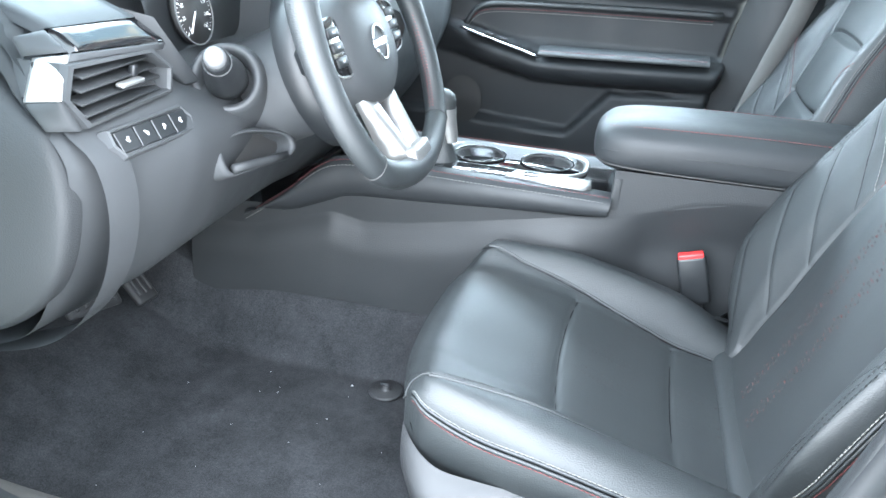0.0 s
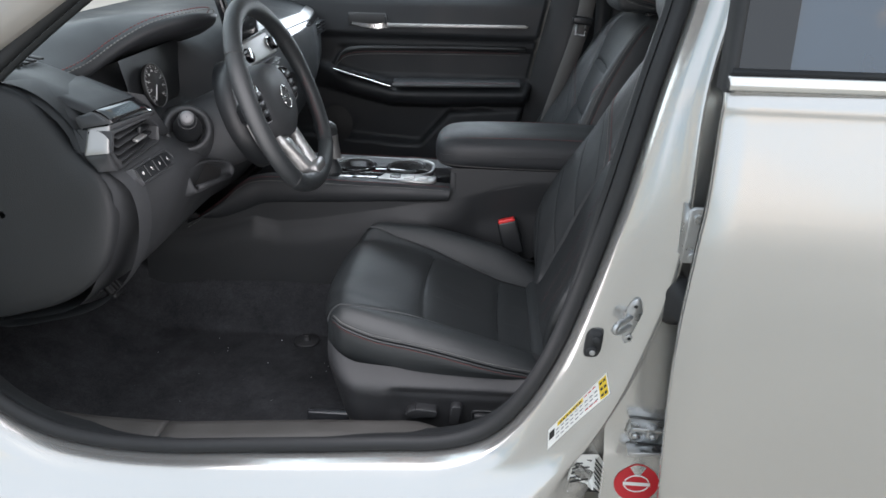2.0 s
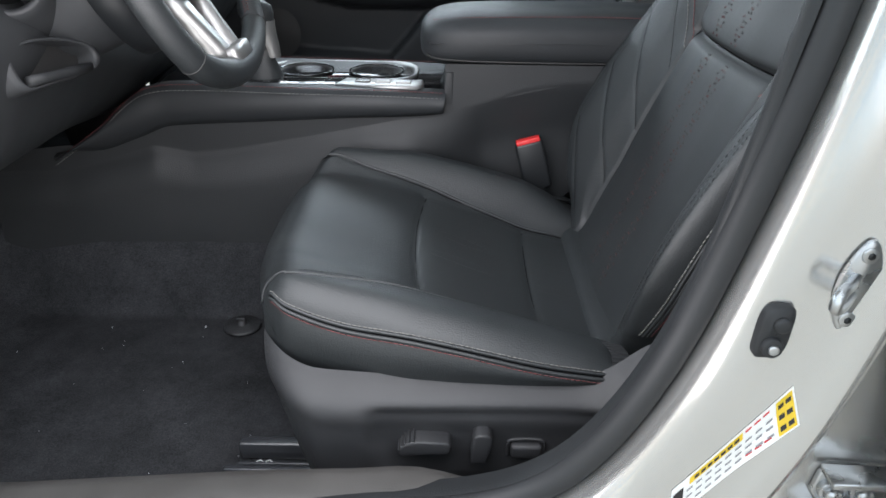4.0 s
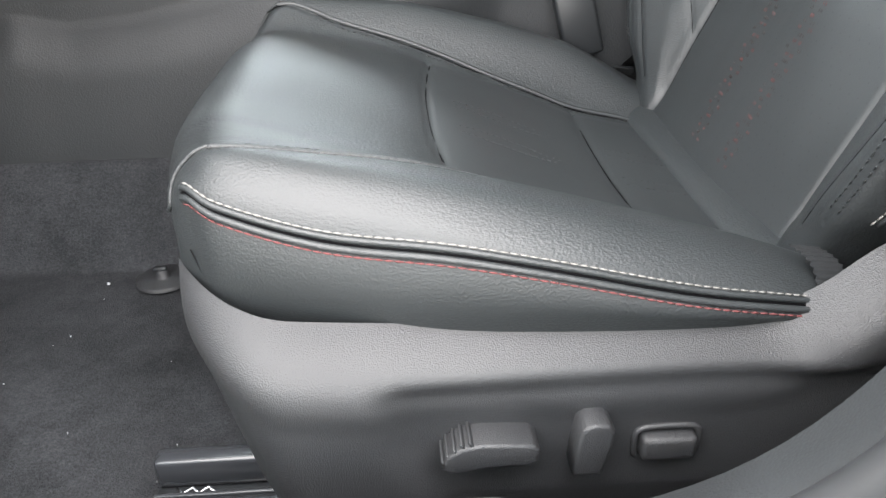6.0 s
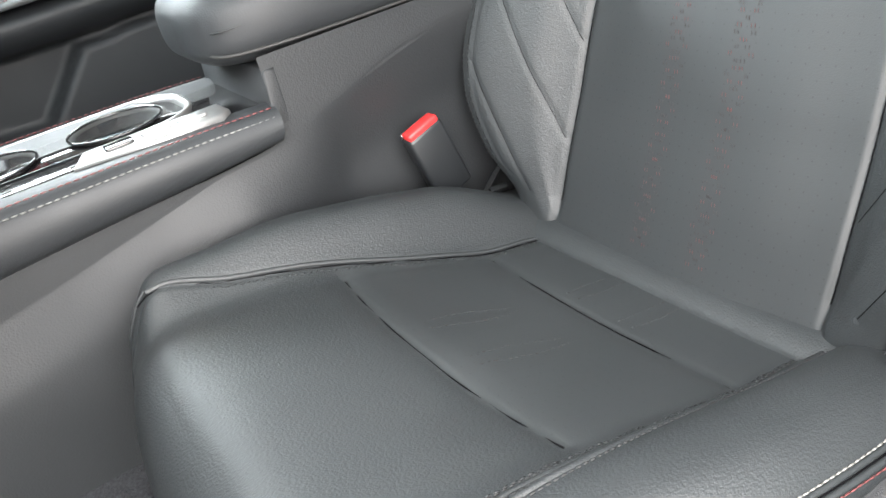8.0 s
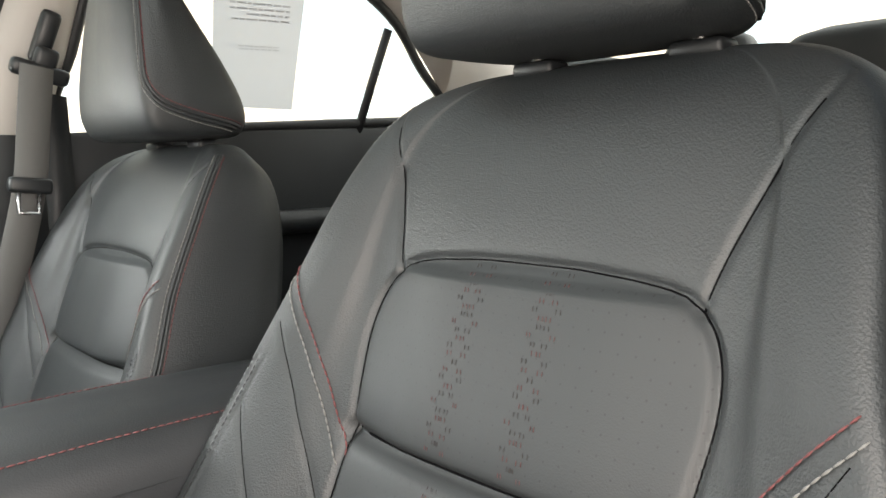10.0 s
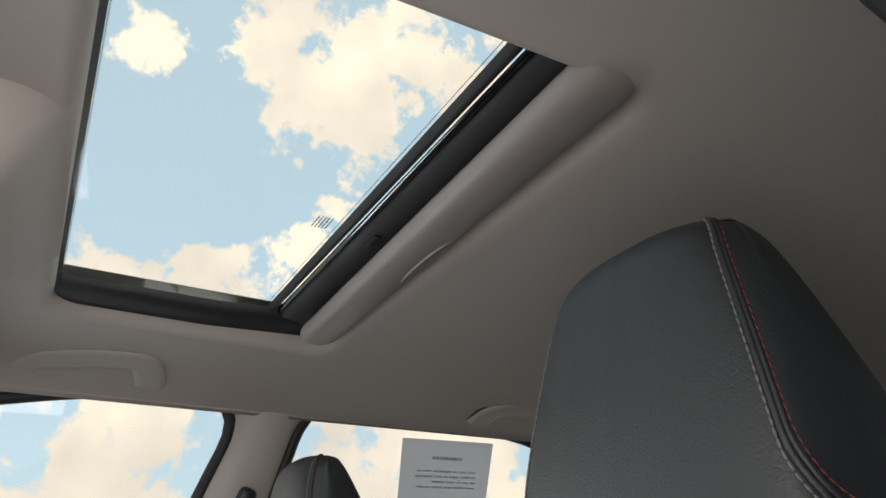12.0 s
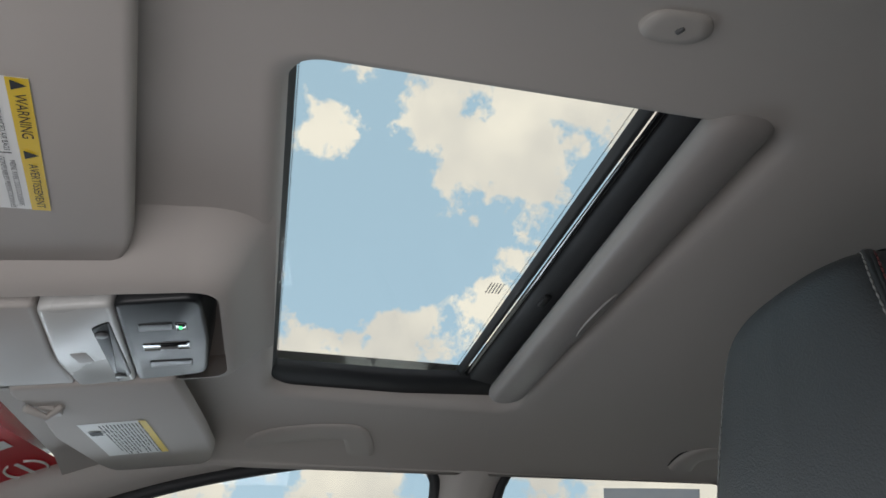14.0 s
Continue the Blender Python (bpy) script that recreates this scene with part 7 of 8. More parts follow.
gx = lambda q: 0.1600 + 0.024 * q
part("shade_grip", fixn(sheet([[(gx(-0.03 + 0.062 * k * math.sin(a)) + 0.0085 * k * math.cos(a), -0.03 + 0.062 * k * math.sin(a), 1.3958 + 0.50 * 0.0085 * k * math.cos(a) - d) for a in np.linspace(0, 2 * math.pi, 28, endpoint=False)] for k, d in ((1.06, -0.0045), (1.0, 0.0005), (0.94, 0.0010), (0.80, -0.0012), (0.5, -0.0030), (0.05, -0.0035))], close_v=True)), SHADE_GREY, shade, "finger recess")
# ink-black sheet stands in for the darkness of the gap here
part("gap_dark_sheet", fixn(sheet([[(x, y, 1.4195 + 0.004 * k) for k, x in ((0, 0.1775 + 0.012 * y), (1, 0.19))] for y in np.linspace(-0.37, 0.36, 10)])), INK, sr, "black sheet that darkens the gap behind the shade")
# dots along the glass edge and the maker's print
bm = bmesh.new()
for k in range(260):
    y = -0.36 + 0.70 * k / 259
    for x in (0.0785, -0.1945):
        bm.faces.new([bm.verts.new((x + 0.0011 * math.cos(a), y + 0.0009 * math.sin(a), srz(x) + 0.0005)) for a in (0, 1.57, 3.14, 4.71)])
tagged(part("glass_dots", bm, INK, sr, "printed dots at the glass edge"), kind="stuff")
part("glass_print", bars((0.060, 0.040, srz(0.060) + 0.001), (0, 1, 0), (1, 0, 0), 0.030, 0.020, 5, 0.45, seed=4), GREY_INK, sr, "small grey print")


# ---- overhead console, visors, handles ----
oc = thing("overhead_console", (-0.36, 0.03, 1.36), "overhead console with grey lamp lens and black switch panel", "console")


def round_poly(pts, r, n=5):
    """Polygon with its corners cut to soft arcs."""
    out = []
    m = len(pts)
    for k in range(m):
        a, p, b = Vector(pts[k - 1]), Vector(pts[k]), Vector(pts[(k + 1) % m])
        u, w = (a - p), (b - p)
        ru, rw = min(r, u.length * 0.45), min(r, w.length * 0.45)
        p0, p1 = p + u.normalized() * ru, p + w.normalized() * rw
        for t in np.linspace(0, 1, n):
            out.append(p0 * (1 - t) ** 2 + p * 2 * t * (1 - t) + p1 * t * t)
    return out


def board(name, pts, zf, th, r, bevel, material, parent, label=""):
    """Flat moulded board seen from below: outline of (x, y), z a function of x."""
    lp = round_poly(pts, r)
    m = len(lp)
    area = sum(lp[k].x * lp[(k + 1) % m].y - lp[(k + 1) % m].x * lp[k].y for k in range(m))
    nrm = []
    for k in range(m):
        d = (lp[(k + 1) % m] - lp[k - 1]).normalized()
        nrm.append(Vector((-d.y, d.x)) * (1 if area > 0 else -1))
    rows = []
    for ins, up in ((0.0, th), (0.0, bevel), (0.3 * bevel, 0.3 * bevel), (bevel, 0.0)):
        rows.append([(p.x + q.x * ins, p.y + q.y * ins, zf(p.x + q.x * ins) + up) for p, q in zip(lp, nrm)])
    bm = sheet(rows, close_v=True)
    bm.verts.ensure_lookup_table()
    bm.faces.new([bm.verts[k] for k in range(3 * m, 4 * m)])
    return part(name, fixn(bm), material, parent, label)


oz = lambda x: 1.340 + 0.14 * (x + 0.3)
PALE = mat("lens_grey", (0.60, 0.60, 0.58), 0.28, bump=0.03, var=0.04)
board("switch_panel", [(-0.3425, -0.0831), (-0.2732, -0.0898), (-0.2645, -0.0773), (-0.2626, 0.0141), (-0.2694, 0.1151), (-0.277, 0.1276), (-0.3482, 0.1401)], oz, 0.065, 0.012, 0.004, DARK_PLASTIC, oc, "black switch panel")
lens_ = board("lens", [(-0.4079, -0.0783), (-0.3434, -0.0831), (-0.3492, 0.1401), (-0.4127, 0.1478), (-0.4194, 0.0583)], lambda x: oz(x) - 0.001, 0.065, 0.010, 0.005, PALE, oc, "pale grey lamp lens")
board("front_cover", [(-0.5454, -0.0869), (-0.4098, -0.0802), (-0.4213, 0.0525), (-0.4146, 0.143), (-0.5454, 0.1439)], lambda x: oz(x) + 0.001, 0.065, 0.006, 0.004, LINER_PLASTIC, oc, "grey front cover")
bar_ = board("map_lamp_bar", [(-0.3694, -0.0292), (-0.3502, -0.0465), (-0.3511, 0.1141), (-0.3684, 0.1334)], lambda x: oz(x) - 0.0025, 0.01, 0.006, 0.002, DARK_PLASTIC, lens_, "dark map lamp bar")
for bx, by in [(-0.3617, -0.0148), (-0.3617, 0.1103)]:
    part("lamp_button", cyl((bx, by, oz(bx) - 0.003), 0.0062, 0.004, (-0.14, 0, 1), 18, 0.001), TIP_GREY, bar_, "round map lamp button")
board("lens_window", [(-0.4015, 0.0395), (-0.3855, 0.0375), (-0.3815, 0.0655), (-0.3975, 0.0675)], lambda x: oz(x) - 0.0015, 0.004, 0.003, 0.0006, LINER_PLASTIC, lens_)
for k, q in enumerate([[(-0.3271, -0.0331), (-0.2944, -0.035), (-0.2944, -0.0167), (-0.328, -0.0129)], [(-0.329, 0.0198), (-0.2819, 0.017), (-0.2819, 0.0391), (-0.33, 0.042)], [(-0.328, 0.0737), (-0.2828, 0.0718), (-0.2838, 0.0949), (-0.329, 0.0978)]]):
    board("switch", q, lambda x: oz(x) - 0.0012, 0.006, 0.004, 0.0012, GLOSS_BLACK if k == 1 else DARK_PLASTIC, oc)
part("switch_slider", rbox((-0.303, 0.0295, oz(-0.303) - 0.003), (0.018, 0.005, 0.003), 0.001, (0, -8, 0)), TIP_GREY, oc)
led_m = mat("green_led", (0.05, 0.8, 0.2), 0.4, bump=0.0)
led_m.node_tree.nodes["Principled BSDF"].inputs["Emission Color"].default_value = (0.1, 1.0, 0.3, 1)
led_m.node_tree.nodes["Principled BSDF"].inputs["Emission Strength"].default_value = 1.5
board("switch_end", [(-0.2926, -0.0325), (-0.2816, -0.0325), (-0.2816, -0.0145), (-0.2926, -0.0145)], lambda x: oz(x) - 0.0012, 0.006, 0.002, 0.0010, GLOSS_BLACK, oc)
part("indicator_lamp", rbox((-0.2876, -0.0235, oz(-0.2876) - 0.0018), (0.0035, 0.0042, 0.002), 0.0008), led_m, oc, "lit green indicator")
# moulded swelling of the lining round the console
swell = round_poly([(-0.62, -0.098), (-0.250, -0.098), (-0.248, 0.150), (-0.62, 0.150)], 0.03, 8)
sc_ = sum(swell, Vector((0, 0))) / len(swell)
rows = []
for f in np.linspace(0, 1, 9):
    r = []
    for p in swell:
        d = Vector((max(0.0, p.x + 0.27) * 3, (p.y - 0.026) * 1.0))
        q = p + d.normalized() * 0.085 * f
        k = f * f * (3 - 2 * f)
        r.append((q.x, q.y, (oz(p.x) + 0.003) * (1 - k) + (head_z(q.x, q.y) + 0.003) * k))
    rows.append(r)
part("lining_swell", fixn(sheet(rows, close_v=True)), LINER, oc, "cloth swelling round the console")


def slab(pts, z, th, name, material, parent, label=""):
    """Soft-edged board below the lining: outline of (x, y), z a function of x and y."""
    lp = ring([(x, y, 0) for x, y in pts], 80)
    c = sum(lp, Vector()) / len(lp)
    rows = []
    for k, d in ((0.96, 1.0), (0.99, 0.85), (1.0, 0.5), (0.99, 0.15), (0.96, 0.0), (0.6, 0.0), (0.02, 0.0)):
        rows.append([(c.x + (p.x - c.x) * k, c.y + (p.y - c.y) * k, z(c.x + (p.x - c.x) * k, c.y + (p.y - c.y) * k) + th * d) for p in lp])
    return part(name, fixn(sheet(rows, close_v=True)), material, parent, label)


def text_at(body, size, m, material, parent, name="print"):
    cu = bpy.data.curves.new(name, "FONT")
    cu.body, cu.size, cu.align_x, cu.align_y = body, size, "CENTER", "CENTER"
    tx = new("text_tmp", cu)
    bpy.context.view_layer.update()
    me = bpy.data.meshes.new_from_object(tx.evaluated_get(bpy.context.evaluated_depsgraph_get()))
    bpy.data.objects.remove(tx, do_unlink=True)
    me.transform(Matrix.Translation(-world_loc(parent)) @ m)
    me.materials.append(material)
    ob = new(name, me)
    ob.parent = parent
    return ob


def frame_at(c, ux, uy):
    ux, uy = Vector(ux).normalized(), Vector(uy).normalized()
    m = Matrix((ux, uy, ux.cross(uy))).transposed().to_4x4()
    m.translation = c
    return m


def quad(p, w, h, m, bm=None):
    bm = bm or bmesh.new()
    bm.faces.new([bm.verts.new(m @ Vector((p[0] + a * w / 2, p[1] + b * h / 2, p[2]))) for a, b in ((-1, -1), (1, -1), (1, 1), (-1, 1))])
    return bm


# driver's visor with its warning label
VZ = 1.372
dv = thing("sun_visor", (-0.42, -0.3, VZ), "grey cloth driver's sun visor with airbag warning label", "sun visor", group="sun visors")
vz = lambda x: 1.358 + 0.14 * (x + 0.32)
board("board", [(-0.2721, -0.5469), (-0.2818, -0.4441), (-0.2953, -0.3441), (-0.3196, -0.1647), (-0.3264, -0.1385), (-0.3371, -0.124), (-0.3865, -0.1181), (-0.4331, -0.1075), (-0.5485, -0.1104), (-0.5485, -0.5469)], vz, 0.016, 0.012, 0.006, LINER, dv)
# the text reads along +y, its top towards the back
lm = frame_at((-0.4006, -0.3032, vz(-0.4006) - 0.0008), (-0.13, 0.992, -0.018), (0.982, 0.13, 0.137))
lab = part("warning_label", quad((0, -0.0115, 0), 0.157, 0.109, lm), WHITE, dv, "white airbag warning label", smooth=False)
part("label_header", quad((0, 0.0365, 0.0006), 0.157, 0.013, lm), YELLOW, lab, "yellow header band", smooth=False)
for txt, px_, py_, sz in (("WARNING", -0.040, 0.0365, 0.0098), ("AVERTISSEMENT", 0.044, 0.0365, 0.0082), ("EVEN WITH ADVANCED AIR BAGS", -0.039, 0.0225, 0.0049), ("MÊME AVEC DES COUSSINS", 0.041, 0.0240, 0.0050), ("GONFLABLES PERFECTIONNÉS", 0.041, 0.0180, 0.0050)):
    text_at(txt, sz, lm @ Matrix.Translation((px_, py_, 0.0012)), INK, lab)
for cx in (-0.072, 0.003):
    bm = bmesh.new()
    bm.faces.new([bm.verts.new(lm @ Vector((cx + a, 0.0365 + b, 0.0012))) for a, b in ((-0.005, -0.004), (0.005, -0.004), (0, 0.005))])
    part("warning_triangle", bm, INK, lab)
part("small_print", bars(lm @ Vector((-0.040, -0.010, 0.0012)), lm.to_3x3() @ Vector((1, 0, 0)), lm.to_3x3() @ Vector((0, 1, 0)), 0.068, 0.045, 8, 0.5, seed=2), INK, lab, "small print")
part("small_print", bars(lm @ Vector((0.041, -0.014, 0.0012)), lm.to_3x3() @ Vector((1, 0, 0)), lm.to_3x3() @ Vector((0, 1, 0)), 0.066, 0.045, 8, 0.5, seed=3), INK, lab, "small print")
part("label_rule", quad((0.002, -0.020, 0.001), 0.0012, 0.09, lm), INK, lab)

# passenger's visor
PZ = 1.338
pv = thing("sun_visor", (-0.4, 0.35, PZ), "grey cloth passenger sun visor with warning label and pivot", "sun visor", group="sun visors")
pvz = lambda x: 1.338 + 0.14 * (x + 0.3)
board("board", [(-0.4858, 0.1409), (-0.3077, 0.1409), (-0.2864, 0.3858), (-0.2796, 0.5068), (-0.2883, 0.5707), (-0.3038, 0.6123), (-0.4432, 0.5988), (-0.4568, 0.5543), (-0.4829, 0.3684), (-0.478, 0.2329), (-0.4897, 0.1738)], pvz, 0.016, 0.014, 0.006, LINER, pv)
pm = frame_at((-0.3943, 0.3926, pvz(-0.3943) - 0.0008), (0.068, 0.998, 0.0095), (0.988, -0.068, 0.138))
plab = part("warning_label", quad((0, 0.0, 0), 0.184, 0.087, pm), WHITE, pv, "white warning label", smooth=False)
part("label_header", quad((0, 0.0385, 0.0006), 0.184, 0.010, pm), YELLOW, plab, "yellow header band", smooth=False)
part("small_print", bars(pm @ Vector((0, 0.008, 0.0012)), pm.to_3x3() @ Vector((1, 0, 0)), pm.to_3x3() @ Vector((0, 1, 0)), 0.168, 0.056, 12, 0.35, seed=6), INK, plab, "small print")
part("pictogram", quad((-0.045, -0.030, 0.0014), 0.020, 0.016, pm), INK, plab, "dark pictogram")
part("visor_pivot", cyl((-0.4606, 0.2290, pvz(-0.4606) - 0.001), 0.017, 0.006, (0.1, 0, 1), 24, 0.002), LINER_PLASTIC, pv)
part("visor_clip", tube([(-0.4800, 0.2029, pvz(-0.4800) - 0.004), (-0.4606, 0.2290, pvz(-0.4606) - 0.010), (-0.4422, 0.2106, pvz(-0.4422) - 0.002)], 0.005, 8), LINER_PLASTIC, pv)


def grab(dx, dw, name, label):
    """Folded grab handle: a flat arch with a cut below, standing a little off the lining."""
    o, ux, uw, up = Vector((dx, 0.54, 1.367)), Vector((1, 0, 0)), Vector((0, -0.954, 0.30)), Vector((0, 0.30, 0.954))
    h = thing(name, o, label, "grab handle", group="grab handles")
    outer = curve([(-0.246, -0.040, 0), (-0.243, -0.012, 0), (-0.233, 0.012, 0), (-0.200, 0.040, 0), (-0.136, 0.062, 0), (-0.085, 0.070, 0), (-0.052, 0.068, 0), (-0.030, 0.046, 0), (-0.017, 0.004, 0), (-0.015, -0.018, 0)], 36)
    inner = curve([(-0.198, -0.040, 0), (-0.199, -0.016, 0), (-0.196, -0.006, 0), (-0.186, -0.001, 0), (-0.136, 0.0126, 0), (-0.088, 0.024, 0), (-0.076, 0.024, 0), (-0.071, 0.016, 0), (-0.067, -0.006, 0), (-0.066, -0.018, 0)], 36)

    def at(p, lift):
        return o + ux * p.x + uw * (p.y + dw) + up * lift
    rows = []
    for a, b in zip(outer, inner):
        c = a.lerp(b, 0.5)
        r = []
        for k, lift in ((1.0, 0.016), (1.0, 0.005), (0.97, 0.001), (0.88, -0.0015), (0.5, -0.003), (0.0, -0.003), (-0.5, -0.003), (-0.88, -0.0015), (-0.97, 0.001), (-1.0, 0.005), (-1.0, 0.016)):
            r.append(at(c + (a - c) * k, lift))
        rows.append(r)
    part("grip", fixn(sheet(rows)), LINER_PLASTIC, h)
    rows = [[at(p.lerp(q, f), 0.010) for f in (0, 0.5, 1)] for p, q in zip(inner, [Vector((inner[0].x + (inner[-1].x - inner[0].x) * k / 35, -0.045, 0)) for k in range(36)])]
    part("recess", fixn(sheet(rows)), LINER_PLASTIC, h, "shallow finger recess")
    # dark tube along the outer edge, drawn in for the handle's shadow
    part("shadow_line", tube([at(p + Vector((0, 0.001, 0)), 0.0075) for p in outer], 0.0024, 6), DARK_PLASTIC, h)


grab(0.0, 0.0, "grab_handle", "grey folded roof grab handle above the front window")
grab(0.782, 0.038, "grab_handle", "grey folded roof grab handle above the rear window")
hk = thing("coat_hook", (0.028, -0.47, 1.395), "small grey roof hook cover in the headliner", "hook")
slab([(0.006, -0.467), (0.011, -0.481), (0.026, -0.485), (0.042, -0.484), (0.051, -0.471), (0.044, -0.459), (0.028, -0.456), (0.012, -0.458)], lambda x, y: head_z(x, y) - 0.010, 0.012, "cover", LINER_PLASTIC, hk)
part("latch", rbox((0.030, -0.470, head_z(0.030, -0.470) - 0.0105), (0.003, 0.006, 0.003), 0.001, (0, 0, 30)), TIP_GREY, hk)

# ---- paper on the rear side window ----
ppr = thing("paper_notice", (0.54, 0.65, 1.22), "white printed sheet of paper taped inside the window", "paper")
c4 = [Vector(p) for p in ((0.433, 0.611, 1.339), (0.632, 0.608, 1.347), (0.640, 0.692, 1.094), (0.453, 0.691, 1.095))]
rows = [[c4[0].lerp(c4[1], u).lerp(c4[3].lerp(c4[2], u), v) + Vector((0, -0.003 * math.sin(3 * u + 2 * v), 0)) for u in np.linspace(0, 1, 8)] for v in np.linspace(0, 1, 10)]
part("sheet", fixn(sheet(rows)), PAPER, ppr)
pux, puy = (c4[0] - c4[1]).normalized(), (c4[0] - c4[3]).normalized()
pn = Vector((0, -0.006, -0.002))
ctr = (c4[0] + c4[1] + c4[2] + c4[3]) / 4
part("heading", bars(ctr + puy * 0.098 + pn, pux, puy, 0.065, 0.008, 1, 0.8, seed=8), FAINT_INK, ppr, "bar of print showing through")
part("print_block", bars(ctr + puy * 0.058 + pn, pux, puy, 0.13, 0.040, 4, 0.35, seed=9), FAINT_INK, ppr, "faint lines of print")
part("print_block", bars(ctr - puy * 0.01 + pn, pux, puy, 0.09, 0.012, 2, 0.3, seed=10), FAINT_INK, ppr, "faint lines of print")

# ---- red banner on the windscreen's far edge ----
bn = thing("windscreen_banner", (-0.66, 0.45, 1.3), "red and white advertising banner stuck on the windscreen", "banner")


def on_ws(v, f, d=0.006):
    return Vector((-0.52 - 0.85 * f + 0.10 * v * v + d * 0.4, v * (0.58 + 0.10 * f), 1.40 - 0.36 * f - 0.015 * v * v - d))


part("red_field", fixn(sheet([[on_ws(v, f + 0.012 * v) for f in np.linspace(0.12, 0.34, 8)] for v in np.linspace(0.36, 1.07, 26)])), RED_STICKER, bn, "red field")
part("white_edge", fixn(sheet([[on_ws(v, f + 0.012 * v) for f in np.linspace(0.12, 0.34, 8)] for v in np.linspace(1.072, 1.135, 5)])), WHITE, bn, "white edge")
for k in range(6):
    v0 = 0.42 + 0.075 * k
    part("letter_bar", sheet([[on_ws(v0 + a, f, 0.008) for f in (0.150, 0.185)] for a in (0, 0.045)]), WHITE, bn, "white bar in place of a letter")
for sg in (1, -1):
    part("badge_arc", tube([on_ws(0.985 + 0.055 * math.cos(a), 0.180 + sg * 0.030 * math.sin(a), 0.009) for a in np.linspace(0.4, 2.7, 16)], 0.0022, 6), WHITE, bn)
part("badge_bar", sheet([[on_ws(0.985 + a, f, 0.009) for f in (0.176, 0.184)] for a in (-0.05, 0.05)]), WHITE, bn)

# ---- rear door outside, closed ----
rd = thing("rear_door", (0.6, -0.92, 0.3), "silver rear car door, closed, with chrome belt strip", "car door")
EDGE = [(0.27, 0.135), (0.36, 0.114), (0.458, 0.100), (0.60, 0.088), (0.735, 0.084), (0.85, 0.092), (0.912, 0.099), (1.0, 0.104), (1.052, 0.107)]
SKIN = [(0.27, -0.885), (0.36, -0.905), (0.45, -0.920), (0.60, -0.934), (0.70, -0.9385), (0.78, -0.9365), (0.85, -0.929), (0.91, -0.919), (0.96, -0.908), (1.0, -0.898), (1.018, -0.8935), (1.026, -0.8922), (1.034, -0.8918), (1.043, -0.888), (1.052, -0.883)]


def door_edge(z):
    return float(np.interp(z, [e[0] for e in EDGE], [e[1] for e in EDGE]))


zs = np.linspace(0.27, 1.052, 160)
sk = np.array(SKIN)
skz = spline(SKIN, 400)
ex = spline(EDGE, 400)
rows = []
for z in zs:
    y = float(np.interp(z, skz[:, 0], skz[:, 1]))
    x0 = float(np.interp(z, ex[:, 0], ex[:, 1]))
    r = [(x0 + 0.035, y + 0.075, z), (x0 + 0.012, y + 0.055, z), (x0 + 0.006, y + 0.022, z), (x0 + 0.0035, y + 0.0145, z), (x0 - 0.0005, y + 0.0105, z), (x0, y + 0.0030, z), (x0 + 0.003, y + 0.0004, z)]
    for x in (0.14, 0.2, 0.3, 0.45, 0.6, 0.8, 1.0, 1.15):
        r.append((x, y - 0.012 * math.sin(math.pi * min(1, (x - 0.1) / 1.2)), z))
    rows.append(r)
part("door_skin", fixn(sheet(rows)), PAINT, rd)
part("hem_seal", tube([(door_edge(z) + 0.010, float(np.interp(z, skz[:, 0], skz[:, 1])) + 0.030, z) for z in np.linspace(0.28, 1.05, 30)], 0.006, 8), RUBBER, rd)
part("chrome_belt", prism([(-0.893, 1.053), (-0.896, 1.060), (-0.891, 1.069), (-0.880, 1.072), (-0.876, 1.055)], "x", 0.106, 1.15, 0.0015), CHROME, rd, "chrome belt strip")
part("belt_rubber", prism([(-0.884, 1.071), (-0.876, 1.078), (-0.868, 1.071)], "x", 0.112, 1.15), RUBBER, rd)
wz = lambda z: -0.872 + (z - 1.07) * 0.36
part("frame_edge", fixn(sheet([[(0.1035 + 0.10 * (z - 1.05) + dx, wz(z) + dy, z) for dx, dy in ((0.0, 0.03), (-0.001, 0.0), (0.004, -0.006), (0.013, -0.005), (0.016, 0.004))] for z in np.linspace(1.05, 1.36, 12)])), RUBBER, rd, "black window frame")
part("sash_cover", fixn(sheet([[(0.118 + 0.10 * (z - 1.05) + 0.062 * f, wz(z) + 0.002, z) for f in (0, 0.5, 1)] for z in np.linspace(1.07, 1.36, 12)])), GLOSS_BLACK, rd, "gloss black pillar cover")
# blue in the pane's base colour stands in for reflected sky
part("pane", fixn(sheet([[(x, wz(z) + 0.008, z) for x in (0.182 + 0.10 * (z - 1.05), 0.5, 1.1)] for z in np.linspace(1.07, 1.36, 12)])), mat("privacy_glass", (0.022, 0.045, 0.075), 0.03, bump=0.0, rvar=0.01, coat=1.0, spec=1.0), rd, "dark privacy glass")

# ---- fittings on the centre pillar ----
from mathutils.bvhtree import BVHTree
dg = bpy.context.evaluated_depsgraph_get()
TREES = []
for o in list(body.children):
    if o.name.startswith(("body_side", "pillar_panel")):
        me = o.data
        off = world_loc(o)
        TREES.append(BVHTree.FromPolygons([v.co + off for v in me.vertices], [p.vertices[:] for p in me.polygons]))


def skin_at(x, z, lift=0.0):
    best = None
    for t in TREES:
        h = t.ray_cast(Vector((x, -1.2, z)), Vector((0, 1, 0)))
        if h[0] is not None and (best is None or h[0].y < best):
            best = h[0].y
    return Vector((x, (best if best is not None else -0.82) - lift, z))


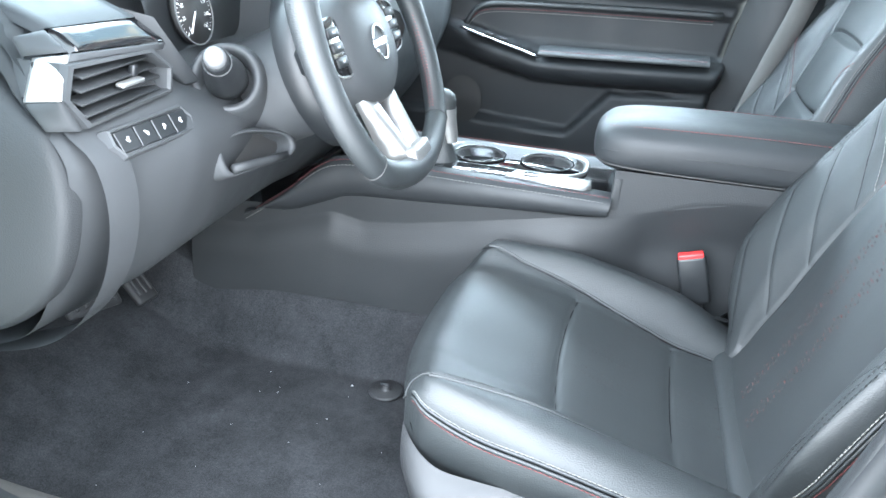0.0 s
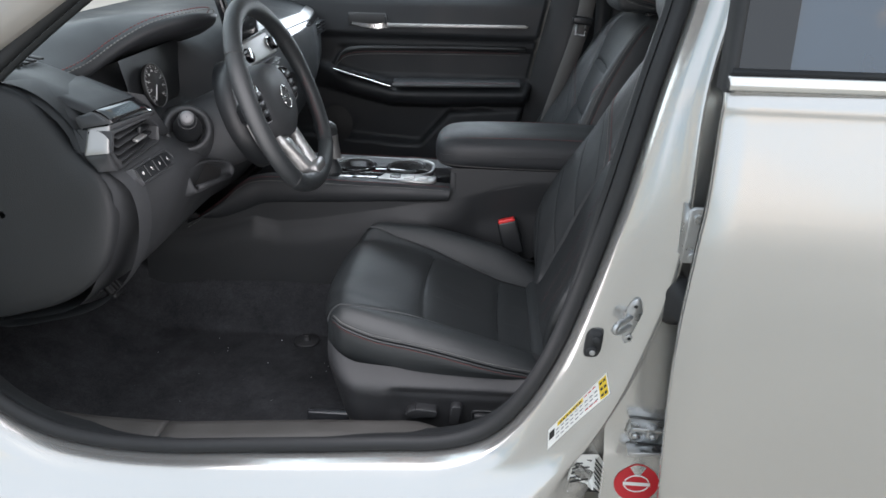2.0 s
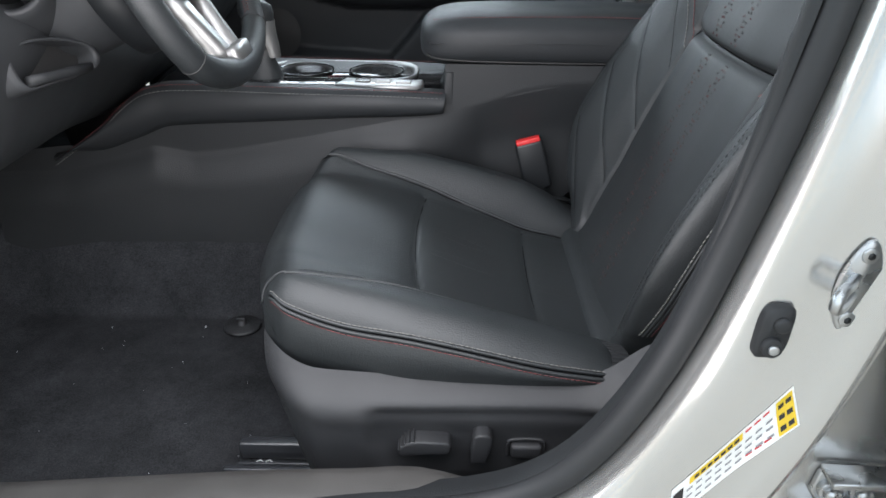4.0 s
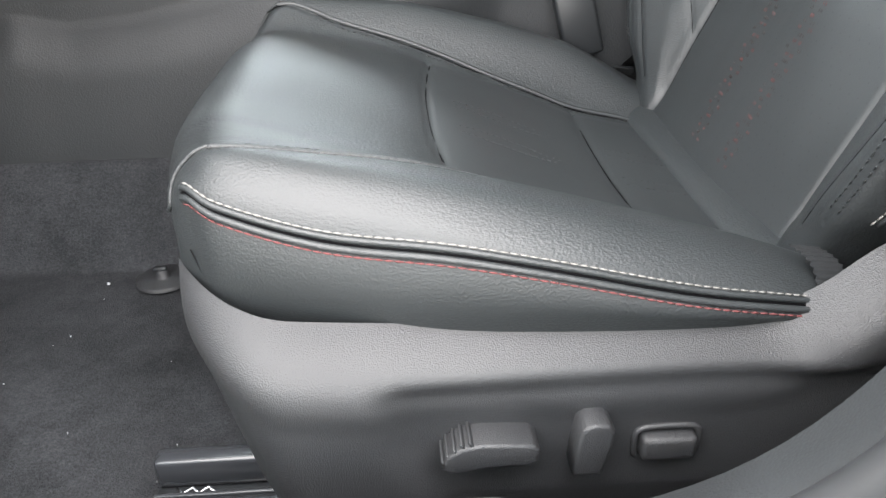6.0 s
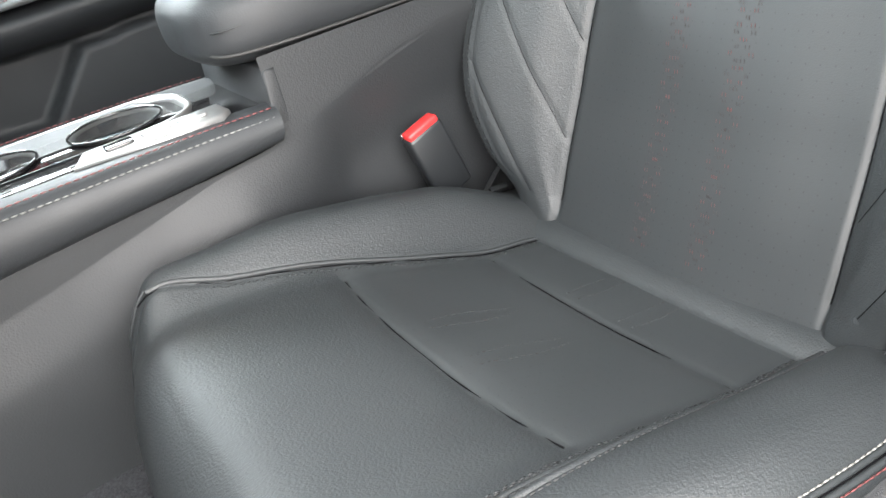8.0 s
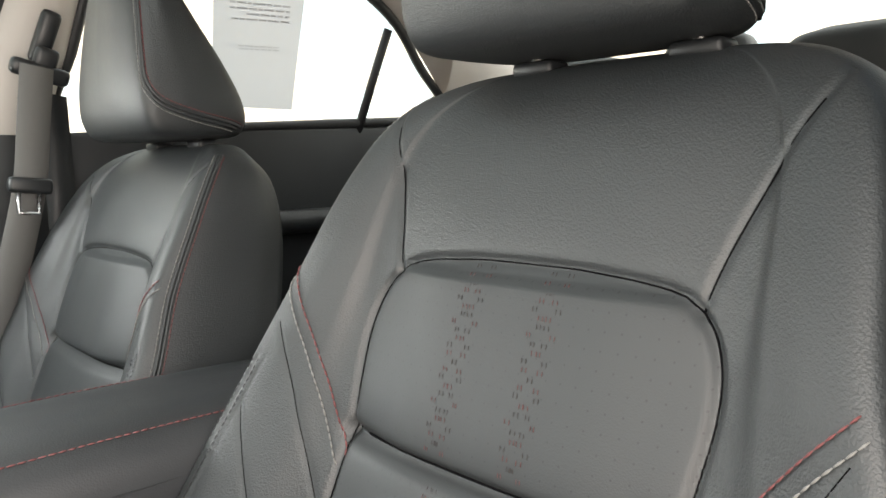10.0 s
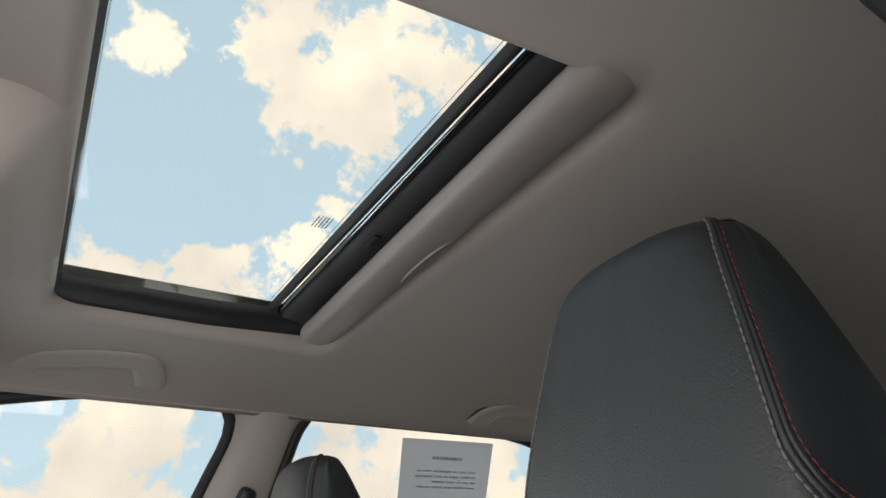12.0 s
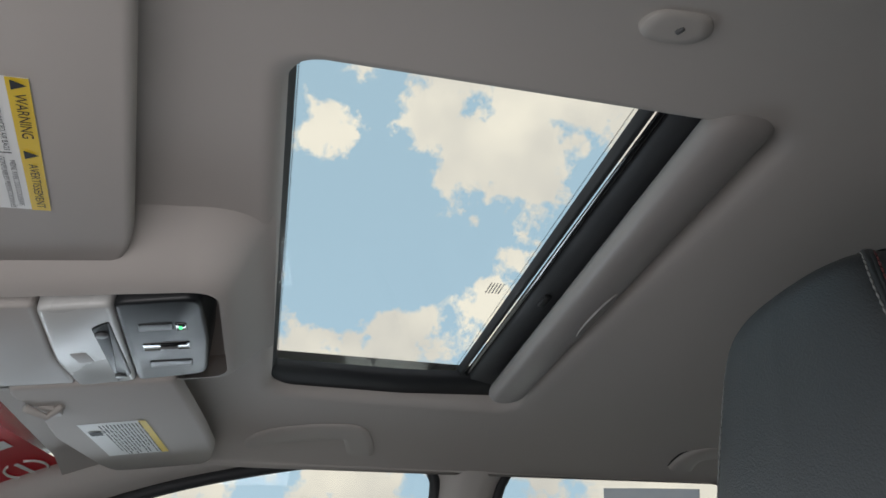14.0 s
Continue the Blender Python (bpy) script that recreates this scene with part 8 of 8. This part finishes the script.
def decal(c, bm=None, nu=10, nv=6, lift=0.0008):
    """A film that follows the body: four corners (x, z)."""
    rows = []
    for v in np.linspace(0, 1, nv):
        r = []
        for u in np.linspace(0, 1, nu):
            x = (c[0][0] * (1 - u) + c[1][0] * u) * (1 - v) + (c[3][0] * (1 - u) + c[2][0] * u) * v
            z = (c[0][1] * (1 - u) + c[1][1] * u) * (1 - v) + (c[3][1] * (1 - u) + c[2][1] * u) * v
            r.append(skin_at(x, z, lift))
        rows.append(r)
    return sheet(rows, bm=bm)


lc = [(-0.061, 0.492), (0.018, 0.606), (0.025, 0.576), (-0.060, 0.456)]


def sub(u0, u1, v0, v1):
    def P(u, v):
        a = (lc[0][0] * (1 - u) + lc[1][0] * u, lc[0][1] * (1 - u) + lc[1][1] * u)
        b = (lc[3][0] * (1 - u) + lc[2][0] * u, lc[3][1] * (1 - u) + lc[2][1] * u)
        return (a[0] * (1 - v) + b[0] * v, a[1] * (1 - v) + b[1] * v)
    return [P(u0, v0), P(u1, v0), P(u1, v1), P(u0, v1)]


lb = thing("tyre_label", (0, -0.82, 0.53), "white tyre and loading sticker with yellow bands on the pillar", "sticker")
st = part("sticker", decal(lc), WHITE, lb, smooth=False)
part("yellow_band", decal(sub(0.16, 0.60, 0.06, 0.26), lift=0.0014), YELLOW, st, "yellow band", smooth=False)
part("yellow_block", decal(sub(0.86, 0.985, 0.06, 0.94), lift=0.0014), YELLOW, st, "yellow block", smooth=False)
part("round_mark", decal(sub(0.02, 0.11, 0.2, 0.6), lift=0.0014), INK, st, smooth=False)
bm = bmesh.new()
for k in range(3):
    for j in range(9):
        decal(sub(0.14 + 0.08 * j, 0.14 + 0.08 * j + 0.05, 0.36 + 0.2 * k, 0.42 + 0.2 * k), bm=bm, nu=2, nv=2, lift=0.0016)
part("small_print", bm, GREY_INK, st, "small print", smooth=False)
bm = bmesh.new()
for k in range(3):
    for j in range(2):
        decal(sub(0.875 + 0.055 * j, 0.915 + 0.055 * j, 0.16 + 0.28 * k, 0.28 + 0.28 * k), bm=bm, nu=2, nv=2, lift=0.002)
for j in range(7):
    decal(sub(0.20 + 0.055 * j, 0.24 + 0.055 * j, 0.11, 0.20), bm=bm, nu=2, nv=2, lift=0.002)
tagged(part("black_print", bm, INK, st, "black print on yellow", smooth=False), kind="stuff")
bm = bmesh.new()
for j in range(3):
    decal(sub(0.62 + 0.07 * j, 0.67 + 0.07 * j, 0.08, 0.14), bm=bm, nu=2, nv=2, lift=0.0016)
    decal(sub(0.62 + 0.07 * j, 0.67 + 0.07 * j, 0.80, 0.85), bm=bm, nu=2, nv=2, lift=0.0016)
part("red_print", bm, RED_STICKER, st, "red print", smooth=False)

s2 = thing("inventory_sticker", (0.0, -0.83, 0.40), "white sticker with dark print and bar code", "sticker")
w2 = part("sticker", decal([(-0.022, 0.434), (0.032, 0.437), (0.033, 0.372), (-0.021, 0.369)]), WHITE, s2, smooth=False)
bm = bmesh.new()
for k in range(7):
    decal([(-0.018, 0.428 - 0.008 * k), (-0.010 + 0.012 * ((k * 7) % 3), 0.428 - 0.008 * k), (-0.010 + 0.012 * ((k * 7) % 3), 0.425 - 0.008 * k), (-0.018, 0.425 - 0.008 * k)], bm=bm, nu=3, nv=2, lift=0.0016)
    decal([(0.022, 0.430 - 0.0085 * k), (0.030, 0.430 - 0.0085 * k), (0.030, 0.425 - 0.0085 * k), (0.022, 0.425 - 0.0085 * k)], bm=bm, nu=2, nv=2, lift=0.0016)
part("print_bars", bm, INK, w2, "bars of dark print", smooth=False)
s3 = thing("round_sticker", (0.09, -0.83, 0.40), "round red sticker with white badge lines", "sticker")
bm = bmesh.new()
cc = skin_at(0.088, 0.400, 0.0012)
ringp = [bm.verts.new(skin_at(0.088 + 0.036 * math.cos(a), 0.400 + 0.036 * math.sin(a), 0.0012)) for a in np.linspace(0, 2 * math.pi, 40, endpoint=False)]
cv_ = bm.verts.new(cc)
for k in range(40):
    bm.faces.new((ringp[k], ringp[(k + 1) % 40], cv_))
r3 = part("sticker", fixn(bm), RED_STICKER, s3)
for s in (1, -1):
    part("badge_arc", tube([skin_at(0.088 + 0.020 * math.cos(a), 0.400 + s * 0.016 * math.sin(a), 0.0014) for a in np.linspace(0.3, 2.84, 14)], 0.0012, 5), WHITE, r3)
part("badge_bar", decal([(0.066, 0.4035), (0.110, 0.4035), (0.110, 0.3965), (0.066, 0.3965)], lift=0.0022), WHITE, r3, smooth=False)

# striker
sk_ = thing("door_striker", (0.045, -0.83, 0.70), "zinc-plated door striker bolted to the pillar", "striker")
b0 = skin_at(0.046, 0.695, 0.0)
pl = []
for k, d in ((1.0, 0.0), (1.0, 0.003), (0.94, 0.0045), (0.02, 0.0045)):
    pl.append([Vector((b0.x + 0.012 * k * math.copysign(abs(math.cos(a)) ** 0.8, math.cos(a)) * (1.0 + 0.25 * math.cos(2 * a)) + 0.10 * 0.036 * k * math.sin(a), b0.y - d, b0.z + 0.038 * k * math.sin(a))) for a in np.linspace(0, 2 * math.pi, 32, endpoint=False)])
plate = part("plate", fixn(sheet(pl, close_v=True)), STEEL, sk_)
part("loop", tube(curve([b0 + Vector(q) for q in ((0.002, 0.004, 0.008), (-0.012, -0.014, 0.008), (-0.024, -0.027, 0.0085), (-0.030, -0.033, 0.002), (-0.025, -0.028, -0.005), (-0.012, -0.014, -0.007), (0.002, 0.004, -0.007))], 40), 0.0046, 12), STEEL, sk_)
for dz in (0.027, -0.027):
    bolt = part("bolt", cyl(b0 + Vector((0.002 * math.copysign(1, dz), -0.0052, dz)), 0.0064, 0.0030, (0, -1, 0), 20, 0.001), STEEL, plate)
    part("socket", cyl(b0 + Vector((0.002 * math.copysign(1, dz), -0.0066, dz)), 0.0030, 0.0010, (0, -1, 0), 6), DARK_PLASTIC, bolt)
# rubber stop with its screw
rb = thing("door_stop", (-0.006, -0.82, 0.65), "black rubber door stop with a screw on the pillar", "rubber stop")
b1 = skin_at(-0.006, 0.653)
rows = []
for k, d in ((1.0, -0.001), (1.0, 0.006), (0.9, 0.009), (0.02, 0.0095)):
    rows.append([Vector((b1.x + 0.0125 * k * math.copysign(abs(math.cos(a)) ** 0.5, math.cos(a)) + 0.15 * 0.022 * k * math.sin(a), b1.y - d, b1.z + 0.023 * k * math.copysign(abs(math.sin(a)) ** 0.55, math.sin(a)))) for a in np.linspace(0, 2 * math.pi, 32, endpoint=False)])
pad_ = part("pad", fixn(sheet(rows, close_v=True)), RUBBER, rb)
part("dome", cyl(b1 + Vector((0.003, -0.010, 0.009)), 0.0068, 0.008, (0, -1, 0), 20, 0.003), RUBBER, pad_)
part("collar", cyl(b1 + Vector((-0.002, -0.011, -0.010)), 0.0085, 0.008, (0, -1, 0), 20, 0.002), RUBBER, pad_)
part("screw", cyl(b1 + Vector((-0.002, -0.0155, -0.010)), 0.0042, 0.004, (0, -1, 0), 14, 0.001), STEEL, pad_)
# hinges
for zc, low in ((0.490, True), (0.850, False)):
    b = skin_at(0.088, zc)
    if low:
        hg = part("door_hinge", prism([(0.062, zc - 0.002), (0.066, zc + 0.018), (0.076, zc + 0.024), (0.128, zc + 0.020), (0.128, zc - 0.020), (0.072, zc - 0.018)], "y", b.y - 0.007, b.y - 0.0005, 0.002), STEEL, body, "zinc-plated hinge")
        for zz in (0.024, -0.024):
            part("knuckle", prism([(0.066, zc + zz - 0.003), (0.066, zc + zz + 0.003), (0.145, zc + zz * 0.85 + 0.003), (0.145, zc + zz * 0.85 - 0.003)], "y", b.y - 0.030, b.y - 0.004, 0.001), STEEL, hg)
        for xx in (0.076, 0.103):
            part("washer", cyl((xx, b.y - 0.010, zc + 0.002), 0.0105, 0.007, (0, -1, 0), 20, 0.001), STEEL, hg)
            part("bolt_head", cyl((xx, b.y - 0.016, zc + 0.002), 0.0072, 0.008, (0, -1, 0), 6), STEEL, hg)
    else:
        hg = part("door_hinge", prism([(0.092, zc - 0.040), (0.094, zc + 0.036), (0.101, zc + 0.040), (0.13, zc + 0.040), (0.13, zc - 0.042)], "y", b.y - 0.040, b.y - 0.032, 0.002), STEEL, body, "zinc-plated hinge")
        part("hinge_arm", prism([(0.094, zc - 0.036), (0.100, zc - 0.036), (0.100, zc + 0.034), (0.094, zc + 0.034)], "y", b.y - 0.036, b.y, 0.001), STEEL, hg)
        for zz in (0.026, -0.030):
            part("bolt_head", cyl((0.106, b.y - 0.043, zc + zz), 0.007, 0.006, (0, -1, 0), 14, 0.001), STEEL, hg)
ck = thing("wiring_boot", (0.10, -0.83, 0.735), "black rubber wiring boot between pillar and rear door", "rubber boot")
b = skin_at(0.10, 0.735)
rows = []
for k, d, ox in ((1.0, 0.0, 0.0), (1.0, 0.010, 0.0), (0.85, 0.018, 0.002), (0.6, 0.026, 0.006), (0.55, 0.05, 0.012)):
    rows.append([Vector((0.103 + ox + 0.022 * k * math.copysign(abs(math.cos(a)) ** 0.7, math.cos(a)), b.y - d, 0.735 + 0.038 * k * math.copysign(abs(math.sin(a)) ** 0.7, math.sin(a)))) for a in np.linspace(0, 2 * math.pi, 28, endpoint=False)])
part("boot", fixn(sheet(rows, close_v=True, caps=True)), RUBBER, ck)

# ---- floor details ----
cp = thing("mat_clip", (-0.602, -0.212, 0.262), "round grey floor mat retaining clip on the carpet", "mat clip")
zc = 0.266
rows = [[(-0.602 + r * math.cos(a), -0.225 + r * math.sin(a), zc + h) for a in np.linspace(0, 2 * math.pi, 28, endpoint=False)] for r, h in ((0.031, 0.0), (0.0305, 0.003), (0.028, 0.0042), (0.010, 0.0045), (0.008, 0.006), (0.0075, 0.012), (0.005, 0.014), (0.001, 0.014))]
part("disc", fixn(sheet(rows, close_v=True)), SHIELD_PLASTIC, cp)
part("hook", rbox((-0.604, -0.225, zc + 0.015), (0.016, 0.007, 0.005), 0.002), DARK_PLASTIC, cp)
rnd = random.Random(5)
bm = bmesh.new()
for k in range(26):
    x, y = rnd.uniform(-0.95, -0.5), rnd.uniform(-0.66, -0.22)
    s = rnd.choice((0.0005, 0.0007, 0.001))
    bmesh.ops.create_icosphere(bm, subdivisions=1, radius=s, matrix=Matrix.Translation((x, y, 0.267)))
bmesh.ops.create_icosphere(bm, subdivisions=1, radius=0.0019, matrix=Matrix.Translation((-0.664, -0.229, 0.266)))
single("crumbs", bm, PAPER, "pale crumbs and grit scattered on the carpet", "crumbs", kind="stuff")

# ---- outside: lot, cars, building, poles, trees ----
BRICK = mat("brick_wall", (0.30, 0.15, 0.11), 0.9, var=0.2, vscale=0.8, grain=8, bump=0.3, dist=0.02)
CONCRETE = mat("pale_render", (0.50, 0.48, 0.44), 0.9, var=0.15, vscale=0.5, grain=6, bump=0.2)
CAR_WHITE = mat("white_paint", (0.75, 0.75, 0.74), 0.25, coat=0.6, bump=0.0, var=0.03)
CAR_GREY = mat("grey_paint", (0.22, 0.23, 0.25), 0.25, metal=0.5, coat=0.6, bump=0.0, var=0.03)
LEAVES = mat("leaves", (0.07, 0.11, 0.035), 0.8, var=0.5, vscale=1.5, grain=4, bump=0.3)


def parked_car(m, paint, label):
    c = thing("parked_car", (0, 0, 0), label, "car", group="parked cars")
    c.matrix_basis = Matrix()
    prof = [(-2.3, 0.35), (-2.35, 0.62), (-2.2, 0.82), (-1.2, 0.95), (-0.5, 1.42), (0.2, 1.48), (0.9, 1.42), (1.6, 1.05), (2.25, 0.98), (2.35, 0.7), (2.3, 0.35)]
    rows = []
    for y, k in ((-0.88, 0.0), (-0.90, 0.6), (-0.80, 0.93), (-0.65, 1.0), (0.65, 1.0), (0.80, 0.93), (0.90, 0.6), (0.88, 0.0)):
        rows.append([(x * (0.96 + 0.04 * k), y if z < 1.0 else y * 0.86, 0.35 + (z - 0.35) * (0.25 + 0.75 * k) if k < 0.6 else 0.35 + (z - 0.35) * (0.6 + 0.4 * k)) for x, z in prof])
    part("body_shell", fixn(sheet(rows, caps=True)), paint, c)
    part("windscreen", prism([(-1.05, 0.98), (-0.48, 1.38), (0.15, 1.43), (0.85, 1.37), (1.42, 1.05)], "y", -0.795, 0.795), GLOSS_BLACK, c, "dark windows")
    for x in (-1.42, 1.40):
        for y in (-0.80, 0.80):
            w = part("wheel", cyl((x, y, 0.33), 0.33, 0.21, (0, 1, 0), 24, 0.03), RUBBER, c)
            part("rim", cyl((x, y + math.copysign(0.10, y), 0.33), 0.21, 0.02, (0, 1, 0), 20, 0.005), SATIN, w)
    for y in (-0.62, 0.62):
        part("headlight", rbox((-2.24, y, 0.72), (0.12, 0.34, 0.12), 0.04), GLASS, c)
        part("tail_light", rbox((2.26, y, 0.82), (0.10, 0.30, 0.12), 0.04), RED, c)
    c.matrix_basis = m
    return c


base_car = parked_car(pose(8.5, 13.0, -0.02, 0, 0, 92), CAR_WHITE, "white saloon car parked across the lot")
for x, y, r in ((5.4, 12.8, 89), (11.6, 13.3, 91), (20.0, 22.0, 88), (2.4, 12.9, 90)):
    copy_thing(base_car, pose(x, y, -0.02, 0, 0, r))
grey_car = parked_car(pose(-1.0, 13.0, -0.02, 0, 0, 90), CAR_GREY, "grey saloon car parked across the lot")
copy_thing(grey_car, pose(15.2, 13.6, -0.02, 0, 0, 91))
bd = thing("brick_building", (55, 84, 0), "long low red-brick building beyond the lot", "building")
bang = pose(55, 84, -0.02, 0, 0, -33)


def bbox(c, s):
    bm = rbox(c, s, 0)
    bmesh.ops.transform(bm, matrix=bang, verts=bm.verts[:])
    return bm


part("wall", bbox((0, 0, 2.3), (60, 16, 4.6)), BRICK, bd, smooth=False)
part("roof", bbox((0, 0, 4.75), (60.6, 16.6, 0.35)), CONCRETE, bd, smooth=False)
for k in range(14):
    wd = part("window", bbox((-27 + 4.1 * k, -8.0, 2.3), (2.2, 0.25, 1.5)), GLOSS_BLACK, bd, smooth=False)
    part("sill", bbox((-27 + 4.1 * k, -8.1, 1.48), (2.5, 0.4, 0.12)), CONCRETE, wd, smooth=False)
for k in (-9, 4):
    part("roof_unit", bbox((k, -2, 5.8), (2.0, 2.0, 1.8)), CONCRETE, bd, smooth=False)
for (x, y, h) in ((24.5, 38.8, 6.2), (30.0, 37.0, 6.5), (40, 90, 9)):
    lp_ = thing("lamp_post", (x, y, 0), "tall grey lot lamp post", "lamp post", group="lot lamps")
    part("pole", cyl((x, y, h / 2), 0.07, h, n=12), STEEL, lp_)
    part("lamp_head", rbox((x + 0.3, y, h), (0.9, 0.3, 0.12), 0.04), STEEL, lp_)


def tree(x, y, h, seed):
    r = random.Random(seed)
    t = thing("tree", (x, y, 0), "leafy green tree beyond the car lot", "tree", group="trees")
    part("trunk", tube([(x, y, 0), (x + 0.1, y, h * 0.3), (x, y + 0.1, h * 0.7)], [0.25, 0.2, 0.08], 8), mat_bark, t)
    bm = bmesh.new()
    for k in range(900):
        a, b, q = r.uniform(0, 6.28), r.uniform(-1, 1), r.random() ** 0.4
        s = math.sqrt(1 - b * b)
        w = h * 0.34 * q * (1 + 0.35 * math.sin(3 * a + seed) * s)
        c = Vector((x + w * s * math.cos(a), y + w * s * math.sin(a), h * 0.62 + b * h * 0.36 * q))
        e = r.uniform(0.12, 0.32)
        n1 = Vector((r.uniform(-1, 1), r.uniform(-1, 1), r.uniform(-1, 1))).normalized()
        o = n1.orthogonal().normalized()
        p = n1.cross(o)
        bm.faces.new([bm.verts.new(c + o * e * u + p * e * v * 0.7) for u, v in ((-1, 0), (0, -1), (1, 0), (0, 1))])
    part("crown", bm, LEAVES, t, smooth=False)


mat_bark = mat("bark", (0.12, 0.09, 0.07), 0.9, bump=0.4, grain=30)
for k in range(5):
    tree(-12 + 6.5 * k * 1.0, 78 + 7 * math.sin(k * 2.1), 5.2 + 1.2 * math.sin(k * 1.7), k)
